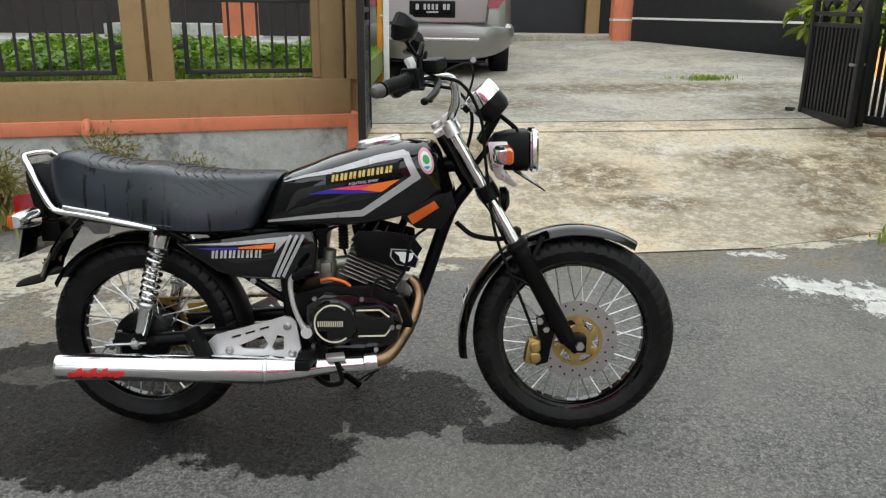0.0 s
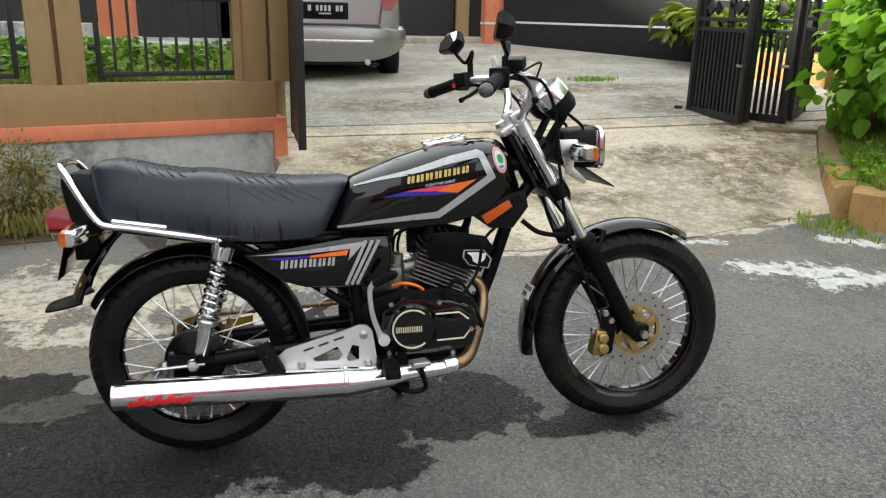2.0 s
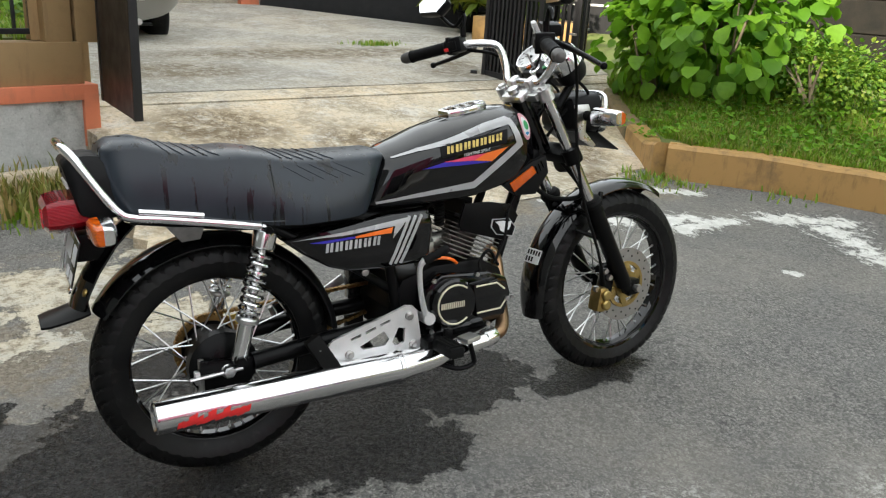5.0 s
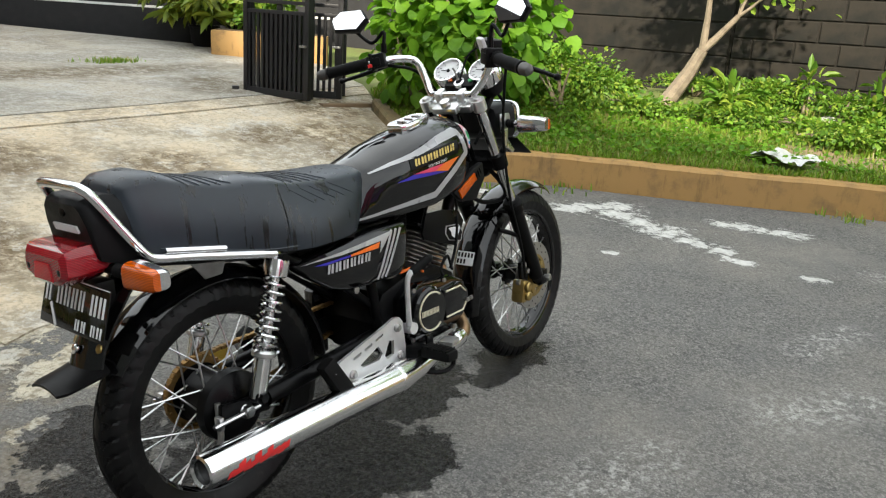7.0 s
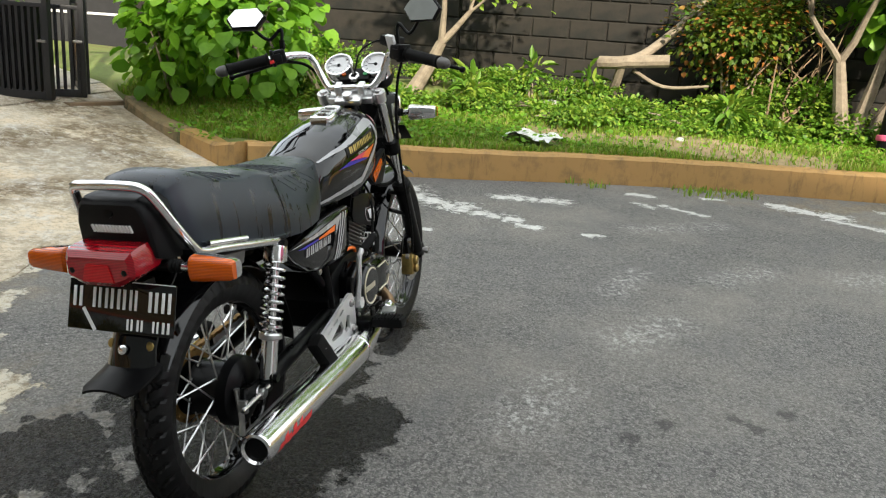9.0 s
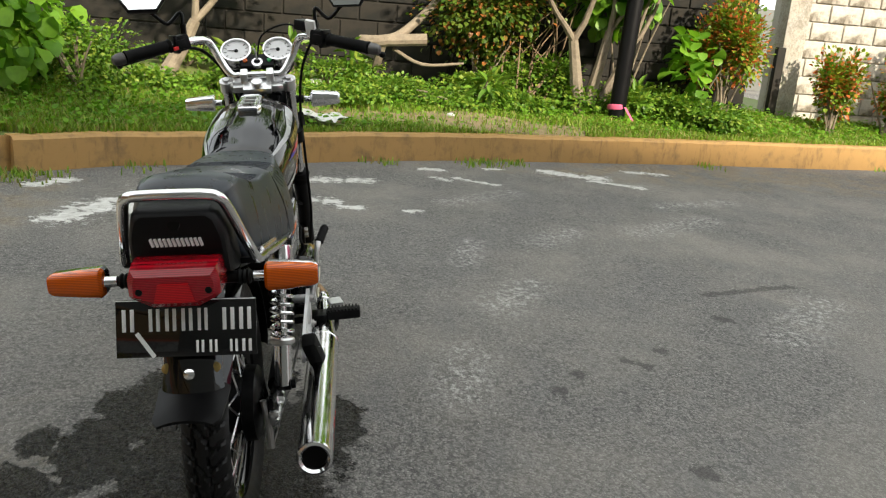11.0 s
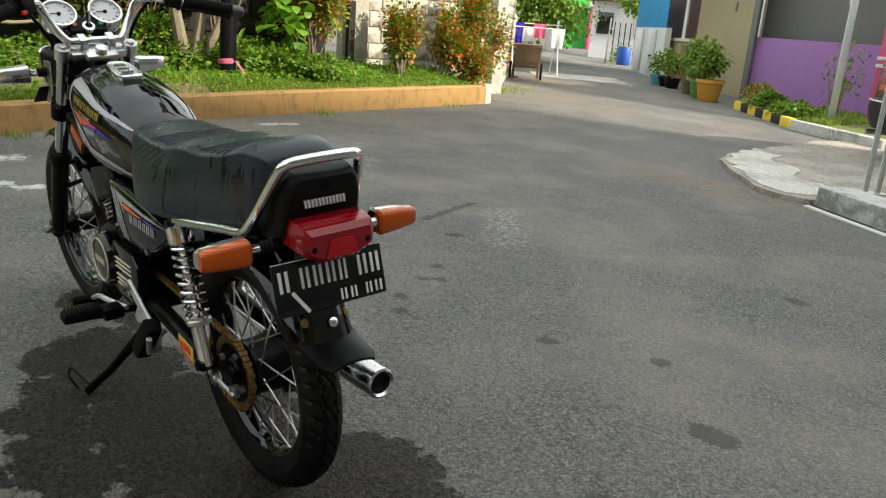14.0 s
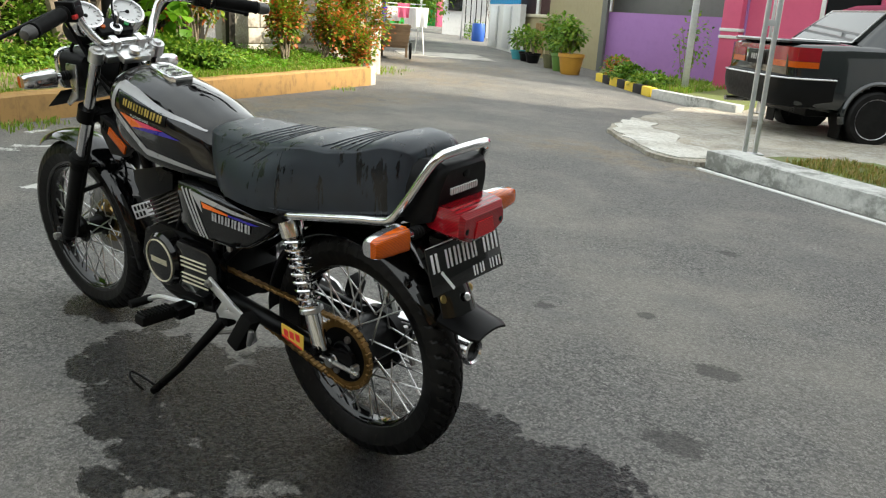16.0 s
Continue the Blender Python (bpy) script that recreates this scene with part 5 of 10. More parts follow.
# even steps round the loop
seglen = [(path[(i + 1) % len(path)] - path[i]).length for i in range(len(path))]
total = sum(seglen)
count = int(total / 0.0127)
bm, pos, acc, seg = bm_new(), 0.0, 0.0, 0
for i in range(count):
    want = total * i / count
    while acc + seglen[seg] < want:
        acc += seglen[seg]
        seg += 1
    a, b = path[seg], path[(seg + 1) % len(path)]
    q = a.lerp(b, (want - acc) / max(seglen[seg], 1e-6))
    ang = math.degrees(math.atan2(b.z - a.z, b.x - a.x))
    box(bm, q, (0.0118, 0.013 if i % 2 else 0.017, 0.0085), pose(0, 0, 0, 0, -ang, 0), 0.0012, 1)
link.free()
part("chain", bm, CHAIN_MAT, bike, "rusty golden drive chain")


# tank
TANK = [(0.375, 0.652, 0.440, 0.776, 0.062), (0.380, 0.646, 0.446, 0.781, 0.084), (0.40, 0.643, 0.470, 0.791, 0.098), (0.45, 0.641, 0.51, 0.805, 0.110), (0.52, 0.641, 0.565, 0.826, 0.119), (0.60, 0.642, 0.64, 0.848, 0.125),
        (0.68, 0.647, 0.72, 0.864, 0.126), (0.75, 0.662, 0.785, 0.872, 0.124), (0.81, 0.676, 0.83, 0.873, 0.116), (0.855, 0.690, 0.854, 0.869, 0.103), (0.888, 0.706, 0.868, 0.860, 0.086), (0.906, 0.722, 0.876, 0.849, 0.066), (0.914, 0.738, 0.882, 0.838, 0.04)]
# half a section, of width and height shares: flat floor, full flank, a crease under the stripe, a low crown
FLANK = [(0.0, 0.0), (0.50, 0.0), (0.82, 0.01), (0.915, 0.05), (0.955, 0.14), (0.978, 0.28), (0.992, 0.42), (1.0, 0.55), (0.985, 0.665), (0.93, 0.76), (0.85, 0.826), (0.74, 0.877), (0.60, 0.92), (0.42, 0.96), (0.22, 0.988), (0.0, 1.0)]
FLANK = [(p.x, p.y) for p in smooth_path([(k, h, 0) for k, h in FLANK], 3)]


def tank_ring(xb, zb, xt, zt, w):
    right = [Vector((xb + (xt - xb) * h, -k * w, zb + (zt - zb) * h)) for k, h in FLANK]
    return right + [Vector((p.x, -p.y, p.z)) for p in right[-2:0:-1]]


rings = [tank_ring(*q[:4], q[4] * 0.955) for q in TANK]
bm = loft(bm_new(), [[Vector((float(np.interp(t, range(13), [r[i].x for r in rings])), float(np.interp(t, range(13), [r[i].y for r in rings])), float(np.interp(t, range(13), [r[i].z for r in rings])))) for i in range(len(rings[0]))] for t in np.linspace(0, 12, 37)])
tank = part("fuel_tank", bm, BLACK_PAINT, bike, "glossy black fuel tank with silver, orange and blue stripes", sharp=60)


def on_side(ob, name, poly, mat, s, parent=None, lift=0.0018, cut=0.009, label="", reach=0.4):
    """A decal: the outline poly, of (x, z), laid on the right (s = -1) or left side of ob."""
    bm = bm_new()
    bm.faces.new([bm.verts.new((x, 0, z)) for x, z in poly])
    bmesh.ops.triangulate(bm, faces=bm.faces)
    for _ in range(5):
        es = [e for e in bm.edges if e.calc_length() > cut]
        if not es:
            break
        bmesh.ops.subdivide_edges(bm, edges=es, cuts=1, use_grid_fill=True)
        bmesh.ops.triangulate(bm, faces=bm.faces)
    for v in bm.verts:
        hit, loc, nor, _ = ob.ray_cast((v.co.x, s * reach, v.co.z), (0, -s, 0))
        v.co = loc + nor * lift if hit else Vector((v.co.x, s * 0.05, v.co.z))
    bmesh.ops.recalc_face_normals(bm, faces=bm.faces)
    if sum(f.normal.y * s for f in bm.faces) < 0:
        bmesh.ops.reverse_faces(bm, faces=bm.faces)
    return part(name, bm, mat, parent or ob, label, sharp=80)


def ribbon(pts, w):
    """An outline of width w (one, or one for each point) about an open line of (x, z) points."""
    p = [Vector(q) for q in pts]
    ws = w if isinstance(w, (list, tuple)) else [w] * len(p)
    a, b = [], []
    for i, q in enumerate(p):
        d0 = (q - p[i - 1]).normalized() if i else (p[1] - q).normalized()
        d1 = (p[i + 1] - q).normalized() if i + 1 < len(p) else d0
        n = Vector((-(d0 + d1).y, (d0 + d1).x)).normalized() * (ws[i] / 2) / max(0.5, math.cos(d0.angle(d1) / 2) if d0.length and d1.length else 1)
        a.append(tuple(q + n)), b.append(tuple(q - n))
    return a + b[::-1]


def lettering(ob, x0, x1, z0, h, mat, s, count=6, slope=0.0, name="badge", parent=None, lean=0.15):
    """A maker's word, as plain leaning strokes, two for each character."""
    step = (x1 - x0) / count
    for i in range(count * 2):
        a = x0 + step * (i // 2) + step * (0.10 if i % 2 == 0 else 0.54)
        b = a + step * 0.30
        za, d = z0 + slope * (a - x0), -s * lean * h
        on_side(ob, name, [(a, za), (b, za), (b + d, za + h), (a + d, za + h)], mat, s, parent, lift=0.0032, cut=0.02)


bpy.context.view_layer.update()
for s in (-1, 1):
    # silver frame round the tank's side
    on_side(tank, "silver_stripe", ribbon([(0.453, 0.763), (0.52, 0.780), (0.594, 0.794), (0.712, 0.825), (0.782, 0.838), (0.796, 0.832)], [0.003, 0.007, 0.012, 0.018, 0.019, 0.016]), DECAL_SILVER, s, label="silver stripe")
    on_side(tank, "silver_stripe", ribbon([(0.788, 0.840), (0.817, 0.778), (0.668, 0.680)], [0.018, 0.020, 0.018]), DECAL_SILVER, s, label="silver stripe")
    on_side(tank, "silver_stripe", ribbon([(0.674, 0.682), (0.60, 0.677), (0.50, 0.668), (0.405, 0.657)], [0.018, 0.014, 0.010, 0.006]), DECAL_SILVER, s, label="silver stripe")
    on_side(tank, "orange_flash", [(0.668, 0.745), (0.724, 0.739), (0.774, 0.773), (0.705, 0.762)], DECAL_ORANGE, s, label="orange flash")
    on_side(tank, "pink_flash", [(0.582, 0.747), (0.668, 0.745), (0.705, 0.762), (0.65, 0.757)], DECAL_PINK, s, label="pink flash")
    on_side(tank, "blue_flash", [(0.522, 0.733), (0.60, 0.7355), (0.68, 0.7365), (0.724, 0.7385), (0.668, 0.7445), (0.582, 0.7465)], DECAL_BLUE, s, label="blue flash")
    on_side(tank, "badge_field", [(0.575, 0.758), (0.77, 0.782), (0.775, 0.818), (0.70, 0.806), (0.575, 0.788)], BLACK_SATIN, s, label="dark badge field")
    lettering(tank, 0.588, 0.757, 0.7665, 0.0175, DECAL_GOLD, s, 7, 0.157)
    word = bpy.data.curves.new("slogan", "FONT")
    word.body, word.size, word.align_x = "FIGHTING SPIRIT", 0.0105, "CENTER"
    flat = bpy.data.objects.new("slogan", word)
    mesh = bpy.data.meshes.new_from_object(flat)
    bpy.data.objects.remove(flat)
    bm = bm_new()
    bm.from_mesh(mesh)
    for v in bm.verts:
        x, z = 0.677 - s * v.co.x, 0.7625 + v.co.y + 0.131 * (-s * v.co.x)
        hit, loc, nor, _ = tank.ray_cast((x, 0.4 * s, z), (0, -s, 0))
        v.co = loc + nor * 0.0038
    part("slogan", bm, WHITE_PAINT, tank, "small white slogan lettering")
# round crest on the tank's front shoulder
def crest_ring(rx, rz, n=22):
    return [(0.843 + rx * math.cos(a) - 0.22 * rz * math.sin(a), 0.818 + rz * math.sin(a)) for a in (2 * math.pi * i / n for i in range(n))]


crest = on_side(tank, "crest_sticker", crest_ring(0.019, 0.034), DECAL_ROSE, -1, label="small crest sticker in rose, white and green")
on_side(tank, "crest_field", crest_ring(0.014, 0.025), WHITE_PAINT, -1, crest, 0.0022)
on_side(tank, "crest_leaf", [(x, z + 0.004) for x, z in crest_ring(0.009, 0.012, 12)], DECAL_GREEN, -1, crest, 0.0032)
on_side(tank, "crest_sea", [(0.837, 0.803), (0.846, 0.796), (0.855, 0.803), (0.846, 0.806)], BLUE_SHEET, -1, crest, 0.0032)
# filler cap
capm = pose(0.712, 0, 0.866, 0, -10, 0)
cap_out = [(-0.066, 0.026), (-0.05, 0.034), (0.04, 0.031), (0.058, 0.02), (0.062, 0), (0.058, -0.02), (0.04, -0.031), (-0.05, -0.034), (-0.066, -0.026)]
rings = [[capm @ Vector((x * k, y * k, z)) for x, y in cap_out] for k, z in ((0.97, -0.012), (1.0, 0.0), (0.98, 0.007), (0.93, 0.010), (0.86, 0.0085), (0.6, 0.0085))]
cap = part("filler_cap", loft(bm_new(), rings), CHROME, tank, "chrome hinged filler cap")
bm = bm_new()
for x in (-0.03, 0.0, 0.03):
    box(bm, capm @ Vector((x, 0, 0.0095)), (0.012, 0.03, 0.003), bev=0.001)
part("cap_ridges", bm, CHROME_DULL, cap)
part("cap_sticker", box(bm_new(), (0.842, -0.012, 0.8685), (0.016, 0.018, 0.004), pose(0, 0, 0, 0, 8, 0), 0.001), DECAL_YELLOW, tank, "small yellow sticker")

# black scoop with an orange reflector under the tank's front
for s in (-1, 1):
    bm = slab(bm_new(), [(0.772, 0.668), (0.815, 0.636), (0.88, 0.634), (0.922, 0.690), (0.912, 0.737), (0.86, 0.722)], 0.085 * s, 0.103 * s, 0.003)
    scoop = part("scoop_panel", bm, BLACK_PLASTIC, bike, "black ribbed panel with an orange reflector")
    bm = slab(bm_new(), [(0.791, 0.671), (0.805, 0.647), (0.877, 0.693), (0.865, 0.712)], 0.101 * s, 0.108 * s, 0.002)
    part("reflector", bm, LENS_ORANGE, scoop, "orange reflector")
    bm = bm_new()
    for i in range(3):
        rod(bm, (0.886 + 0.009 * i, 0.104 * s, 0.690 + 0.008 * i), (0.876 + 0.009 * i, 0.104 * s, 0.712 + 0.006 * i), 0.002, n=6)
    part("ribs", bm, BLACK_SATIN, scoop)

# seat
SEAT = [(-0.195, 0.705, -0.213, 0.800, 0.072, 0.058), (-0.178, 0.700, -0.206, 0.833, 0.092, 0.070), (-0.16, 0.694, -0.183, 0.846, 0.102, 0.080), (-0.12, 0.685, -0.135, 0.849, 0.108, 0.088), (-0.06, 0.673, -0.07, 0.828, 0.116, 0.098),
        (0.02, 0.660, 0.01, 0.814, 0.124, 0.106), (0.09, 0.650, 0.07, 0.815, 0.134, 0.110), (0.14, 0.643, 0.12, 0.808, 0.141, 0.112), (0.20, 0.639, 0.18, 0.793, 0.147, 0.110), (0.27, 0.639, 0.27, 0.786, 0.142, 0.106),
        (0.33, 0.640, 0.36, 0.785, 0.132, 0.100), (0.365, 0.642, 0.425, 0.785, 0.118, 0.090), (0.37, 0.646, 0.440, 0.780, 0.092, 0.076)]


def seat_ring(xb, zb, xt, zt, wb, wt):
    ring, n = [], 22
    side = []
    for i in range(9):
        h = i / 8
        w = wb + (wt - wb) * h ** 1.6 + 0.004 * math.sin(h * math.pi)
        side.append((h * 0.86, w))
    crown = [(0.86 + 0.14 * math.sin(a), wt * math.cos(a) ** 0.75) for a in np.linspace(0.15, math.pi / 2, 8)]
    half_r = side + crown
    half_r[-1] = (1.0, 0.0)
    prof = half_r + [(h, -w) for h, w in half_r[-2::-1]]
    return [Vector((xb + (xt - xb) * h, w, zb + (zt - zb) * h)) for h, w in prof]


rings = [seat_ring(*q) for q in SEAT]
fine = []
for a, b in zip(rings, rings[1:]):
    fine += [[p.lerp(q, k) for p, q in zip(a, b)] for k in (0, 0.5)]
fine.append(rings[-1])
seat = part("seat", loft(bm_new(), fine), VINYL, bike, "long black vinyl seat with stitched chevrons, damp in streaks", sharp=70)
bpy.context.view_layer.update()


def on_top(ob, pts, r, name, mat, parent, z0=1.3, lift=0.0005, k=4):
    """A cord laid over the top of ob along points of (x, y)."""
    out = []
    for q in smooth_path([(x, y, 0) for x, y in pts], k):
        hit, loc, nor, _ = ob.ray_cast((q.x, q.y, z0), (0, 0, -1))
        if hit:
            out.append(loc + nor * lift)
    if len(out) > 2:
        return part(name, tube(bm_new(), out, r, 6), mat, parent)


for x in (-0.10, -0.075, -0.05, -0.025, 0.0, 0.14, 0.165, 0.19, 0.215, 0.24, 0.265):
    on_top(seat, [(x + 0.03, -0.095), (x + 0.012, -0.07), (x, 0), (x + 0.012, 0.07), (x + 0.03, 0.095)], 0.0019, "stitched_rib", VINYL, seat)
for s in (-1, 1):
    for i in range(5):
        a, b = (0.17 + i * 0.03, 0.770), (0.225 + i * 0.035, 0.735)
        pts = []
        for t in np.linspace(0, 1, 6):
            hit, loc, nor, _ = seat.ray_cast((a[0] + (b[0] - a[0]) * t, 0.4 * s, a[1] + (b[1] - a[1]) * t), (0, -s, 0))
            if hit:
                pts.append(loc)
        if len(pts) > 2:
            part("side_stitch", tube(bm_new(), pts, 0.0016, 5), VINYL, seat)
    pts = []
    for x, z in ((-0.15, 0.705), (0.0, 0.672), (0.15, 0.652), (0.36, 0.651)):
        hit, loc, nor, _ = seat.ray_cast((x, 0.4 * s, z), (0, -s, 0))
        if hit:
            pts.append(loc)
    part("seam", tube(bm_new(), pts, 0.002, 5, k=4), VINYL, seat)
    for x in (0.135, 0.05, -0.04):
        pts = []
        for z in np.linspace(0.66, 0.80, 7):
            hit, loc, nor, _ = seat.ray_cast((x + (0.8 - z) * 0.03, 0.4 * s, z), (0, -s, 0))
            if hit:
                pts.append(loc)
        if len(pts) > 2 and x > 0.1:
            part("seam", tube(bm_new(), pts, 0.0016, 5), VINYL, seat)
bm = slab(bm_new(), [(-0.19, 0.70), (0.36, 0.636), (0.36, 0.626), (-0.19, 0.69)], -0.115, 0.115, 0.003)
part("seat_base", bm, BLACK_PLASTIC, bike)

# tail cowl, lamp, plate
rings = []
for x0, x1, k, z0, z1 in ((-0.165, -0.185, 0.088, 0.690, 0.812), (-0.21, -0.228, 0.087, 0.690, 0.818), (-0.240, -0.260, 0.084, 0.695, 0.816), (-0.254, -0.274, 0.080, 0.70, 0.810), (-0.259, -0.279, 0.074, 0.708, 0.803)):
    pts = [(k, 0), (k, 0.1), (k * 0.96, 0.6), (k * 0.84, 0.9), (k * 0.7, 1.0)]
    prof = pts + [(-y, h) for y, h in pts[::-1]]
    rings.append([Vector((x0 + (x1 - x0) * h, y, z0 + (z1 - z0) * h)) for y, h in prof])
cowl = part("tail_cowl", loft(bm_new(), rings), BLACK_PLASTIC, bike, "black tail cowl behind the seat")
for i in range(12):
    bm = box(bm_new(), (-0.2715, 0.0395 - i * 0.0072, 0.757), (0.004, 0.0040, 0.0145), pose(0, 0, 0, 0, -11, 0) @ pose(0, 0, 0, -14, 0, 0))
    part("badge", bm, WHITE_PAINT, cowl, "white stroke of the maker's badge")
part("cowl_lock", lathe(bm_new(), [(0.010, 0), (0.010, 0.005), (0.004, 0.006)], (-0.272, 0, 0.788), (-1, 0, 0.1), 18), BLACK_SATIN, cowl)
# red lamp
rings = []
for x, w, z0, z1 in ((-0.225, 0.070, 0.676, 0.730), (-0.24, 0.072, 0.672, 0.733), (-0.292, 0.074, 0.668, 0.732), (-0.316, 0.073, 0.670, 0.726), (-0.324, 0.064, 0.676, 0.715)):
    rings.append([Vector((x, y * w, z0 + (z1 - z0) * h)) for y, h in ((1, 0.22), (1, 0.72), (0.93, 1), (-0.93, 1), (-1, 0.72), (-1, 0.22), (-0.93, 0.12), (-0.5, -0.16), (0.5, -0.16), (0.93, 0.12))])
tail = part("tail_light", loft(bm_new(), rings), LENS_RED, bike, "large red tail light")
part("lamp_base", box(bm_new(), (-0.208, 0, 0.70), (0.03, 0.15, 0.075), bev=0.008), BLACK_PLASTIC, tail)
rings = [[Vector((x, y, z)) for y, z in ((-0.024, 0.703), (0.024, 0.703), (0.033, 0.671), (-0.033, 0.671))] for x in (-0.318, -0.3265)]
part("reflector", loft(bm_new(), rings), LENS_RED_BRIGHT, tail, "brighter red reflector")
for s in (-1, 1):
    part("screw", lathe(bm_new(), [(0.006, 0), (0.006, 0.003), (0.003, 0.004)], (-0.321, 0.055 * s, 0.69), (-1, 0, 0), 10), BLACK_SATIN, tail)
PLATE = pose(-0.279, -0.003, 0.608, 0, 16, 0) @ pose(0, 0, 0, 1.0, 0, 0)
plate = part("number_plate", box(bm_new(), (0, 0, 0), (0.003, 0.233, 0.098), bev=0.001), BLACK_PAINT, bike, "black number plate with worn white bars", m=PLATE)
for y, z, w, h in ((0.096, 0.014, 0.024, 0.038), (0.053, 0.014, 0.022, 0.038), (0.026, 0.014, 0.022, 0.038), (-0.001, 0.014, 0.022, 0.038), (-0.027, 0.014, 0.020, 0.038), (-0.070, 0.014, 0.024, 0.038), (-0.098, 0.014, 0.024, 0.038),
                   (-0.022, -0.032, 0.016, 0.021), (-0.044, -0.032, 0.016, 0.021), (-0.078, -0.032, 0.016, 0.021), (-0.100, -0.032, 0.019, 0.021)):
    for k in (-0.28, 0.28):
        part("plate_bar", box(bm_new(), (-0.0022, y + k * w, z), (0.0014, w * 0.27, h), bev=0.0005), WHITE_PAINT, plate)
part("plate_border", box(bm_new(), (-0.0019, 0, 0.0475), (0.001, 0.231, 0.0016)), WHITE_PAINT, plate)
part("plate_scratch", box(bm_new(), (-0.0021, 0.068, -0.028), (0.001, 0.007, 0.05), pose(0, 0, 0, -35, 0, 0)), WHITE_PAINT, plate, "pale scratch")
part("plate_holder", box(bm_new(), (-0.24, 0, 0.62), (0.06, 0.07, 0.06), bev=0.006), BLACK_SATIN, bike)

# grab rail
half = [(0.10, 0.132, 0.645), (0.0, 0.127, 0.663), (-0.10, 0.120, 0.681), (-0.160, 0.116, 0.690), (-0.185, 0.113, 0.702), (-0.215, 0.102, 0.745), (-0.254, 0.084, 0.812), (-0.268, 0.074, 0.831), (-0.276, 0.055, 0.838), (-0.279, 0.0, 0.840)]
bm = tube(bm_new(), half + [(x, -y, z) for x, y, z in half[-2::-1]], 0.0095, 12, k=5)
rail = part("grab_rail", bm, CHROME, bike, "chrome grab rail round the seat")
for s in (-1, 1):
    if s < 0:
        part("rail_brace", rod(bm_new(), (-0.15, 0.119 * s, 0.703), (-0.02, 0.127 * s, 0.682), 0.006, n=10), CHROME, rail)
    part("rail_end", rod(bm_new(), (0.10, 0.132 * s, 0.645), (0.12, 0.128 * s, 0.635), 0.0095, n=10), CHROME, rail)
    bm = slab(bm_new(), [(-0.10, 0.665), (-0.02, 0.655), (-0.03, 0.63), (-0.07, 0.628)], 0.118 * s, 0.122 * s, 0.001)
    if s < 0:
        part("rail_bracket", bm, ALU_DARK, rail)

# side covers
COVER = [(0.150, 0.602), (0.200, 0.561), (0.262, 0.521), (0.315, 0.504), (0.394, 0.498), (0.512, 0.498), (0.536, 0.52), (0.545, 0.60), (0.535, 0.634), (0.43, 0.632), (0.30, 0.618)]
for s in (-1, 1):
    cx, cz = 0.40, 0.57
    rings = []
    for k, y in ((0.99, 0.085), (1.0, 0.112), (0.985, 0.121), (0.93, 0.126), (0.6, 0.129), (0.25, 0.130)):
        rings.append([Vector((cx + (x - cx) * k, s * (y - 0.02 * max(0, 0.35 - x)), cz + (z - cz) * k)) for x, z in COVER])
    cov = part("side_cover", loft(bm_new(), rings), BLACK_PAINT, bike, "glossy black side cover with stripes", sharp=50)
    bpy.context.view_layer.update()
    on_side(cov, "silver_stripe", [(0.172, 0.597), (0.30, 0.604), (0.475, 0.622), (0.428, 0.574), (0.434, 0.604), (0.30, 0.596)], DECAL_SILVER, s, label="silver stripe")
    on_side(cov, "orange_flash", [(0.33, 0.5915), (0.43, 0.602), (0.424, 0.588), (0.33, 0.586)], DECAL_ORANGE, s, label="orange flash")
    on_side(cov, "blue_flash", [(0.215, 0.588), (0.33, 0.5915), (0.33, 0.586), (0.25, 0.5825)], DECAL_BLUE, s, label="blue flash")
    for i in range(3):
        x = 0.432 + i * 0.014
        on_side(cov, "silver_bar", ribbon([(x - 0.012, 0.508), (x + 0.044 + i * 0.003, 0.624)], 0.0085), DECAL_SILVER, s, label="slanting silver bar")
    lettering(cov, 0.250, 0.395, 0.560, 0.022, DECAL_SILVER, s, 6, 0.02)
    part("cover_screw", lathe(bm_new(), [(0.009, 0), (0.009, 0.005), (0.004, 0.006)], (0.36, 0.108 * s, 0.492), (0, s, 0), 12), STEEL, cov)

# engine: crankcase, covers, cylinder, head, carburettor
bm = slab(bm_new(), [(0.44, 0.30), (0.47, 0.285), (0.70, 0.275), (0.78, 0.31), (0.80, 0.36), (0.77, 0.44), (0.70, 0.475), (0.56, 0.475), (0.47, 0.45), (0.43, 0.38)], -0.095, 0.095, 0.012)
engine = part("engine", bm, BLACK_SATIN, bike, "finned two-stroke engine with black covers")
bm = slab(bm_new(), [(0.50, 0.34), (0.53, 0.30), (0.60, 0.29), (0.70, 0.295), (0.755, 0.32), (0.775, 0.38), (0.76, 0.425), (0.70, 0.452), (0.56, 0.462), (0.51, 0.43)], -0.142, -0.09, 0.010)
rcase = part("right_engine_cover", bm, BLACK_PAINT, engine, "black engine cover with cream outlines")
C1 = Vector((0.588, 0, 0.384))
bm = lathe(bm_new(), [(0.066, 0), (0.066, 0.018), (0.060, 0.024), (0.02, 0.026), (0.001, 0.026)], C1 + Vector((0, -0.138, 0)), (0, -1, 0), 48)
part("round_cover", bm, BLACK_PAINT, rcase)
bm = slab(bm_new(), [(0.645, 0.425), (0.72, 0.432), (0.752, 0.405), (0.757, 0.375), (0.738, 0.345), (0.655, 0.337)], -0.160, -0.135, 0.004)
part("pump_cover", bm, BLACK_PAINT, rcase)
a0, a1 = radians(50), radians(310)
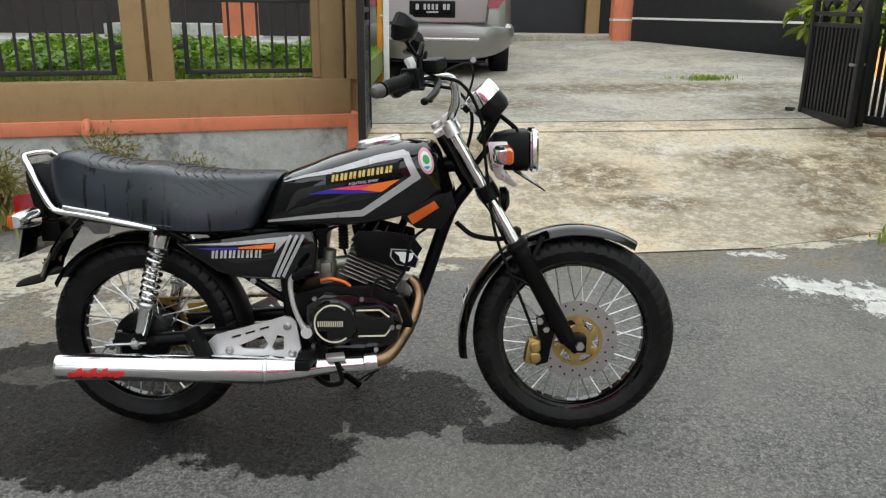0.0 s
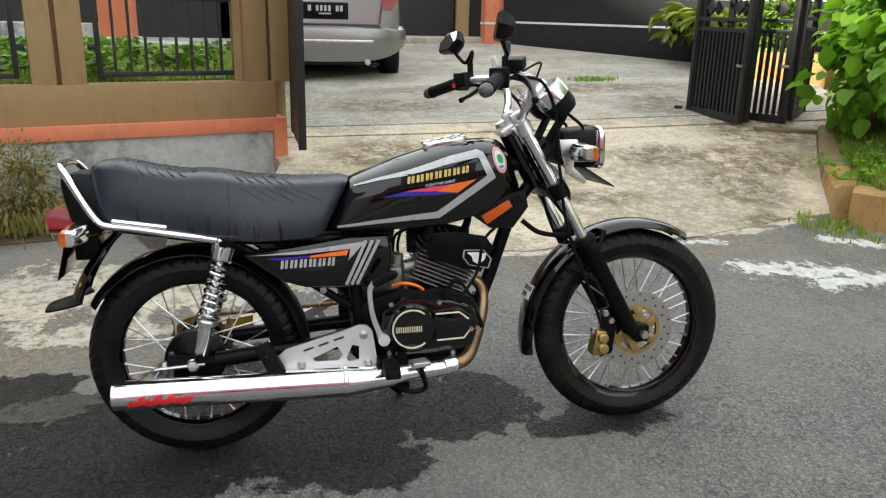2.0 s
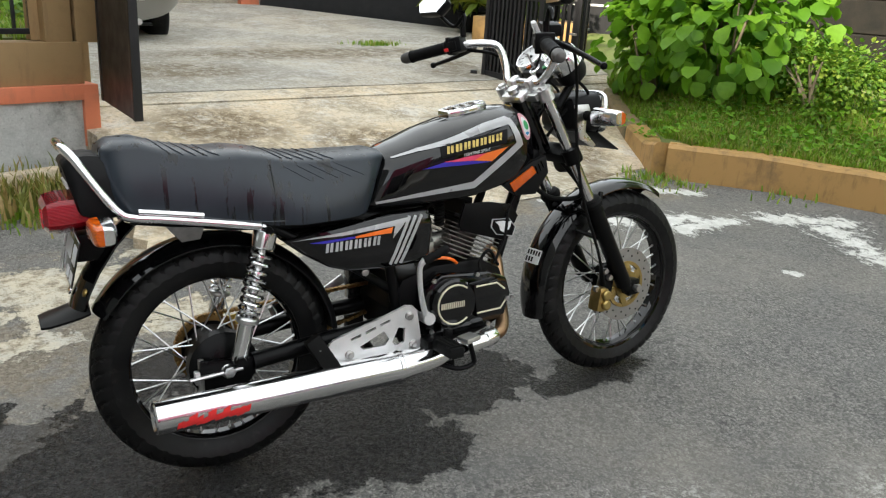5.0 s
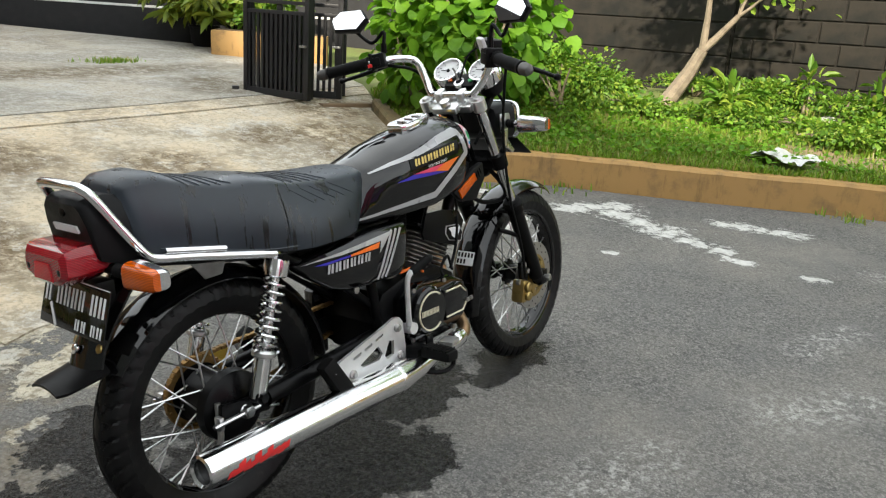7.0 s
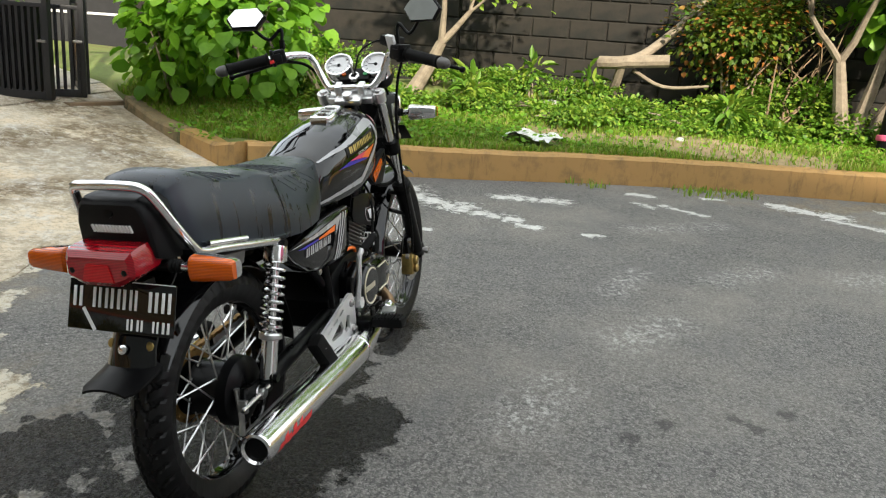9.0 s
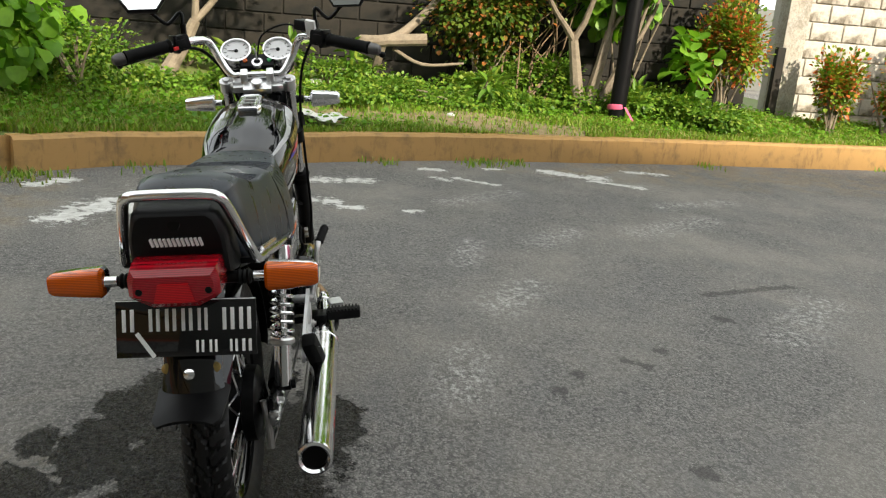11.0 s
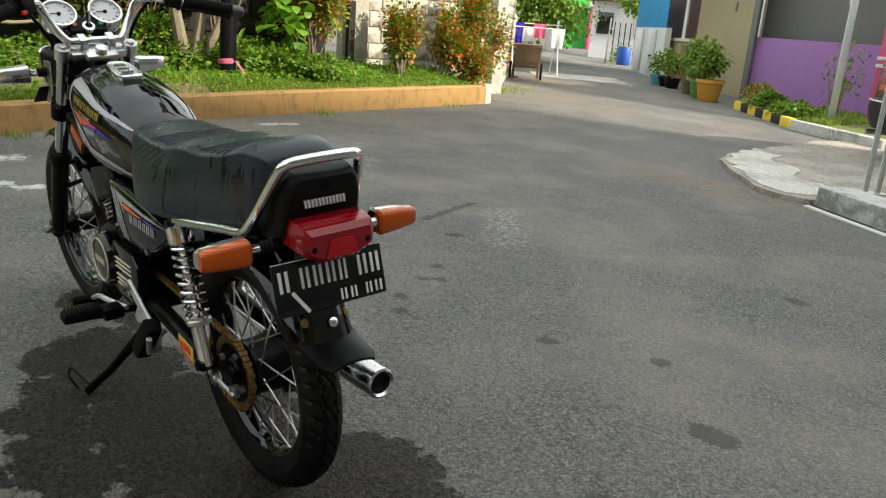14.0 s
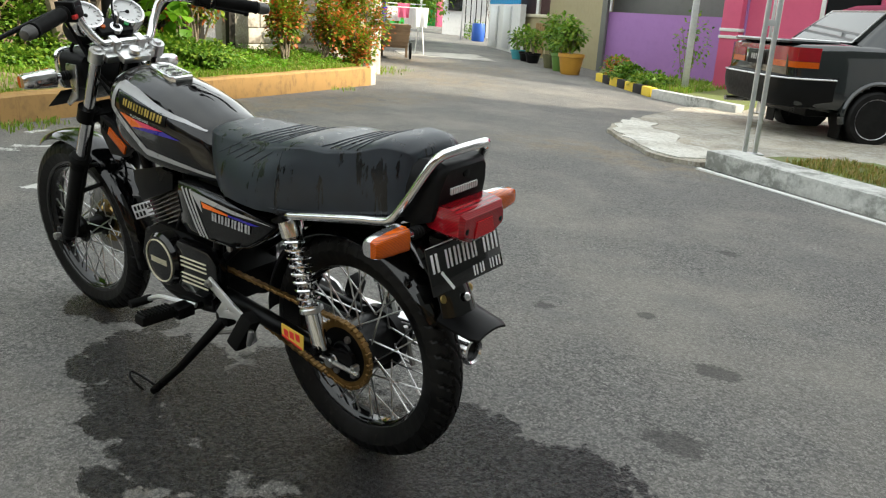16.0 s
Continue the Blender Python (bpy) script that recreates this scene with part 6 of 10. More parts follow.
part("cream_line", tube(bm_new(), [C1 + Vector((0.052 * math.cos(a), -0.1635, 0.052 * math.sin(a))) for a in np.linspace(a0, a1, 40)], 0.0026, 6), DECAL_CREAM, rcase, "cream outline")
for pts in ([(0.652, 0.421), (0.716, 0.4225), (0.741, 0.402)], [(0.655, 0.348), (0.728, 0.350), (0.745, 0.372)]):
    part("cream_line", tube(bm_new(), [(x, -0.1605, z) for x, z in pts], 0.0026, 6), DECAL_CREAM, rcase, "cream outline")
for i in range(12):
    bm = box(bm_new(), (0.546 + i * 0.0060, -0.1645, 0.384), (0.0032, 0.002, 0.0155))
    part("badge", bm, DECAL_CREAM, rcase, "cream maker's badge, a row of plain blocks")
for x, z, y in ((0.526, 0.315, 0.143), (0.70, 0.305, 0.143), (0.765, 0.375, 0.160), (0.665, 0.448, 0.143), (0.535, 0.45, 0.143), (0.748, 0.374, 0.161)):
    part("cover_bolt", bolt(bm_new(), (x, -y, z), (0, -1, 0), 0.007, 0.005), STEEL, rcase)
# left covers
C2 = Vector((0.632, 0, 0.395))
bm = lathe(bm_new(), [(0.074, 0), (0.074, 0.04), (0.066, 0.05), (0.02, 0.053), (0.001, 0.053)], C2 + Vector((0, 0.09, 0)), (0, 1, 0), 48)
lcase = part("left_engine_cover", bm, BLACK_PAINT, engine, "round black flywheel cover with a pale ring")
bm = tube(bm_new(), [C2 + Vector((0.058 * math.cos(a), 0.1425, 0.058 * math.sin(a))) for a in np.linspace(0, 2 * math.pi, 48, endpoint=False)], 0.0024, 6, closed=True)
part("cream_ring", bm, DECAL_CREAM, lcase)
for i in range(12):
    bm = box(bm_new(), (0.665 - i * 0.0060, 0.1435, 0.395), (0.0032, 0.002, 0.0155))
    part("badge", bm, DECAL_CREAM, lcase, "dull maker's badge, a row of plain blocks")
bm = slab(bm_new(), [(0.40, 0.36), (0.43, 0.33), (0.55, 0.325), (0.585, 0.345), (0.585, 0.44), (0.56, 0.468), (0.43, 0.465), (0.40, 0.44)], 0.09, 0.128, 0.008)
scase = part("sprocket_cover", bm, BLACK_PAINT, engine, "black sprocket cover with gold lines")
bm = bm_new()
for z in (0.43, 0.418, 0.406, 0.385, 0.373, 0.361):
    rod(bm, (0.44, 0.129, z), (0.55, 0.129, z - 0.004), 0.0022, n=6)
part("gold_lines", bm, DECAL_CREAM, scase)
# cylinder, tilted forward
CYL = pose(0.665, 0, 0.455, 0, 24, 0)
bm = rod(bm_new(), CYL @ Vector((0, 0, -0.03)), CYL @ Vector((0, 0, 0.15)), 0.048, n=28)
cyl = part("cylinder", bm, ALU_DARK, engine, "grey finned cylinder")
fin = box(bm_new(), (0, 0, 0), (0.175, 0.165, 0.0032), bev=0.0012, seg=1)
first = part("fin", fin, FIN_GREY, cyl, m=CYL @ pose(0, 0, 0.02))
for i in range(1, 8):
    again(first, "fin", cyl, CYL @ pose(0, 0, 0.02 + i * 0.0115) @ Matrix.Diagonal((0.9 + 0.012 * i, 0.95, 1, 1)))
bm = bm_new()
for i in range(6):
    box(bm, CYL @ Vector((-0.075 + 0.03 * i, 0, 0.138)), (0.0035, 0.17, 0.052), pose(0, 0, 0, 0, 24, 0), 0.001, 1)
box(bm, CYL @ Vector((0, 0, 0.122)), (0.18, 0.17, 0.008), pose(0, 0, 0, 0, 24, 0), 0.002)
head = part("cylinder_head", bm, BLACK_SATIN, engine, "black finned cylinder head")
bm = slab(bm_new(), [(0.641, 0.578), (0.659, 0.628), (0.735, 0.626), (0.805, 0.612), (0.829, 0.578), (0.790, 0.512), (0.648, 0.557)], -0.093, -0.086, 0.002)
shroud = part("head_cover", bm, BLACK_SATIN, head, "black plate with a white hexagon sticker")
hx = [(0.739, 0.557), (0.756, 0.534), (0.812, 0.522), (0.821, 0.548), (0.799, 0.575), (0.743, 0.578)]
part("hexagon", slab(bm_new(), hx, -0.0945, -0.0935), DECAL_SILVER, shroud)
part("hexagon_field", slab(bm_new(), [(0.779 + (x - 0.779) * 0.9, 0.553 + (z - 0.553) * 0.9) for x, z in hx], -0.0955, -0.0945), BLACK_SATIN, shroud)
part("hexagon_figure", slab(bm_new(), [(0.752, 0.570), (0.765, 0.558), (0.768, 0.545), (0.782, 0.536), (0.797, 0.545), (0.802, 0.552), (0.806, 0.566), (0.792, 0.566), (0.778, 0.570)], -0.0965, -0.0955), WHITE_PAINT, shroud)
bm = slab(bm_new(), [(0.604, 0.628), (0.66, 0.638), (0.795, 0.602), (0.795, 0.57), (0.768, 0.520), (0.612, 0.584)], 0.086, 0.092, 0.002)
part("head_cover", bm, BLACK_SATIN, head)
part("spark_plug", tube(bm_new(), [(0.755, 0, 0.60), (0.775, 0, 0.655), (0.74, 0.01, 0.67), (0.68, 0.02, 0.66)], [0.012, 0.01, 0.005, 0.004], 10, k=4), RUBBER, engine)
bm = lathe(bm_new(), [(0.018, 0), (0.026, 0.004), (0.026, 0.055), (0.02, 0.06), (0.02, 0.085), (0.008, 0.09)], (0.555, -0.045, 0.482), (0.1, 0, 1), 20)
rod(bm, (0.50, -0.045, 0.52), (0.64, -0.03, 0.53), 0.02, n=16)
lathe(bm, [(0.022, 0), (0.022, 0.03), (0.012, 0.04)], (0.555, -0.045, 0.485), (0, 0, -1), 16)
box(bm, (0.557, -0.07, 0.52), (0.03, 0.02, 0.03), bev=0.004)
part("carburettor", bm, ZINC, engine, "grimy cast carburettor")
bm = bm_new()
for i in range(9):
    lathe(bm, [(0.012, 0), (0.016, 0.004), (0.012, 0.008)], (0.605, -0.05, 0.57 + i * 0.0085), (0, 0, 1), 14)
part("hose_boot", bm, RUBBER, engine, "ribbed rubber hose")
part("orange_hose", tube(bm_new(), [(0.545, -0.09, 0.488), (0.575, -0.105, 0.497), (0.61, -0.105, 0.488), (0.628, -0.10, 0.474)], 0.0045, 8, k=4), DECAL_ORANGE, engine, "orange fuel hose")
for pts in ([(0.60, -0.06, 0.64), (0.56, -0.06, 0.62), (0.553, -0.05, 0.575)], [(0.76, -0.1, 0.45), (0.72, -0.115, 0.50), (0.69, -0.115, 0.47), (0.69, -0.13, 0.44)], [(0.60, 0.06, 0.64), (0.58, 0.08, 0.56), (0.60, 0.1, 0.48)], [(0.86, -0.04, 0.64), (0.80, -0.09, 0.60), (0.78, -0.1, 0.52), (0.74, -0.11, 0.46)]):
    part("cable", tube(bm_new(), pts, 0.0042, 8, k=5), RUBBER, engine)

# exhaust
bm = tube(bm_new(), [(0.785, -0.01, 0.475), (0.806, -0.015, 0.450), (0.808, -0.03, 0.405), (0.783, -0.078, 0.345), (0.738, -0.155, 0.294), (0.69, -0.172, 0.277)], [0.016, 0.0165, 0.017, 0.0175, 0.018, 0.018], 18, k=6)
pipe = part("exhaust_pipe", bm, PIPE_BROWN, bike, "heat-browned exhaust pipe")
bm = lathe(bm_new(), [(0.022, -0.004), (0.024, 0), (0.024, 0.03), (0.021, 0.034)], (0.702, -0.168, 0.281), (-1, -0.1, -0.14), 24)
part("exhaust_collar", bm, CHROME, pipe)
M0, M1 = Vector((0.685, -0.173, 0.276)), Vector((-0.166, -0.192, 0.272))
bm = tube(bm_new(), [M0, (0.56, -0.178, 0.268), (0.50, -0.18, 0.262), (0.42, -0.183, 0.260), (0.40, -0.184, 0.260), M1], [0.020, 0.024, 0.030, 0.0385, 0.0395, 0.0365], 32, caps=False)
lathe(bm, [(0.0365, 0), (0.036, 0.006), (0.031, 0.009), (0.026, 0.004), (0.024, -0.05), (0.001, -0.055)], M1, M1 - Vector((0.40, -0.184, 0.260)), 32, caps=False)
muffler = part("muffler", bm, CHROME, bike, "long chrome muffler with red lettering", sharp=30)
part("muffler_bore", lathe(bm_new(), [(0.0252, -0.010), (0.0252, -0.007), (0.0005, -0.007)], M1, M1 - Vector((0.40, -0.184, 0.260)), 28), BLACK_SATIN, muffler, "dark disc just inside the muffler's mouth")
part("muffler_band", lathe(bm_new(), [(0.0395, -0.006), (0.041, -0.004), (0.041, 0.004), (0.0395, 0.006)], (0.405, -0.184, 0.260), (1, 0.03, 0), 32), CHROME, muffler)
bpy.context.view_layer.update()
rnd = random.Random(4)
x = -0.135
for i in range(11):
    w, h = rnd.uniform(0.011, 0.018), rnd.uniform(0.018, 0.030)
    z = 0.250 + rnd.uniform(-0.003, 0.004)
    on_side(muffler, "red_script", [(x, z), (x + w, z + 0.003), (x + w + 0.004, z + h), (x + 0.003, z + h * 0.8)], DECAL_RED, -1, lift=0.0006, cut=0.008, label="red sticker lettering, as plain strokes" if i == 0 else "")
    x += w * 0.95
bm = slab(bm_new(), [(0.545, 0.225), (0.575, 0.225), (0.57, 0.325), (0.545, 0.33)], -0.178, -0.172, 0.001)
tube(bm, [(0.52, -0.16, 0.24), (0.57, -0.20, 0.225), (0.612, -0.21, 0.235), (0.606, -0.21, 0.275), (0.598, -0.21, 0.300)], 0.007, 8, k=4)
part("brake_pedal", bm, BLACK_SATIN, bike, "black foot brake lever")
part("brake_pedal_pad", box(bm_new(), (0.598, -0.21, 0.306), (0.05, 0.04, 0.014), pose(0, 0, 0, 0, 0, 15), 0.004), ALU, bike, "bare metal pedal pad")

# footrest plates, pegs, kick lever
for s in (-1, 1):
    y0, y1 = 0.142 * s, 0.150 * s
    bm = bm_new()
    if s < 0:
        pierced(bm, [(0.216, 0.306), (0.235, 0.331), (0.255, 0.348), (0.330, 0.368), (0.409, 0.389), (0.450, 0.402), (0.470, 0.398), (0.482, 0.384), (0.492, 0.307), (0.488, 0.284), (0.474, 0.276), (0.360, 0.283), (0.243, 0.290), (0.222, 0.295)],
                [[(0.322, 0.318), (0.388, 0.346), (0.402, 0.322), (0.390, 0.308), (0.330, 0.309)], [(0.410, 0.312), (0.428, 0.348), (0.446, 0.343), (0.444, 0.306), (0.418, 0.303)],
                 [(0.298, 0.343), (0.326, 0.351), (0.327, 0.345), (0.300, 0.337)], [(0.338, 0.354), (0.366, 0.362), (0.367, 0.356), (0.340, 0.348)], [(0.378, 0.366), (0.406, 0.374), (0.407, 0.368), (0.380, 0.360)]], y0, y1)
    else:
        bars = (([(0.408, 0.405), (0.33, 0.362), (0.25, 0.325)], 0.026), ([(0.375, 0.325), (0.31, 0.340), (0.25, 0.322)], 0.022), ([(0.34, 0.366), (0.375, 0.322)], 0.020), ([(0.25, 0.338), (0.254, 0.300)], 0.034))
        for pts, w in bars:
            slab(bm, ribbon(pts, w), y0, y1, 0.002)
    fr = part("footrest_plate", bm, ALU_BRIGHT, bike, "slotted aluminium footrest plate")
    for x, z in (((0.458, 0.374), (0.468, 0.297), (0.293, 0.304)) if s < 0 else ((0.400, 0.400), (0.262, 0.318))):
        part("plate_bolt", lathe(bm_new(), [(0.011, 0), (0.011, 0.006), (0.006, 0.008), (0.006, 0.012)], (x, 0.150 * s, z), (0, s, 0), 14), STEEL, fr)
    bm = bm_new()
    box(bm, (0.515, 0.165 * s, 0.295), (0.05, 0.05, 0.03), bev=0.005)
    rod(bm, (0.52, 0.10 * s, 0.285), (0.52, 0.20 * s, 0.297), 0.010, n=12)
    peg = part("footpeg", bm, BLACK_SATIN, bike, "black footpeg with a ribbed rubber")
    bm = box(bm_new(), (0.522, 0.235 * s, 0.302), (0.040, 0.095, 0.026), pose(0, 0, 0, 3 * s, 0, 0), 0.006)
    part("peg_rubber", bm, RUBBER, peg, "ribbed rubber")
    rib = part("rubber_rib", box(bm_new(), (0, 0, 0), (0.038, 0.0045, 0.006), pose(0, 0, 0, 3 * s, 0, 0)), RUBBER, peg, m=pose(0.522, 0.195 * s, 0.3145))
    for i in range(1, 9):
        again(rib, "rubber_rib", peg, pose(0.522, (0.195 + i * 0.0095) * s, 0.3145 + 0.0005 * i))
    bm = box(bm_new(), (0.245 if s > 0 else 0.216, 0.172 * s, 0.328), (0.040, 0.036, 0.098), pose(0, 0, 0, 0, -28, 0) @ pose(0, 0, 0, 12 * s, 0, 0), 0.008)
    pp = part("passenger_peg", bm, RUBBER, bike, "folded passenger peg")
    part("peg_hinge", tube(bm_new(), [(0.235, 0.148 * s, 0.30), (0.22, 0.178 * s, 0.305), (0.205, 0.18 * s, 0.345)], 0.007, 8), ALU, pp)
bm = bm_new()
tube(bm, [(0.510, -0.150, 0.360), (0.498, -0.158, 0.385), (0.482, -0.17, 0.44), (0.478, -0.175, 0.50), (0.490, -0.18, 0.522)], [0.011, 0.0075, 0.007, 0.007, 0.0085], 12, k=5)
rod(bm, (0.512, -0.10, 0.355), (0.512, -0.163, 0.358), 0.016, n=14)
kick = part("kick_starter", bm, ALU_BRIGHT, bike, "bright kick starter lever")
bm = lathe(bm_new(), [(0.008, 0)] + [(0.0105 + 0.0016 * (i % 2), 0.003 + i * 0.005) for i in range(13)] + [(0.006, 0.07)], (0.488, -0.18, 0.518), (0.85, -0.25, 0.45), 12)
part("kick_rubber", bm, RUBBER, kick)
# gear lever
bm = tube(bm_new(), [(0.50, 0.13, 0.30), (0.57, 0.155, 0.304), (0.625, 0.16, 0.297), (0.675, 0.165, 0.275)], 0.007, 8, k=3)
gear = part("gear_lever", bm, ALU_BRIGHT, bike)
part("gear_rubber", rod(bm_new(), (0.675, 0.155, 0.275), (0.682, 0.215, 0.275), 0.012, n=12), RUBBER, gear)

# side stand
bm = bm_new()
tube(bm, [(0.415, 0.09, 0.285), (0.43, 0.12, 0.255), (0.52, 0.185, 0.13), (0.590, 0.232, 0.050)], [0.016, 0.014, 0.0115, 0.011], 12)
box(bm, (0.415, 0.10, 0.29), (0.05, 0.03, 0.05), bev=0.006)
stand = part("side_stand", bm, BLACK_SATIN, bike, "black side stand on the asphalt")
part("stand_foot", box(bm_new(), (0.600, 0.240, 0.037), (0.055, 0.045, 0.010), pose(0, 0, 0, 5.2, 0, 30), 0.003), BLACK_SATIN, stand)
part("stand_loop", tube(bm_new(), [(0.585, 0.224, 0.065), (0.62, 0.238, 0.085), (0.655, 0.250, 0.095), (0.64, 0.263, 0.085), (0.605, 0.250, 0.055)], 0.0035, 8, k=4), BLACK_SATIN, stand)
part("stand_spring", tube(bm_new(), [(0.44, 0.118, 0.235), (0.37, 0.11, 0.26), (0.33, 0.10, 0.29)], 0.006, 8), STEEL, stand)
# caliper
bm = bm_new()
box(bm, (1.128, -0.088, 0.285), (0.036, 0.045, 0.075), pose(0, 0, 0, 0, 12, 0), 0.01)
for z in (0.270, 0.300):
    lathe(bm, [(0.016, 0), (0.016, 0.014), (0.012, 0.018), (0.001, 0.019)], (1.135, -0.105, z), (0, -1, 0), 18)
cal = part("brake_caliper", bm, GOLD, bike, "gold two-piston brake caliper", m=STEER)
bm = slab(bm_new(), [(1.140, 0.375), (1.165, 0.385), (1.20, 0.36), (1.185, 0.30), (1.175, 0.245), (1.14, 0.235), (1.15, 0.30)], -0.085, -0.072, 0.003)
part("caliper_bracket", bm, BLACK_SATIN, cal)
for x, z in ((1.150, 0.368), (1.168, 0.345), (1.115, 0.318), (1.118, 0.252)):
    part("caliper_bolt", bolt(bm_new(), (x, -0.086, z), (0, -1, 0), 0.010, 0.012), STEEL, cal)
# stickers
bm = slab(bm_new(), [(0.080, 0.317), (0.153, 0.333), (0.152, 0.366), (0.076, 0.357)], 0.1305, 0.1325)
stick = part("chain_guard_sticker", bm, DECAL_YELLOW, bike, "yellow and red sticker on the swingarm")
for i in range(3):
    x = 0.142 - i * 0.020
    part("sticker_mark", slab(bm_new(), [(x, 0.338), (x - 0.014, 0.336), (x - 0.012, 0.354), (x + 0.002, 0.356)], 0.1325, 0.1335), DECAL_RED, stick)
part("sticker_edge", slab(bm_new(), [(0.083, 0.3185), (0.151, 0.3335), (0.151, 0.338), (0.082, 0.323)], 0.1325, 0.1335), DECAL_RED, stick)
# sticker on the back of the front mudguard
STK = pose(0.9465, 0, 0.4265, 0, 23.5, 0)
lab = part("mudguard_sticker", box(bm_new(), (0, 0, 0), (0.002, 0.062, 0.044), bev=0.0005), WHITE_PAINT, bike, "white sticker with two rows of dark strokes", m=STEER @ STK)
for z, k in ((0.012, 5), (-0.012, 3)):
    for i in range(k):
        part("sticker_stroke", box(bm_new(), (-0.0014, 0.024 - i * 0.012, z * 0.85), (0.001, 0.007, 0.014), bev=0.0003, seg=1), BLACK_SATIN, lab)


# ---- the yard behind the gate ----
def wall_run(name, p0, p1, z0, z1, mat, label, thick=0.15, category="wall"):
    """A straight wall from p0 to p1, its face on the right-hand side of that way."""
    a, b = Vector((*p0, 0)), Vector((*p1, 0))
    d = b - a
    bm = box(bm_new(), (d.length / 2, thick / 2, (z0 + z1) / 2), (d.length, thick, z1 - z0))
    return tagged(part(name, bm, mat, m=pose(a.x, a.y, 0, 0, 0, math.degrees(math.atan2(d.y, d.x)))), label, category, kind="structure")


bw = wall_run("wall_black", (2.62, 11.55), (6.4, 7.35), 0.3, 2.3, BLACK_WALL, "black painted boundary wall with white bands")
for z in (1.045, 1.40):
    ln = math.hypot(3.78, 4.2)
    part("white_band", box(bm_new(), (ln / 2, 0.02, z), (ln, 0.05, 0.028), bev=0.003), WHITE_WALL, bw, "white painted band")
gar = wall_run("wall_garage", (-3.2, 12.55), (2.62, 12.55), 0.3, 3.2, BLACK_WALL, "dark garage wall behind the yard", 0.2)
part("garage_door", box(bm_new(), (3.6, -0.02, 1.75), (3.4, 0.06, 2.1), bev=0.01), plain("garage_door_paint", (0.02, 0.022, 0.028, 1), 0.4), gar, "dark panelled garage door")
part("door_frame", box(bm_new(), (5.42, -0.06, 1.75), (0.2, 0.14, 2.2), bev=0.01), BROWN_WALL, gar)
part("threshold", box(bm_new(), (3.6, -0.4, 0.72), (5.4, 0.8, 0.16), bev=0.02), CONCRETE_PALE, gar)
p1 = thing("pillar", "salmon painted pillar with a white band at the yard's end", "pillar", pose(2.50, 11.75, 0.70))
part("shaft", box(bm_new(), (0, 0, 1.2), (0.26, 0.26, 2.4), bev=0.01), SALMON, p1)
part("band", box(bm_new(), (0, 0, 0.32), (0.275, 0.275, 0.03)), WHITE_WALL, p1)

# the house on the yard's side: lawn, terrace, pillar, dark front
strip("yard_lawn", [(-6.3, 3.95), (-0.62, 5.62), (-0.62, 8.2), (-6.3, 8.2)], lambda x, y: 0.735 + 0.012 * (y - 5.2), LAWN, 0.2, "unmown grass inside the yard wall", "lawn", 0.5)
# the front's deep shade is put into its wall colour
hw = wall_run("wall_house", (-7, 9.6), (-1.05, 9.6), 0.4, 3.4, painted_wall("shaded_house_front", (0.03, 0.026, 0.026, 1)), "house front behind a terrace, coloured near-black for its shade", 0.2)
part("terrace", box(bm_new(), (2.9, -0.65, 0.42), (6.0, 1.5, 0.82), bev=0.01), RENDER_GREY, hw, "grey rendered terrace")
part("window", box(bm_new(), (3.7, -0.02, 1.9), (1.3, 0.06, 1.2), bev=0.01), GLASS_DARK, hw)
for x in (1.0, 4.88):
    part("terrace_step", box(bm_new(), (x - 0.7, -1.05, 0.93), (1.3, 0.5, 0.12), bev=0.01), RENDER_GREY, hw)
for x in (-2.08, -5.9):
    p1 = thing("pillar", "salmon painted terrace pillar", "pillar", pose(x, 8.35, 0.80), "terrace pillars")
    part("shaft", box(bm_new(), (0, 0, 1.3), (0.30, 0.30, 2.6), bev=0.01), SALMON, p1)
    part("foot", box(bm_new(), (0, 0, 0.03), (0.36, 0.36, 0.1), bev=0.01), WHITE_WALL, p1)
wall_run("wall_yard_side", (-1.05, 9.6), (-1.05, 12.6), 0.4, 3.2, BROWN_WALL, "plain brown side wall of the house", 0.2)
wall_run("wall_yard_left", (-6.4, 3.9), (-6.4, 9.6), 0.2, 2.2, BROWN_WALL, "plain brown end wall of the yard", 0.15)


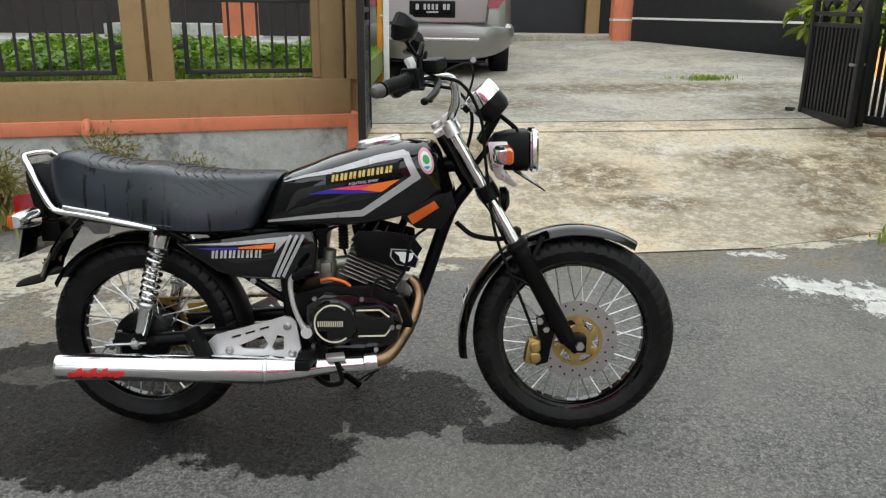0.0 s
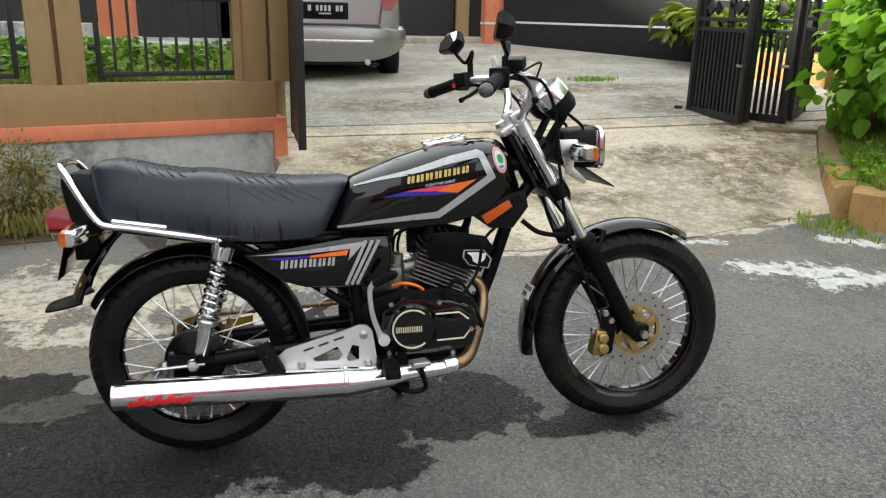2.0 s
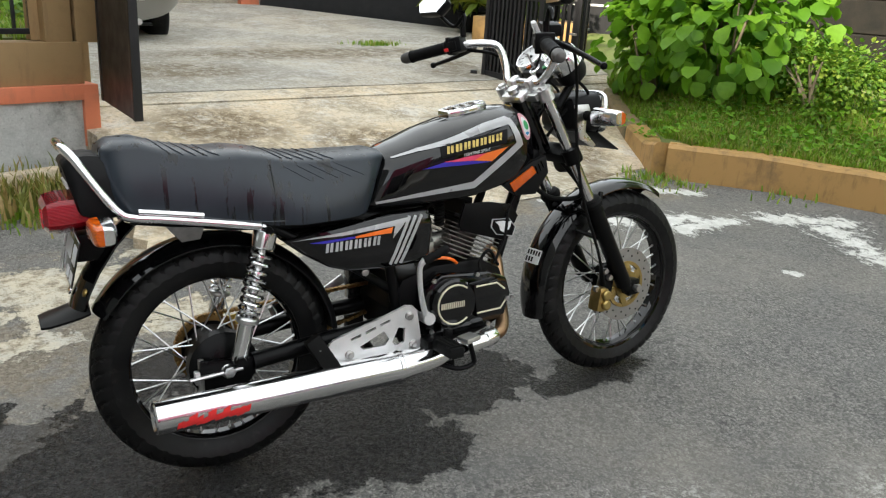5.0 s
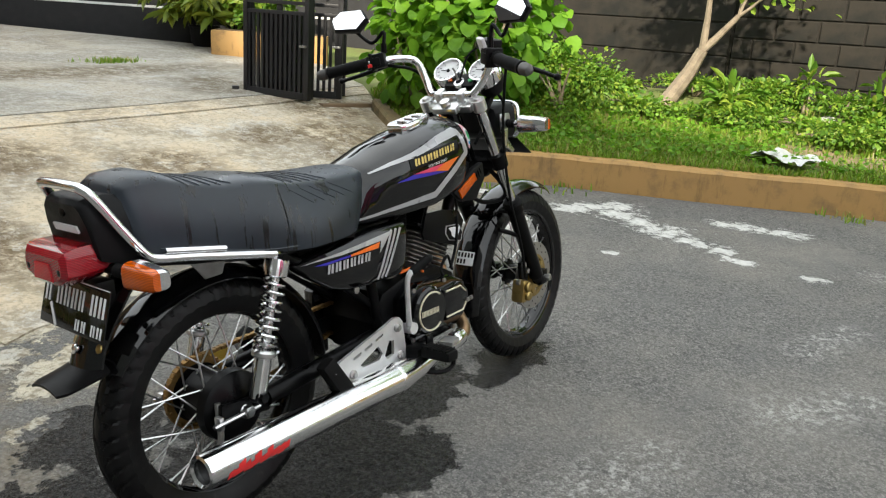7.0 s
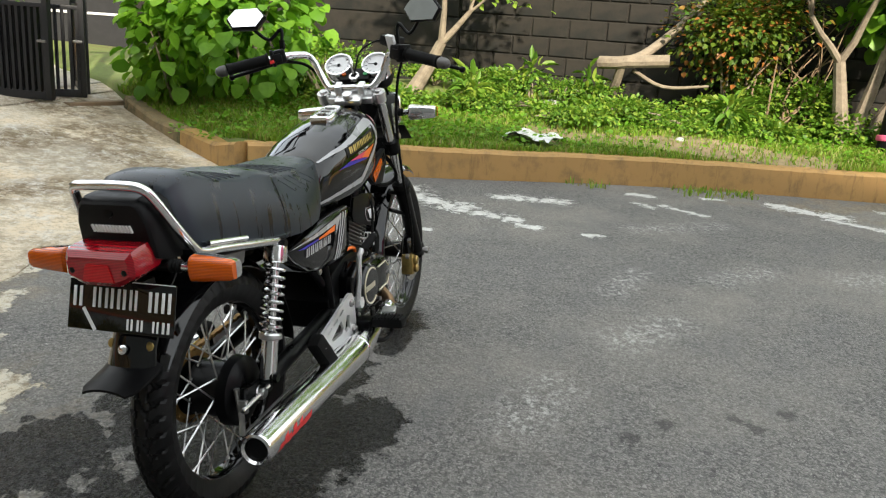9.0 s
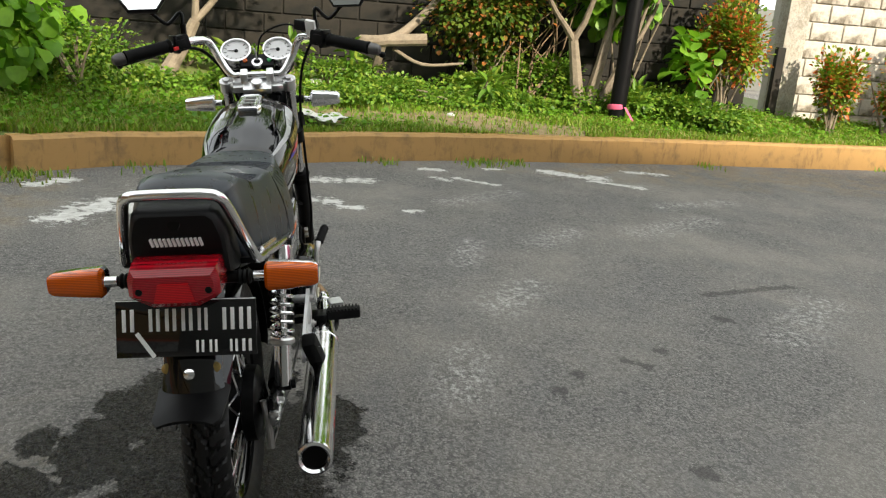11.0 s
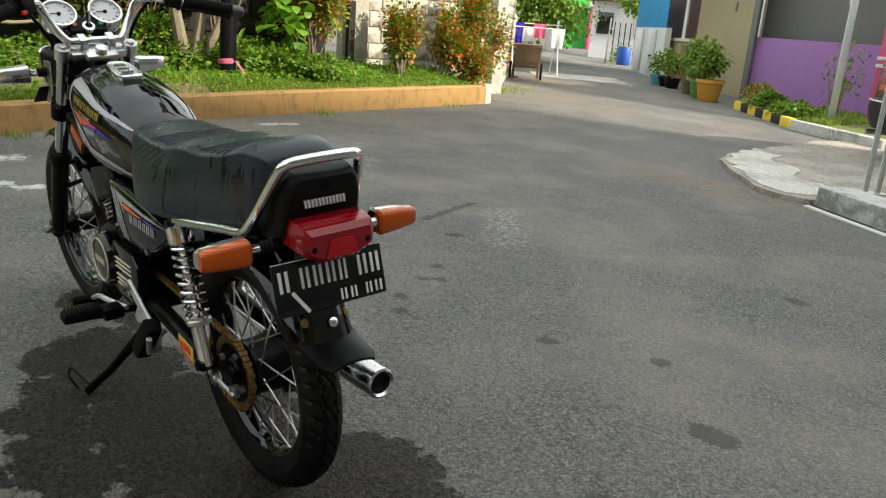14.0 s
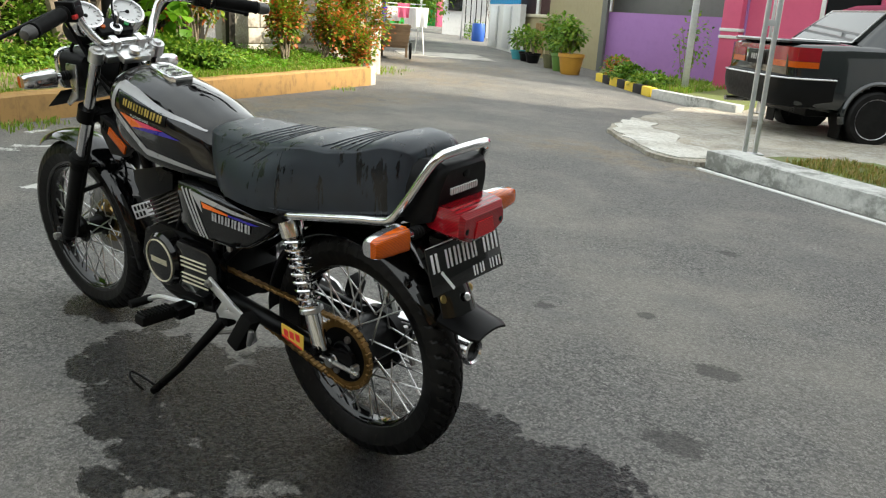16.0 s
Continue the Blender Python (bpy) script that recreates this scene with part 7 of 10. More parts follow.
def gate_leaf(x0, y0, x1, y1, z, h, sheet=False):
    """One leaf of the folding gate, from its far to its near post."""
    d = Vector((x1 - x0, y1 - y0, 0))
    w = d.length
    t = thing("gate_leaf", "black steel folding gate leaf with close upright bars and diamonds", "gate", pose(x0, y0, z, 0, 0, math.degrees(math.atan2(d.y, d.x))), "folding gate leaves")
    for x in (0.02, w - 0.02):
        part("post", box(bm_new(), (x, 0, h / 2), (0.045, 0.045, h), bev=0.003), GATE_BLACK, t)
    for zz, k in ((0.03, 0.06), (0.70, 0.03), (0.78, 0.03), (0.96, 0.025), (h - 0.02, 0.04)):
        part("rail", box(bm_new(), (w / 2, 0, zz), (w - 0.08, 0.03, k), bev=0.002), GATE_BLACK, t)
    n = int(w / 0.05)
    first = part("bar", box(bm_new(), (0, 0, 0.365), (0.025, 0.02, 0.67)), GATE_BLACK, t, m=pose(w / n, 0, 0))
    for i in range(2, n):
        again(first, "bar", t, pose(w * i / n, 0, 0))
    k = max(2, int(w / 0.3))
    for i in range(k):
        q = (w * (i + 0.5) / k, 0, 0.87)
        part("diamond", box(bm_new(), q, (0.085, 0.02, 0.085), pose(0, 0, 0, 0, 45, 0), 0.002), GATE_BLACK, t)
    first = None
    for i in range(1, n, 2):
        if first is None:
            first = part("upper_bar", box(bm_new(), (0, 0, (h + 0.96) / 2), (0.016, 0.016, h - 0.96)), GATE_BLACK, t, m=pose(w * i / n, 0, 0))
        else:
            again(first, "upper_bar", t, pose(w * i / n, 0, 0))
    if sheet:
        part("sheet", box(bm_new(), (w / 2, -0.016, h / 2), (w - 0.05, 0.004, h - 0.02)), GATE_BLACK, t, "black sheet backing")
    else:
        part("handle", box(bm_new(), (w - 0.05, -0.03, 0.44), (0.07, 0.02, 0.02), bev=0.004), STEEL, t)
    return t


gate_leaf(2.86, 6.40, 2.905, 5.66, 0.40, 1.75)
gate_leaf(3.00, 6.15, 3.30, 5.66, 0.40, 1.75)
gate_leaf(3.36, 5.70, 3.80, 6.15, 0.42, 1.75)
gate_leaf(2.96, 6.46, 3.01, 5.74, 0.40, 1.75)
gate_leaf(-0.52, 5.44, -0.49, 4.70, 0.40, 1.75, True)
track = thing("gate_track", "black steel gate track lying on the concrete", "track", pose(2.80, 6.46, 0.383, 0, 0, -38))
part("channel", box(bm_new(), (0.35, 0, 0.02), (0.75, 0.09, 0.035), bev=0.004), GATE_BLACK, track)
part("stop", box(bm_new(), (0.0, 0, 0.045), (0.06, 0.07, 0.05), bev=0.004), GATE_BLACK, track)
sill = thing("timber_sill", "rotten dark timber sill under the gate", "sill", pose(3.08, 5.62, 0.345, 0, 0, -18))
part("plank", box(bm_new(), (0.25, 0, 0.015), (0.62, 0.09, 0.04), bev=0.008), TIMBER, sill)
lad = thing("ladder", "orange and white metal frame standing beside the gate", "ladder", pose(-0.60, 8.0, 0.445))
part("white_rail", box(bm_new(), (0.02, 0, 0.8), (0.055, 0.04, 1.6), bev=0.004), WHITE_PAINT, lad)
part("orange_rail", box(bm_new(), (-0.05, 0.1, 0.8), (0.05, 0.04, 1.6), bev=0.004), plain("orange_steel", (0.75, 0.30, 0.02, 1), 0.45), lad)
for z in (0.3, 0.65, 1.0, 1.35):
    part("rung", rod(bm_new(), (0.02, 0.0, z), (-0.05, 0.1, z), 0.012, n=8), WHITE_PAINT, lad)


# ---- vehicles ----
def shell(secs, n=7):
    """A car body from sections (x, half width, z of sill, z of belt, z of top, half width of top)."""
    rings = []
    for x, w, zs, zb, zt, wt in secs:
        half = [(w * 0.86, zs), (w * 0.97, zs + 0.05), (w, zs + 0.16), (w, (zs + zb) / 2), (w * 0.985, zb - 0.03), (w * 0.955, zb)]
        half += [(wt + (w * 0.955 - wt) * (1 - k), zb + (zt - zb) * k) for k in (0.33, 0.66, 0.9)] + [(wt * 0.86, zt), (wt * 0.45, zt + 0.012)]
        rings.append([Vector((x, y, z)) for y, z in half] + [Vector((x, -y, z)) for y, z in half[::-1]])
    return loft(bm_new(), rings)


def road_wheel(parent, c, s, r=0.29, w=0.19, rim_mat=None):
    """Tyre with a spoked rim; s: the outer side."""
    c = Vector(c)
    prof = [(r - 0.09, -w / 2), (r - 0.03, -w / 2), (r - 0.008, -w / 2 + 0.02), (r, -w / 4), (r, w / 4), (r - 0.008, w / 2 - 0.02), (r - 0.03, w / 2), (r - 0.09, w / 2)]
    t = part("wheel", lathe(bm_new(), prof, c, (0, 1, 0), 40), TYRE, parent, "black tyre on an alloy rim")
    o = c + Vector((0, s * (w / 2 - 0.015), 0))
    part("rim_ring", lathe(bm_new(), [(r - 0.088, 0.01), (r - 0.075, 0.014), (r - 0.092, -0.03), (r - 0.12, -0.05), (0.03, -0.06)], o, (0, s, 0), 36, caps=False), rim_mat or BLACK_SATIN, t)
    for i in range(5):
        a = 2 * math.pi * i / 5 + 0.3
        d = Vector((math.cos(a), 0, math.sin(a)))
        part("rim_spoke", box(bm_new(), o + d * (r - 0.09) / 2 + Vector((0, -s * 0.006, 0)), (r - 0.09, 0.02, 0.042), pose(0, 0, 0, 0, -math.degrees(a), 0), 0.006), ZINC if rim_mat is None else rim_mat, t)
    part("hub_cap", lathe(bm_new(), [(0.03, 0), (0.028, 0.012), (0.01, 0.016)], o + Vector((0, -s * 0.014, 0)), (0, s, 0), 16), GOLD, t)
    return t


# silver car parked in the yard, its tail to the street: x runs ahead from its tail
MPV = pose(-0.135, 8.25, 0.462, 0, 2.2, 90)
mpv = thing("silver_car", "silver compact car parked in the yard, tail to the gate", "car", MPV)
secs = [(0.02, 0.66, 0.36, 0.80, 1.02, 0.58), (0.05, 0.74, 0.36, 0.90, 1.20, 0.62), (0.16, 0.77, 0.36, 0.92, 1.42, 0.60), (0.5, 0.83, 0.36, 0.93, 1.52, 0.61), (1.2, 0.845, 0.30, 0.93, 1.56, 0.62), (2.2, 0.845, 0.20, 0.92, 1.54, 0.62),
        (2.9, 0.84, 0.20, 0.91, 1.30, 0.62), (3.2, 0.83, 0.20, 0.90, 1.0, 0.70), (3.9, 0.78, 0.22, 0.72, 0.80, 0.66), (4.15, 0.62, 0.26, 0.6, 0.66, 0.5)]
part("body", shell(secs), SILVER_CAR, mpv, "silver body", sharp=40)
rings = []
for z, w, x0 in ((0.19, 0.74, 0.06), (0.21, 0.80, -0.01), (0.31, 0.845, -0.05), (0.46, 0.855, -0.06), (0.53, 0.85, -0.052), (0.57, 0.83, -0.01)):
    # rounded in plan, its lower edge rising to the corners
    row = [(w * math.copysign(abs(math.sin(a)) ** 0.55, a), x0 + 0.45 * (1 - max(0.0, math.cos(a)) ** 0.55)) for a in [math.pi / 2 * k / 10 for k in range(-10, 11)]]
    rings.append([Vector((x, y, z + 0.10 * (abs(y) / w) ** 4 * max(0, (0.46 - z) / 0.19))) for y, x in row])
part("bumper", loft(bm_new(), rings), SILVER_CAR, mpv, "silver bumper", sharp=35)
part("bumper_strip", box(bm_new(), (-0.058, 0, 0.41), (0.012, 0.95, 0.03), bev=0.01), CHROME_DULL, mpv)
part("bumper_lip", box(bm_new(), (0.06, 0, 0.19), (0.1, 1.1, 0.03), bev=0.015), BLACK_PLASTIC, mpv)
part("tailgate", loft(bm_new(), [[Vector((x + 0.1 * max(0, z - 0.9), y, z)) for y, z in ((-w, 0.58), (w, 0.58), (w * 1.06, 0.86), (w * 1.02, 0.98), (-w * 1.02, 0.98), (-w * 1.06, 0.86))] for x, w in ((-0.022, 0.50), (-0.03, 0.53), (0.10, 0.60))]), SILVER_CAR, mpv, "tailgate", sharp=25)
part("plate_recess", box(bm_new(), (-0.028, 0, 0.70), (0.012, 0.46, 0.16), bev=0.02), BLACK_PLASTIC, mpv)
mp = part("number_plate", box(bm_new(), (-0.036, 0, 0.71), (0.008, 0.40, 0.125), bev=0.003), BLACK_SATIN, mpv, "black number plate with grey bars")
for y, w in ((0.15, 0.04), (0.075, 0.03), (0.035, 0.03), (-0.005, 0.03), (-0.045, 0.03), (-0.12, 0.035), (-0.16, 0.035)):
    part("plate_bar", box(bm_new(), (-0.0412, y, 0.722), (0.002, w * 0.8, 0.055)), DECAL_SILVER, mp)
part("plate_bar", box(bm_new(), (-0.0412, 0, 0.672), (0.002, 0.12, 0.016)), DECAL_SILVER, mp)
part("rear_window", loft(bm_new(), [[Vector((x + 0.42 * (z - 0.95), y, z)) for y, z in ((-0.56, 0.97), (0.56, 0.97), (0.5, 1.36), (-0.5, 1.36))] for x in (0.005, 0.06)]), GLASS_DARK, mpv)
for s in (-1, 1):
    pts = [(0.50, 0.72), (0.66, 0.72), (0.74, 0.82), (0.72, 1.12), (0.62, 1.14), (0.56, 0.86)]
    part("tail_lamp", loft(bm_new(), [[Vector((x + 0.12 * (z - 0.7), y * s, z)) for y, z in pts] for x in (0.24, 0.04, -0.012)]), LENS_RED, mpv, "red tail lamp")
    road_wheel(mpv, (0.72, 0.72 * s, 0.29), s)
    road_wheel(mpv, (3.25, 0.72 * s, 0.29), s)
    part("side_window", loft(bm_new(), [[Vector((x, s * (y - 0.19 * (z - 0.95)), z)) for x, z in ((0.55, 0.97), (2.7, 0.96), (2.1, 1.42), (0.75, 1.42))] for y in (0.78, 0.818)]), GLASS_DARK, mpv)
part("exhaust", rod(bm_new(), (-0.03, -0.42, 0.21), (0.3, -0.42, 0.21), 0.03, n=14), CHROME_DULL, mpv)
part("axle_beam", rod(bm_new(), (0.72, -0.6, 0.25), (0.72, 0.6, 0.25), 0.05, n=12), BLACK_SATIN, mpv)
part("boot_floor", box(bm_new(), (0.4, 0, 0.36), (0.6, 1.0, 0.06), bev=0.02), BLACK_SATIN, mpv)
part("underbody", box(bm_new(), (2.45, 0, 0.22), (2.9, 1.2, 0.1), bev=0.02), BLACK_SATIN, mpv)

# dark saloon under the carport across the street: x runs ahead from its rear axle
SALOON = pose(-0.22, -6.75, -0.025, 0, 0, math.degrees(math.atan2(-0.65, -0.76)))
sal = thing("dark_car", "old glossy black saloon with black-spoked alloy wheels on a concrete apron", "car", SALOON)
AXLES = (-0.10, 2.42)
AXLE_Z = 0.228


def hull(stations, half, n_long):
    """A car's lower body: stations of (x, half width, z of sill, z of deck), half a section of (width share, height share); wheel arches cut out."""
    prof = [(p.x, p.y) for p in smooth_path([(a, b, 0) for a, b in half], 4)]
    xs = [q[0] for q in stations]
    rings = []
    for x in np.linspace(xs[0], xs[-1], n_long):
        w, z0, z1 = (float(np.interp(x, xs, [q[k] for q in stations])) for k in (1, 2, 3))
        side = [Vector((x, a * w, z0 + (z1 - z0) * b)) for a, b in prof]
        rings.append(side + [Vector((p.x, -p.y, p.z)) for p in side[::-1]])
    bm = loft(bm_new(), rings)
    gone = [f for f in bm.faces if abs(f.calc_center_median().y) > 0.5 and any(math.hypot(f.calc_center_median().x - ax, f.calc_center_median().z - AXLE_Z - 0.02) < 0.335 for ax in AXLES)]
    bmesh.ops.delete(bm, geom=gone, context="FACES")
    return bm


part("body", hull([(-1.07, 0.70, 0.50, 0.90), (-1.045, 0.77, 0.36, 0.945), (-0.95, 0.815, 0.30, 0.97), (-0.5, 0.84, 0.26, 0.985), (0.3, 0.85, 0.22, 0.985), (1.5, 0.85, 0.22, 0.965), (2.1, 0.84, 0.24, 0.94), (3.0, 0.80, 0.26, 0.83), (3.22, 0.70, 0.34, 0.74)],
                  [(0.82, 0.0), (0.96, 0.05), (0.995, 0.18), (1.0, 0.40), (0.99, 0.58), (0.985, 0.66), (0.97, 0.80), (0.93, 0.93), (0.84, 0.985), (0.5, 1.0), (0.02, 1.005)], 120), DARK_CAR, sal, "black glossy body", sharp=50)


def oblong(x0, x1, w, z, e=0.3, n=44):
    """A rounded rectangle at height z."""
    cx, hx = (x0 + x1) / 2, (x1 - x0) / 2
    return [Vector((cx + hx * math.copysign(abs(math.cos(a)) ** e, math.cos(a)), w * math.copysign(abs(math.sin(a)) ** e, math.sin(a)), z)) for a in (2 * math.pi * i / n for i in range(n))]


part("cabin", loft(bm_new(), [oblong(-0.40, 2.30, 0.79, 0.955), oblong(-0.15, 1.93, 0.715, 1.17), oblong(0.05, 1.64, 0.65, 1.345), oblong(0.18, 1.52, 0.60, 1.405, 0.4), oblong(0.40, 1.35, 0.45, 1.428, 0.5)]), DARK_CAR, sal, "black roof and pillars", sharp=60)
part("rear_window", loft(bm_new(), [[Vector((-0.365 + (z - 0.97) * 1.15 + q, y, z)) for y, z in ((-0.62, 1.01), (0.62, 1.01), (0.53, 1.325), (-0.53, 1.325))] for q in (-0.05, 0.02)]), GLASS_DARK, sal, "dark rear window")
part("window_trim", tube(bm_new(), [(-0.365 + (z - 0.97) * 1.15 - 0.052, y, z) for y, z in ((-0.64, 1.0), (0.64, 1.0), (0.545, 1.335), (-0.545, 1.335))], 0.009, 6, closed=True), CHROME_DULL, sal, "thin bright window trim")
# boot lid with its lip, and the seam under it
part("boot_lid", loft(bm_new(), [oblong(-1.115, -0.46, 0.66, 0.965, 0.25), oblong(-1.125, -0.45, 0.67, 0.985, 0.25), oblong(-1.11, -0.44, 0.655, 1.002, 0.25)]), DARK_CAR, sal, "black boot lid with a raised lip", sharp=40)
part("garnish", box(bm_new(), (-1.068, 0, 0.90), (0.02, 0.9, 0.055), bev=0.006), LENS_RED, sal, "red garnish strip")
part("plate_recess", box(bm_new(), (-1.064, 0, 0.79), (0.02, 0.52, 0.16), bev=0.012), BLACK_SATIN, sal)
sp = part("number_plate", box(bm_new(), (-1.078, 0, 0.785), (0.01, 0.38, 0.12), bev=0.003), BLACK_SATIN, sal, "dark number plate with grey bars")
for i in range(6):
    part("plate_bar", box(bm_new(), (-1.0845, 0.13 - i * 0.052, 0.79), (0.003, 0.03, 0.06)), DECAL_SILVER, sp)
rows = []
for z, w, x0 in ((0.30, 0.74, -1.06), (0.32, 0.80, -1.13), (0.42, 0.845, -1.165), (0.52, 0.862, -1.175), (0.60, 0.865, -1.17), (0.635, 0.85, -1.14)):
    rows.append([Vector((x0 + 0.58 * (1 - max(0.0, math.cos(a)) ** 0.42), w * math.copysign(abs(math.sin(a)) ** 0.42, a), z)) for a in [math.pi / 2 * k / 14 for k in range(-14, 15)]])
part("bumper", loft(bm_new(), rows), BLACK_PLASTIC, sal, "black bumper wrapping round to the wheel arches", sharp=35)
part("bumper_strip", tube(bm_new(), [(p.x - 0.004, p.y * 1.006, 0.612) for p in rows[4]], 0.010, 6), CHROME_DULL, sal, "bright bumper strip")
part("exhaust", rod(bm_new(), (-1.17, 0.5, 0.27), (-0.8, 0.5, 0.27), 0.028, n=14), CHROME_DULL, sal)
for s in (-1, 1):
    for z0, z1, mt, lab in ((0.785, 0.925, LENS_RED, "red tail lamp"), (0.720, 0.782, LENS_ORANGE, "amber lower part of the tail lamp")):
        wrap = [Vector((x, s * y, 0)) for x, y in ((-1.075, 0.33), (-1.078, 0.60), (-1.062, 0.72), (-1.02, 0.795), (-0.93, 0.828), (-0.80, 0.843), (-0.80, 0.80), (-0.95, 0.76), (-1.02, 0.62), (-1.03, 0.33))]
        part("tail_lamp", loft(bm_new(), [[p + Vector((0.0 if i < 5 else 0.012 * (z - z0), 0, z)) for i, p in enumerate(wrap)] for z in (z0, (z0 + z1) / 2, z1)]), mt, sal, lab)
    for ax in AXLES:
        w = road_wheel(sal, (ax, 0.775 * s, AXLE_Z), s, 0.30, 0.19, None)
        part("rim_lip", lathe(bm_new(), [(0.168, -0.04), (0.176, -0.006), (0.204, 0.0), (0.214, 0.008), (0.214, 0.0)], (ax, (0.775 + 0.09) * s, AXLE_Z), (0, s, 0), 40, caps=False), ALU_BRIGHT, w, "bright rim lip")
        part("wheel_well", lathe(bm_new(), [(0.34, 0.0), (0.335, 0.25), (0.01, 0.25)], (ax, 0.80 * s, AXLE_Z + 0.02), (0, -s, 0), 30, caps=False), BLACK_SATIN, sal)
        arc = [radians(a) for a in np.linspace(-14, 194, 25)]
        part("wheel_arch", loft(bm_new(), [[Vector((ax + r * math.cos(a), s * y, AXLE_Z + 0.02 + r * math.sin(a))) for r, y in ((0.335, 0.80), (0.335, 0.864), (0.352, 0.868), (0.375, 0.850), (0.375, 0.80))] for a in arc]), DARK_CAR, sal, "flared wheel arch")
    part("side_window", loft(bm_new(), [[Vector((x, s * (y - 0.43 * (z - 0.95)), z)) for x, z in ((0.0, 0.985), (1.98, 0.98), (1.62, 1.32), (0.22, 1.325))] for y in (0.76, 0.808)]), GLASS_DARK, sal)
    part("window_trim", tube(bm_new(), [(x, s * (0.812 - 0.43 * (z - 0.95)), z) for x, z in ((-0.05, 0.972), (0.20, 1.34), (1.63, 1.335), (2.02, 0.968))], 0.009, 6, closed=True), CHROME_DULL, sal)
    part("door_seam", tube(bm_new(), [(0.42, s * 0.849, 0.50), (0.40, s * 0.846, 0.70), (0.30, s * 0.832, 0.88)], 0.004, 5), BLACK_SATIN, sal)
    part("mud_flap", box(bm_new(), (AXLES[0] - 0.345, 0.74 * s, 0.13), (0.012, 0.2, 0.26)), RUBBER, sal)
part("underbody", box(bm_new(), (1.1, 0, 0.26), (3.6, 1.1, 0.12), bev=0.02), BLACK_SATIN, sal)


# ---- the garden bank: wall, trees, bushes, grass ----
def block_wall(name, p0, p1, z0, courses, mat, label, h=0.2, long=0.4):
    """Courses of grey blocks with recessed mortar, its face on the right-hand side of the way from p0 to p1."""
    a, b = Vector((*p0, 0)), Vector((*p1, 0))
    d = b - a
    ln = d.length
    base = tagged(part(name, box(bm_new(), (ln / 2, 0.075, z0 + courses * h / 2 - 0.2), (ln, 0.12, courses * h + 0.4)), MORTAR if mat == BLOCK else OLD_SHADED,
                       m=pose(a.x, a.y, 0, 0, 0, math.degrees(math.atan2(d.y, d.x)))), label, "wall", kind="structure")
    n = max(1, round(ln / long))
    w = ln / n
    full = part("block", box(bm_new(), (0, 0, 0), (w - 0.014, 0.03, h - 0.014), bev=0.006, seg=1), mat, base, m=pose(w / 2, 0.005, z0 + h / 2))
    half = None
    rnd = random.Random(n)
    for r in range(courses):
        off = w / 2 if r % 2 and long < 1 else 0
        for i in range(n + (1 if off else 0)):
            x = w * (i + 0.5) - off
            k = 1.0
            if x < w / 2 - 0.01:
                x, k = w / 4, 0.5
            elif x > ln - w / 2 + 0.01:
                x, k = ln - w / 4, 0.5
            if r == 0 and i == 0:
                continue
            again(full, "block", base, pose(x, (0.011 if mat == OLD_SHADED else 0.010) + rnd.uniform(-0.003, 0.003), z0 + h * (r + 0.5), 0, rnd.uniform(-0.4, 0.4) if long < 1 else 0, 0) @ Matrix.Diagonal((k * 0.99, 1, 1, 1)))
    return base


block_wall("wall_garden", (6.10, -2.95), (6.22, -5.80), 0.12, 10, BLOCK, "sunlit grey block wall with pale mortar and dark stains")
block_wall("wall_garden_panels", (6.75, 8.4), (6.462, 3.3), 0.30, 6, OLD_SHADED, "old brown-grey wall of long cast concrete panels behind the shrubs, shade coloured in", 0.33, 2.2)
block_wall("wall_garden_dark", (6.46, 3.29), (6.12, -2.7), 0.35, 9, OLD_SHADED, "old weathered block wall behind the trees, coloured dark for their shade")
block_wall("wall_street_side", (6.25, -5.86), (8.62, -8.75), 0.02, 9, BLOCK, "pale block wall running along the street")
wall_run("wall_street_far", (8.62, -8.75), (15, -15.8), 0.0, 1.35, MORTAR, "long pale wall along the far street")
for name, x, y, z0, z1, w, mat, lab in (("concrete_post", 6.0, -3.06, 0.3, 2.1, 0.26, CONCRETE_PALE, "cast concrete wall post"), ("concrete_post", 5.93, -2.93, 0.35, 1.22, 0.10, OLD_SHADED, "short dark slotted concrete post beside the wall"),
                                        ("concrete_post", 6.18, -5.78, 0.0, 2.1, 0.24, MORTAR, "pale weathered wall end post")):
    t = thing(name, lab, "post", pose(x, y, z0, 0, 0, 3))
    part("shaft", box(bm_new(), (0, 0, (z1 - z0) / 2), (w * 0.7, w, z1 - z0), bev=0.012), mat, t)


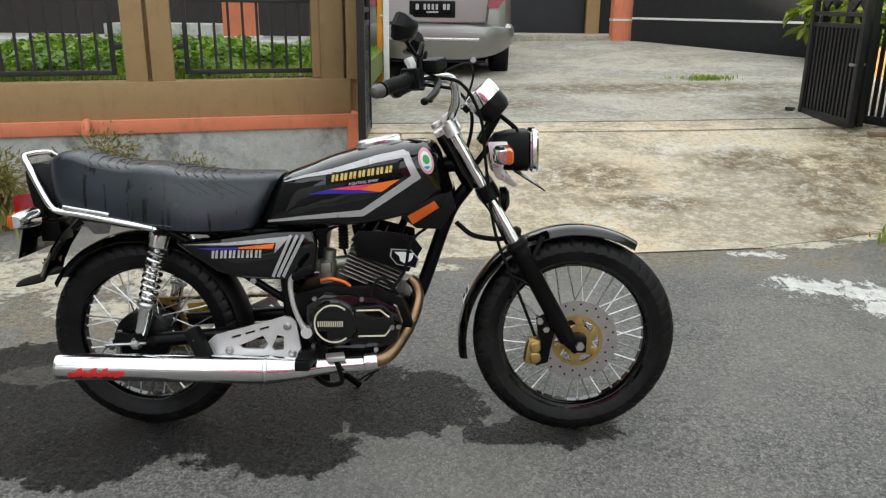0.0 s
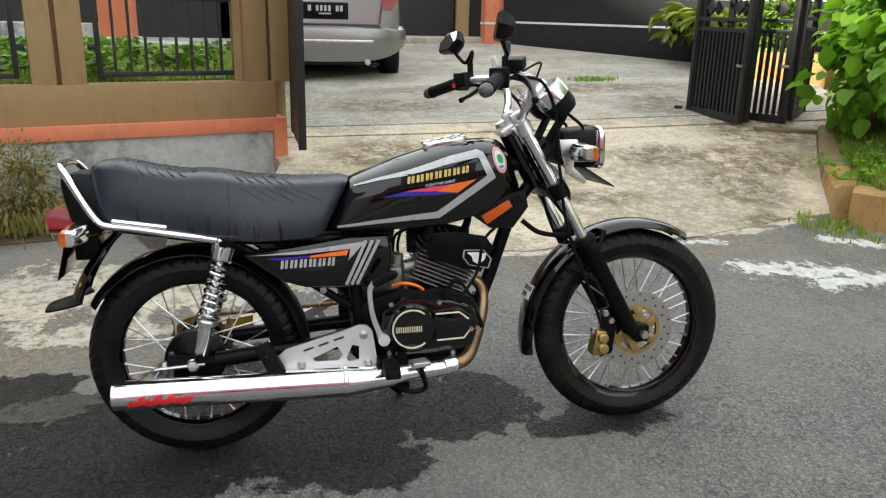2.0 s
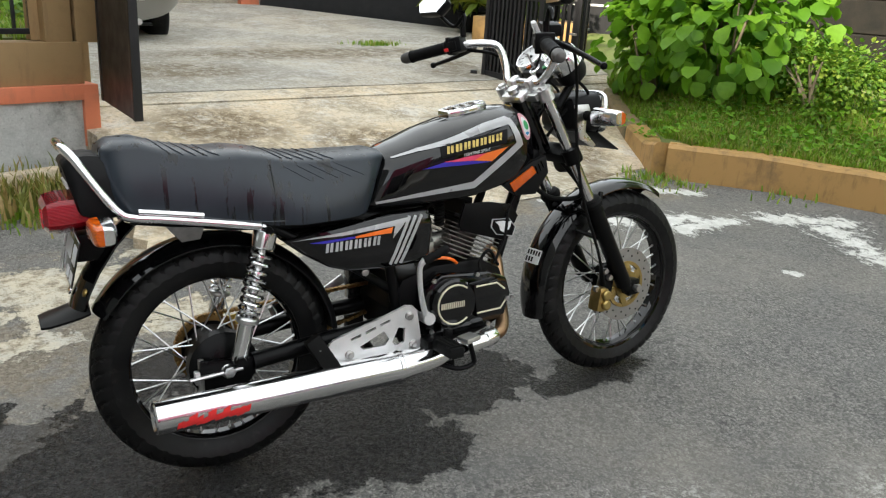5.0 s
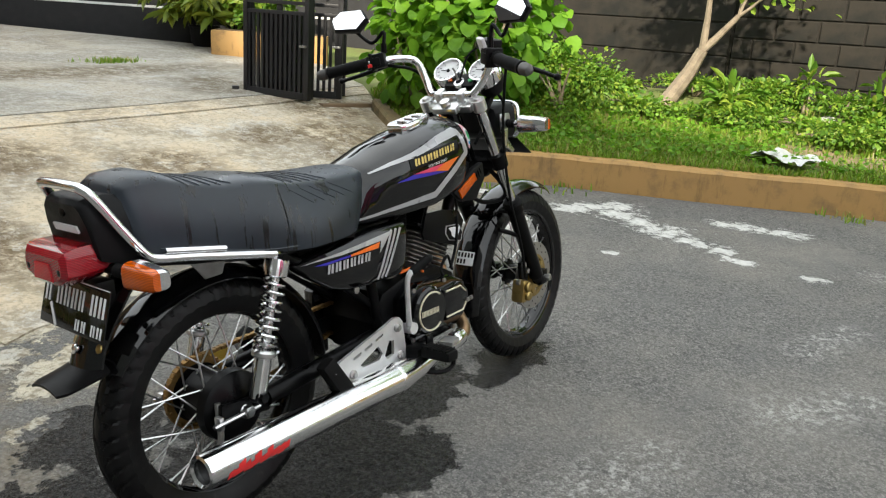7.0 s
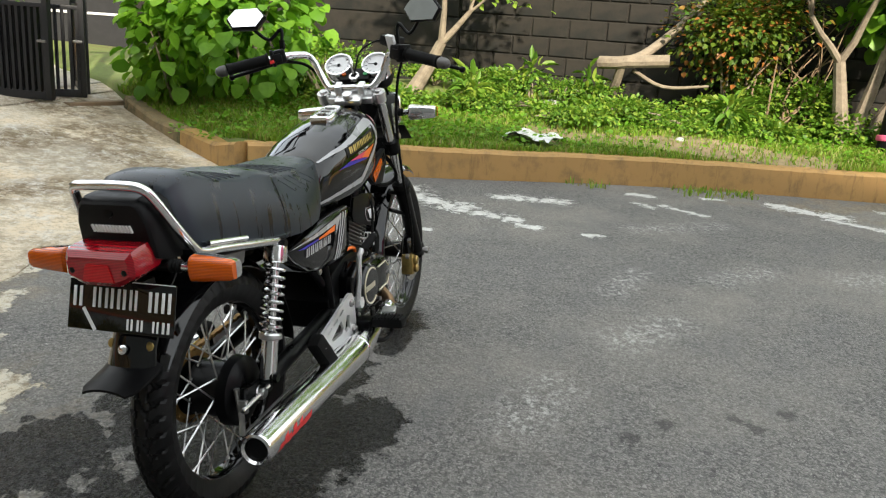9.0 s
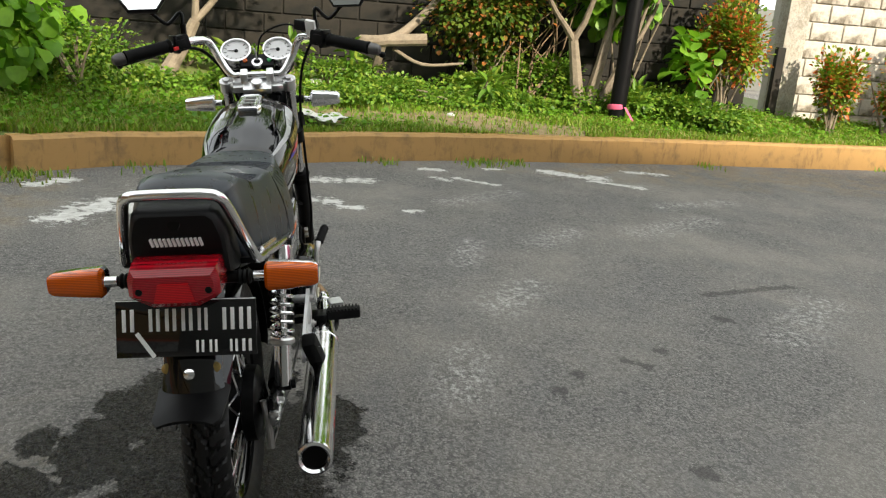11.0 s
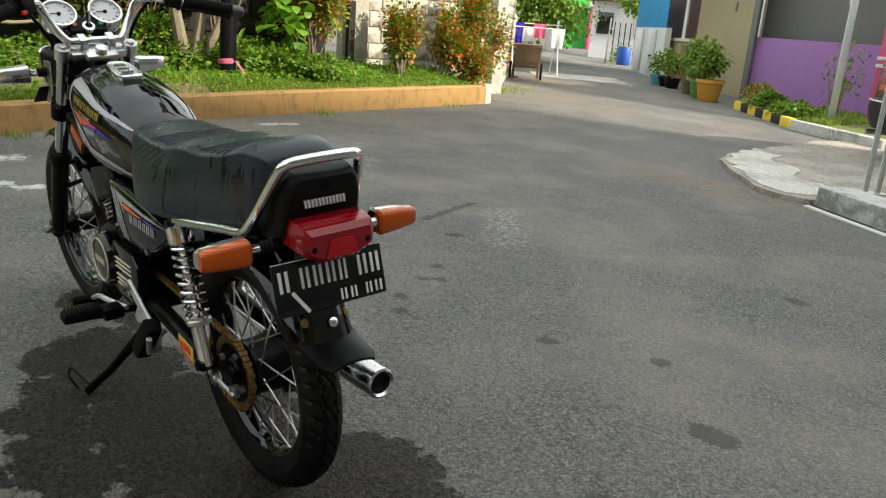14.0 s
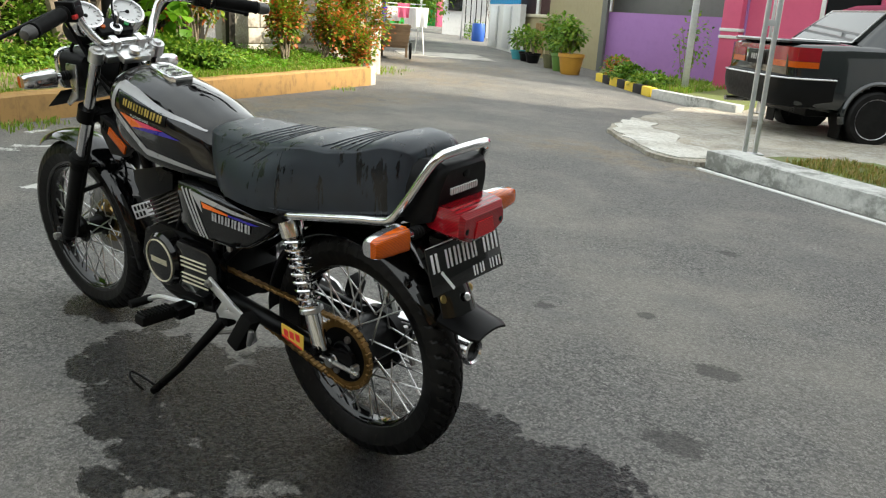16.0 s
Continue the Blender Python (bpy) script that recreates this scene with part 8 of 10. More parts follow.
def leaves(name, mat, spots, size, parent=None, fold=0.25, shape="oval", seed=1, droop=0.4, label=""):
    """Many single leaves in one mesh: spots gives (x, y, z, dx, dy, dz), a place and the way that each leaf points."""
    rng = np.random.default_rng(seed)
    sp = np.asarray(spots, float)
    n = len(sp)
    c, d = sp[:, :3], sp[:, 3:6] + rng.normal(0, 0.35, (n, 3))
    d[:, 2] -= droop
    d /= np.linalg.norm(d, axis=1, keepdims=True) + 1e-9
    up = np.tile([0.0, 0.0, 1.0], (n, 1)) + rng.normal(0, 0.35, (n, 3))
    s = np.cross(d, up)
    s /= np.linalg.norm(s, axis=1, keepdims=True) + 1e-9
    u = np.cross(s, d)
    L = size * rng.uniform(0.65, 1.25, (n, 1))
    if shape == "oval":
        prof = [(0.0, 0.0, 0), (0.3, 0.42, fold * 0.3), (0.7, 0.34, fold * 0.2), (1.0, 0.0, -fold * 0.6)]
    elif shape == "heart":
        prof = [(0.0, 0.0, 0), (0.12, 0.46, 0.08), (0.5, 0.52, 0.12), (0.82, 0.34, 0.02), (1.0, 0.0, -0.12)]
    else:
        prof = [(0.0, 0.0, 0), (0.35, 0.16, 0.05), (0.7, 0.12, -0.02), (1.0, 0.0, -0.2)]
    cols = []
    for x, w, z in prof:
        mid = c + d * (L * x) + u * (L * (z - (0.1 if w else 0)))
        if w:
            cols += [mid + s * (L * w) + u * (L * 0.12), mid, mid - s * (L * w) + u * (L * 0.12)]
        else:
            cols.append(mid)
    V = np.stack(cols, 1)
    m = len(cols)
    f = [(0, 1, 2), (0, 2, 3)]
    k = 1
    for j in range(len(prof) - 3):
        f += [(k, k + 3, k + 4, k + 1), (k + 1, k + 4, k + 5, k + 2)]
        k += 3
    f += [(k, m - 1, k + 1), (k + 1, m - 1, k + 2)]
    base = (np.arange(n) * m)
    faces = []
    for q in f:
        faces += (base[:, None] + np.array(q)[None]).tolist()
    return raw(name, V.reshape(-1, 3).tolist(), faces, mat, parent, True, label)


def cloud(n, c, r, seed, hollow=0.35, lumps=7):
    """Places and outward ways of n leaves in a lumpy crown about c."""
    rng = np.random.default_rng(seed)
    lump = rng.normal(0, 1, (lumps, 3))
    lump /= np.linalg.norm(lump, axis=1, keepdims=True)
    lump *= rng.uniform(0.3, 0.75, (lumps, 1))
    pick = rng.integers(0, lumps, n)
    v = rng.normal(0, 1, (n, 3))
    v /= np.linalg.norm(v, axis=1, keepdims=True)
    q = lump[pick] + v * rng.uniform(hollow, 0.62, (n, 1))
    return np.hstack([np.asarray(c) + q * np.asarray(r), v * 0.8 + q * 0.5])


def branchy(bm, p0, d, ln, r, depth, rnd, ends, spread=0.6):
    """A limb that forks and tapers; ends collects where its twigs stop."""
    p = Vector(p0)
    d = Vector(d).normalized()
    pts, rs = [p.copy()], [r]
    for i in range(3):
        d = (d + Vector((rnd.uniform(-0.22, 0.22), rnd.uniform(-0.22, 0.22), rnd.uniform(-0.05, 0.16)))).normalized()
        p = p + d * ln / 3
        pts.append(p.copy())
        rs.append(r * (1 - 0.13 * (i + 1)))
    tube(bm, pts, rs, 8 if r > 0.015 else 5)
    if depth == 0:
        ends.append((p, d))
        return
    for _ in range(rnd.choice((2, 2, 3))):
        dd = (d + Vector((rnd.uniform(-spread, spread), rnd.uniform(-spread, spread), rnd.uniform(-0.15, spread * 0.7)))).normalized()
        branchy(bm, p, dd, ln * rnd.uniform(0.6, 0.85), rs[-1] * 0.72, depth - 1, rnd, ends, spread)


def bush(name, label, category, c, r, n, size, mat, seed, shape="oval", stems=5, group="", droop=0.3, hollow=0.3):
    c = Vector(c)
    gz = garden_z(c.x, c.y) if c.x > 2.3 and -4.7 < c.y else ground_z(c.x, c.y)
    t = thing(name, label, category, pose(c.x, c.y, gz), group)
    rnd = random.Random(seed)
    for i in range(stems):
        q = Vector((rnd.uniform(-0.6, 0.6) * r[0], rnd.uniform(-0.6, 0.6) * r[1], c.z - gz + rnd.uniform(-0.2, 0.5) * r[2]))
        b = tube(bm_new(), [(rnd.uniform(-0.05, 0.05), rnd.uniform(-0.05, 0.05), -0.05), q * 0.5 + Vector((rnd.uniform(-0.05, 0.05), 0, 0.03)), q], [0.014, 0.01, 0.005], 6, k=3)
        part("stem", b, BARK, t)
    leaves("crown", mat, cloud(n, (0, 0, c.z - gz), r, seed, hollow), size, t, shape=shape, seed=seed, droop=droop)
    return t


# broad-leaved shrub by the gate, with a small-leaved bush before it
bush("broad_leaved_shrub", "tall shrub with big fresh green heart-shaped leaves beside the gate", "shrub", (3.75, 4.5, 1.33), (0.80, 0.90, 0.88), 1700, 0.115, LEAF_BIG, 11, "heart", 8, droop=0.75)
bush("broad_leaved_shrub", "low drooping part of a shrub with big green leaves", "shrub", (3.5, 4.95, 0.95), (0.45, 0.4, 0.5), 330, 0.11, LEAF_BIG, 12, "heart", 4, droop=0.75)
bush("small_bush", "dense small-leaved green bush on the lawn", "bush", (3.95, 3.85, 0.72), (0.50, 0.48, 0.36), 3200, 0.035, LEAF_DARK, 13, "oval", 9, hollow=0.1)
# undergrowth along the dark wall
rnd = random.Random(31)
UNDER = [(4.95, 3.0, 0.30), (5.0, 2.45, 0.36), (5.55, 2.75, 0.40), (5.45, 2.0, 0.34), (5.1, 1.45, 0.36), (5.65, 1.35, 0.46), (5.0, 0.85, 0.30), (5.45, 0.55, 0.48), (5.1, 0.2, 0.40), (5.6, -0.1, 0.55), (5.55, 4.2, 0.40), (5.9, 5.2, 0.5), (5.7, -1.3, 0.42), (4.75, 2.0, 0.2),
         (5.85, 3.4, 0.42), (4.75, 3.55, 0.28), (5.35, -0.75, 0.34), (5.2, -1.75, 0.3)]
for i, (x, y, h) in enumerate(UNDER):
    r, h = rnd.uniform(0.32, 0.52), h * rnd.uniform(0.28, 0.78)
    bush("undergrowth_bush", "loose fresh green undergrowth with small leaves before the old wall", "bush", (x, y, garden_z(x, y) + h * 0.62), (r, r * 1.15, h * 0.75), int(3800 * h / 0.3), rnd.uniform(0.032, 0.046), LEAF_DARK, 30 + i, "oval", 6, "undergrowth bushes", hollow=0.0, droop=0.2)
for i, (x, y) in enumerate(((5.5, 1.75), (5.75, 2.35), (4.9, 0.55), (5.0, 2.75), (5.35, -1.1))):
    bush("long_leaved_weed", "clump of arching strap-shaped leaves in the undergrowth", "weed", (x, y, garden_z(x, y) + 0.2), (0.22, 0.22, 0.2), 130, 0.15, LEAF_DARK, 130 + i, "long", 3, "strap-leaved weeds", hollow=0.0, droop=0.25)
bush("red_leaved_bush", "tall dense bush with reddish young leaves before the old wall", "bush", (5.70, 0.45, 1.25), (0.58, 0.75, 0.70), 5400, 0.05, LEAF_OLIVE, 35, "oval", 8, hollow=0.0)
# red-tipped bushes along the sunlit wall
for i, (x, y, z, r, rz, n) in enumerate(((5.55, -2.15, 1.05, 0.42, 0.62, 2600), (5.45, -3.35, 0.80, 0.28, 0.45, 1500), (5.45, -4.05, 0.80, 0.34, 0.42, 1700), (5.55, -4.75, 0.95, 0.42, 0.68, 2900), (5.3, -4.45, 0.65, 0.35, 0.32, 1200), (6.55, 0.5, 1.9, 0.5, 0.4, 900))):
    bush("red_tipped_bush", "evergreen bush with red and orange young leaf tips by the wall", "bush", (x, y, z), (r, r, rz), int(n * 1.9), 0.046, LEAF_RED, 60 + i, "oval", 9, "red-tipped bushes", hollow=0.05, droop=-0.1)


def small_tree(name, label, base, lean, ln, r, depth, seed, leaf_n, leaf_size, mat, shape, trunks=1, spread=0.6):
    gz = garden_z(base[0], base[1]) if base[0] < 8 and base[1] > -4.7 else ground_z(*base)
    t = thing(name, label, "tree", pose(base[0], base[1], gz - 0.05))
    rnd = random.Random(seed)
    ends = []
    for k in range(trunks):
        bm = bm_new()
        branchy(bm, (0.06 * k, -0.07 * k, 0), Vector(lean) + Vector((0.1 * k, -0.25 * k, 0)), ln * rnd.uniform(0.9, 1.1), r * (1 - 0.15 * k), depth, rnd, ends, spread)
        part("trunk", bm, BARK, t, "pale forked trunk and limbs")
    spots = []
    rng = random.Random(seed + 1)
    for p, d in ends:
        for _ in range(leaf_n):
            o = Vector((rng.gauss(0, 1), rng.gauss(0, 1), rng.gauss(0, 0.8))) * 0.16
            spots.append((*(p + o), *(d + o * 3)))
    if spots:
        leaves("crown", mat, spots, leaf_size, t, shape=shape, seed=seed, droop=0.5)
    return t


small_tree("frangipani_tree", "crooked small tree with bare pale limbs before the dark wall", (5.3, 3.5), (0.12, -0.40, 1.0), 0.66, 0.085, 4, 8, 48, 0.065, LEAF_TREE, "oval", 1, 0.95)
small_tree("heart_leaved_tree", "young tree with three stems and heart-shaped leaves", (5.24, -0.49), (0.02, 0.04, 1.0), 0.85, 0.08, 3, 21, 48, 0.12, LEAF_BIG, "heart", 3, 0.7)
# trees added with crowns above the view, to shade the garden wall and darken reflections
for nm, lab, x, y, cr, h, n, leaf, mat, seed in (("shade_tree", "tall leafy tree arching over the old garden wall", 6.9, 1.2, (1.6, 2.1, 2.2), 4.9, 5000, 0.13, LEAF_DARK, 801), ("shade_tree", "tall leafy tree arching over the old garden wall", 7.2, -1.6, (1.4, 1.7, 2.1), 4.9, 3800, 0.13, LEAF_DARK, 802),
                                                 ("shade_tree", "tall leafy tree arching over the old garden wall", 7.3, 4.6, (1.5, 1.9, 2.2), 5.0, 4400, 0.13, LEAF_DARK, 803)):
    ct = thing(nm, lab, "tree", pose(x, y, 0.2))
    part("trunk", tube(bm_new(), [(0.25, 0, -0.2), (0.15, 0.1, 1.4), (-0.1, 0.0, 2.6), (-0.2, 0.2, h)], [0.16, 0.13, 0.10, 0.04], 10, k=4), BARK, ct)
    for dx, dy, dz in ((-0.9, 0.7, 3.6), (-0.6, -1.0, 3.7), (0.6, 0.5, 4.2), (-1.0, -0.1, 4.1)):
        part("limb", tube(bm_new(), [(-0.08, 0.02, 2.4), (dx * 0.5, dy * 0.5, 3.1), (dx, dy, dz)], [0.07, 0.045, 0.02], 7, k=3), BARK, ct)
    leaves("crown", mat, cloud(n, (-0.3, 0, h), cr, seed, 0.1, 14), leaf, ct, seed=seed)
bush("climbing_plant", "climbing plant with broad heart-shaped leaves hanging over the wall", "shrub", (5.65, -1.05, 1.75), (0.6, 0.75, 0.5), 420, 0.13, LEAF_BIG, 77, "heart", 5, droop=0.8)
bush("climbing_plant", "low spray of broad leaves beside the black pipe", "shrub", (5.35, -1.75, 0.85), (0.3, 0.35, 0.4), 70, 0.13, LEAF_BIG, 78, "heart", 3, droop=0.7)
log = thing("cut_branch", "sawn pale branch leaning out of the undergrowth", "branch", pose(5.55, 1.27, 0.55))
part("limb", tube(bm_new(), [(0.35, -0.55, 1.1), (0.2, -0.25, 0.75), (0.0, 0.02, 0.50), (-0.1, 0.2, 0.42), (-0.02, 0.42, 0.40)], [0.03, 0.038, 0.045, 0.06, 0.062], 10, k=4), BARK, log, "pale sawn limb")
part("stub", tube(bm_new(), [(-0.1, 0.2, 0.42), (-0.06, 0.0, 0.44), (-0.05, -0.22, 0.46)], [0.055, 0.06, 0.06], 10, k=3), BARK, log, "sawn stub")
part("twig", tube(bm_new(), [(-0.1, -0.6, 0.26), (-0.05, -0.2, 0.22), (0, 0.1, 0.35)], [0.012, 0.018, 0.02], 7, k=4), BARK, log)
part("root_mass", tube(bm_new(), [(0.1, 0.3, 0.0), (0.02, 0.25, 0.2), (-0.1, 0.2, 0.42)], [0.05, 0.045, 0.04], 8, k=3), BARK, log)
dead = thing("dead_branches", "heap of dry brown branches leaning on the wall", "branches", pose(5.5, 0.0, 0.47))
rnd = random.Random(9)
for i in range(16):
    a = Vector((rnd.uniform(-0.2, 0.25), rnd.uniform(-0.15, 0.3), 0))
    part("dry_twig", tube(bm_new(), [a, a + Vector((rnd.uniform(0, 0.2), rnd.uniform(-0.35, 0.1), rnd.uniform(0.3, 0.5))), a + Vector((rnd.uniform(0.1, 0.35), rnd.uniform(-0.7, 0.1), rnd.uniform(0.7, 1.1)))], [0.011, 0.008, 0.004], 5, k=3), TIMBER, dead)
pp = thing("black_pipe", "leaning black pipe with a pink ribbon tied round its foot", "pipe", pose(4.98, -0.79, 0.38, 4, 5, 0))
part("tube", lathe(bm_new(), [(0.075, 0), (0.08, 0.02), (0.078, 1.6), (0.06, 1.6), (0.055, 1.2)], (0, 0, 0), (0, 0, 1), 24), BLACK_PLASTIC, pp)
part("ribbon", lathe(bm_new(), [(0.081, 0.12), (0.086, 0.13), (0.085, 0.165), (0.081, 0.17)], (0, 0, 0), (0, 0.1, 1), 20), PINK, pp, "pink ribbon")
part("ribbon_tail", loft(bm_new(), [[Vector((-0.085 - 0.01 * k, -0.03 - 0.02 * k, 0.15 - 0.03 * k)), Vector((-0.085 - 0.01 * k, -0.055 - 0.02 * k, 0.15 - 0.03 * k)), Vector((-0.088 - 0.01 * k, -0.055 - 0.02 * k, 0.15 - 0.03 * k))] for k in range(5)]), PINK, pp)
bag = thing("plastic_sack", "crumpled white plastic sack lying on the grass", "litter", pose(3.93, 2.08, garden_z(3.93, 2.08) + 0.035, 0, 0, 60))
bm = bmesh.new()
bmesh.ops.create_grid(bm, x_segments=16, y_segments=10, size=0.5)
for v in bm.verts:
    v.co = Vector((v.co.x * 0.5, v.co.y * 0.34, 0.035 + 0.05 * noise.noise(v.co * 3.0) + 0.018 * noise.noise(v.co * 9.0)))
part("sheet", bm, WHITE_WALL, bag)
for x, y, r in ((5.5, 2.1, 0.09), (5.7, 1.6, 0.12), (4.5, 0.9, 0.05), (4.6, 3.0, 0.05)):
    st = thing("stone", "grey stone lying in the undergrowth", "stone", pose(x, y, garden_z(x, y)), "garden stones")
    bm = bmesh.new()
    bmesh.ops.create_icosphere(bm, subdivisions=2, radius=r)
    for v in bm.verts:
        v.co = Vector((v.co.x * 1.3, v.co.y, v.co.z * 0.6)) * (1 + 0.3 * noise.noise(v.co * 12))
    part("rock", bm, RENDER_GREY, st)


def grass(name, places, mat, h, seed, label, w=0.005):
    """Blades of grass, one bent strip each."""
    rng = np.random.default_rng(seed)
    p = np.asarray(places, float)
    n = len(p)
    a = rng.uniform(0, 2 * np.pi, n)
    hh = h * rng.uniform(0.45, 1.35, n)
    lean = rng.uniform(0.15, 0.75, n) * hh
    ww = w * rng.uniform(0.7, 1.5, n)
    dx, dy = np.cos(a), np.sin(a)
    sx, sy = -dy * ww, dx * ww
    z0 = np.zeros(n) - 0.01
    V = np.stack([np.stack([p[:, 0] + sx, p[:, 1] + sy, p[:, 2] + z0], 1), np.stack([p[:, 0] - sx, p[:, 1] - sy, p[:, 2] + z0], 1),
                  np.stack([p[:, 0] + dx * lean * 0.4 - sx * 0.8, p[:, 1] + dy * lean * 0.4 - sy * 0.8, p[:, 2] + hh * 0.62], 1), np.stack([p[:, 0] + dx * lean * 0.4 + sx * 0.8, p[:, 1] + dy * lean * 0.4 + sy * 0.8, p[:, 2] + hh * 0.62], 1),
                  np.stack([p[:, 0] + dx * lean, p[:, 1] + dy * lean, p[:, 2] + hh], 1)], 1)
    b = np.arange(n) * 5
    faces = np.stack([b, b + 1, b + 2, b + 3], 1).tolist() + np.stack([b + 3, b + 2, b + 4], 1).tolist()
    return tagged(raw(name, V.reshape(-1, 3).tolist(), faces, mat), label, "grass", kind="stuff")


rng = np.random.default_rng(5)
pl = []
while len(pl) < 84000:
    y = rng.uniform(-4.5, 5.4)
    x0 = kerb_x(y) + 0.13 if y < 3.8 else float(np.interp(y, [3.8, 5.4], [2.62, 3.5]))
    x = x0 + abs(rng.normal(0, 0.85)) if rng.random() < 0.8 else x0 + rng.uniform(0, 2.2)
    if x > 6.0 or math.hypot(x - 3.93, y - 2.08) < 0.27 or (abs(x - 4.38) < 0.28 and -0.3 < y < 2.2 and rng.random() < 0.88):
        continue
    pl.append((x, y, garden_z(x, y)))
for _ in range(9000):
    y = rng.uniform(3.75, 5.6)
    x = float(np.interp(y, [3.75, 5.6], [2.62, 3.62])) + abs(rng.normal(0, 0.28))
    pl.append((x, y, garden_z(x, y)))
grass("garden_grass", pl, GRASS_LEAF, 0.052, 6, "fresh green grass on the garden bank")
pl = []
for _ in range(26000):
    y = rng.uniform(4.1, 8.2)
    x = rng.uniform(-4.2, -0.65)
    if (y - 5.4) > 0.30 * (x + 0.57) + 0.18:
        pl.append((x, y, 0.735 + 0.012 * (y - 5.2)))
grass("yard_grass", pl, GRASS_LEAF, 0.042, 7, "unmown grass inside the yard")
sp = []
while len(sp) < 4200:
    x, y = rng.uniform(-4.0, -0.7), rng.uniform(4.3, 7.6)
    if (y - 5.4) > 0.30 * (x + 0.57) + 0.25 and noise.noise(Vector((x * 1.7, y * 1.7, 3.0))) > 0.0:
        sp.append((x, y, 0.76 + 0.012 * (y - 5.2) + rng.uniform(0, 0.11), rng.normal(), rng.normal(), 0.3))
tagged(leaves("yard_weeds", LEAF_DARK, sp, 0.05, shape="heart", seed=19, droop=0.1), "low leafy weeds in the yard's grass", "weeds", kind="stuff")
strip("soil_patch", wobble([(4.18, 2.2), (4.12, 1.5), (4.2, 0.7), (4.22, -0.2), (4.55, -0.35), (4.66, 0.5), (4.62, 1.4), (4.5, 2.2), (4.18, 2.2)], 0.05, 0.15, 12)[:-1], lambda x, y: garden_z(x, y) + 0.012, DRY_SOIL, 0.05, "bare trodden soil on the grassy bank", "soil", 0.12)
# low broad-leaved ground cover
sp = []
while len(sp) < 5200:
    y = rng.uniform(-4.4, 4.6)
    x = kerb_x(min(y, 3.8)) + 0.2 + rng.uniform(0, 1.6)
    if x < 5.9 and not (abs(x - 4.38) < 0.28 and -0.3 < y < 2.2 and rng.random() < 0.8):
        sp.append((x, y, garden_z(x, y) + rng.uniform(0.03, 0.1), rng.normal(), rng.normal(), 0.2))
tagged(leaves("ground_cover", LEAF_BIG, sp, 0.034, shape="heart", seed=9, droop=0.0), "low broad-leaved ground cover among the grass", "ground cover", kind="stuff")
# weeds at the foot of the plinth, along the kerb and in the driveway's cracks
pl = []
for cx, cy, r, n in ((-2.0, 4.55, 0.35, 900), (-2.5, 4.4, 0.4, 900), (-1.55, 4.75, 0.22, 350), (-1.2, 4.6, 0.5, 500), (-0.85, 4.55, 0.3, 350), (-0.75, 4.95, 0.1, 120), (-3.2, 4.0, 0.5, 700)):
    for _ in range(n):
        x, y = rng.normal(cx, r * 0.5), rng.normal(cy, r * 0.4)
        if (y - 5.3) < 0.30 * (x + 0.57):
            pl.append((x, y, ground_z(x, y) + 0.05))
grass("wall_weeds", pl, WEED_LEAF, 0.09, 8, "tall weeds and dry grass before the plinth", 0.006)
pl = []
for cx, cy, r, n in ((2.40, 3.78, 0.10, 260), (2.9, 3.15, 0.1, 60), (3.55, 1.55, 0.08, 50), (3.78, 0.75, 0.1, 120), (3.86, 0.45, 0.06, 60), (4.4, -1.5, 0.1, 60), (4.85, -3.7, 0.12, 80), (6.35, -6.1, 0.2, 200), (6.7, -6.7, 0.25, 160)):
    for _ in range(n):
        x, y = rng.normal(cx, r), rng.normal(cy, r)
        if x < kerb_x(y) - 0.005 or y < -4.6:
            pl.append((x, y, ground_z(x, y)))
for _ in range(260):
    x, y = rng.normal(2.62, 0.13), rng.normal(8.05, 0.05)
    pl.append((x, y, drive_z(x, y)))
for _ in range(900):
    x, y = rng.normal(-0.98, 0.13), rng.normal(4.42, 0.10)
    pl.append((x, y, ground_z(x, y)))
grass("crack_weeds", pl, GRASS_LEAF, 0.045, 10, "small weeds in the joints of kerb and concrete")
for i, (x, y, r, h) in enumerate(((-2.05, 4.55, 0.34, 0.34), (-2.6, 4.35, 0.36, 0.28), (-1.6, 4.72, 0.2, 0.2), (-3.2, 4.05, 0.4, 0.3))):
    bush("plinth_weed", "tangled pale green weed before the grey plinth", "weed", (x, y, ground_z(x, y) + h * 0.75), (r, r * 0.7, h), 2300, 0.034, WEED_LEAF, 150 + i, "long", 14, "weeds before the plinth", 0.0, 0.0)
strip("verge_soil", [(-6, 3.75), (-1.8, 4.3), (-0.9, 4.62), (-0.72, 4.7), (-0.66, 5.2), (-0.75, 5.33), (-6, 3.75)], lambda x, y: ground_z(x, y) + 0.012, SOIL, 0.1, "bare soil and weeds before the plinth", "soil", 0.4)
cb = thing("low_kerb", "low mossy concrete kerb at the wall's foot", "kerb", pose(-0.70, 4.88, 0.0, 0, 0, 17))
part("concrete_bar", box(bm_new(), (-0.5, 0, 0.07), (1.1, 0.10, 0.17), bev=0.012), CONCRETE, cb)
dp = thing("drain_pipe", "salmon painted drain elbow sticking out of the wall band", "pipe", WALL_M @ pose(-1.72, -0.04, 0.49))
part("elbow", tube(bm_new(), [(0, 0.06, 0.0), (0, -0.03, 0.0), (0, -0.06, -0.02), (0, -0.062, -0.06)], [0.028, 0.028, 0.03, 0.031], 14, k=4), SALMON, dp)

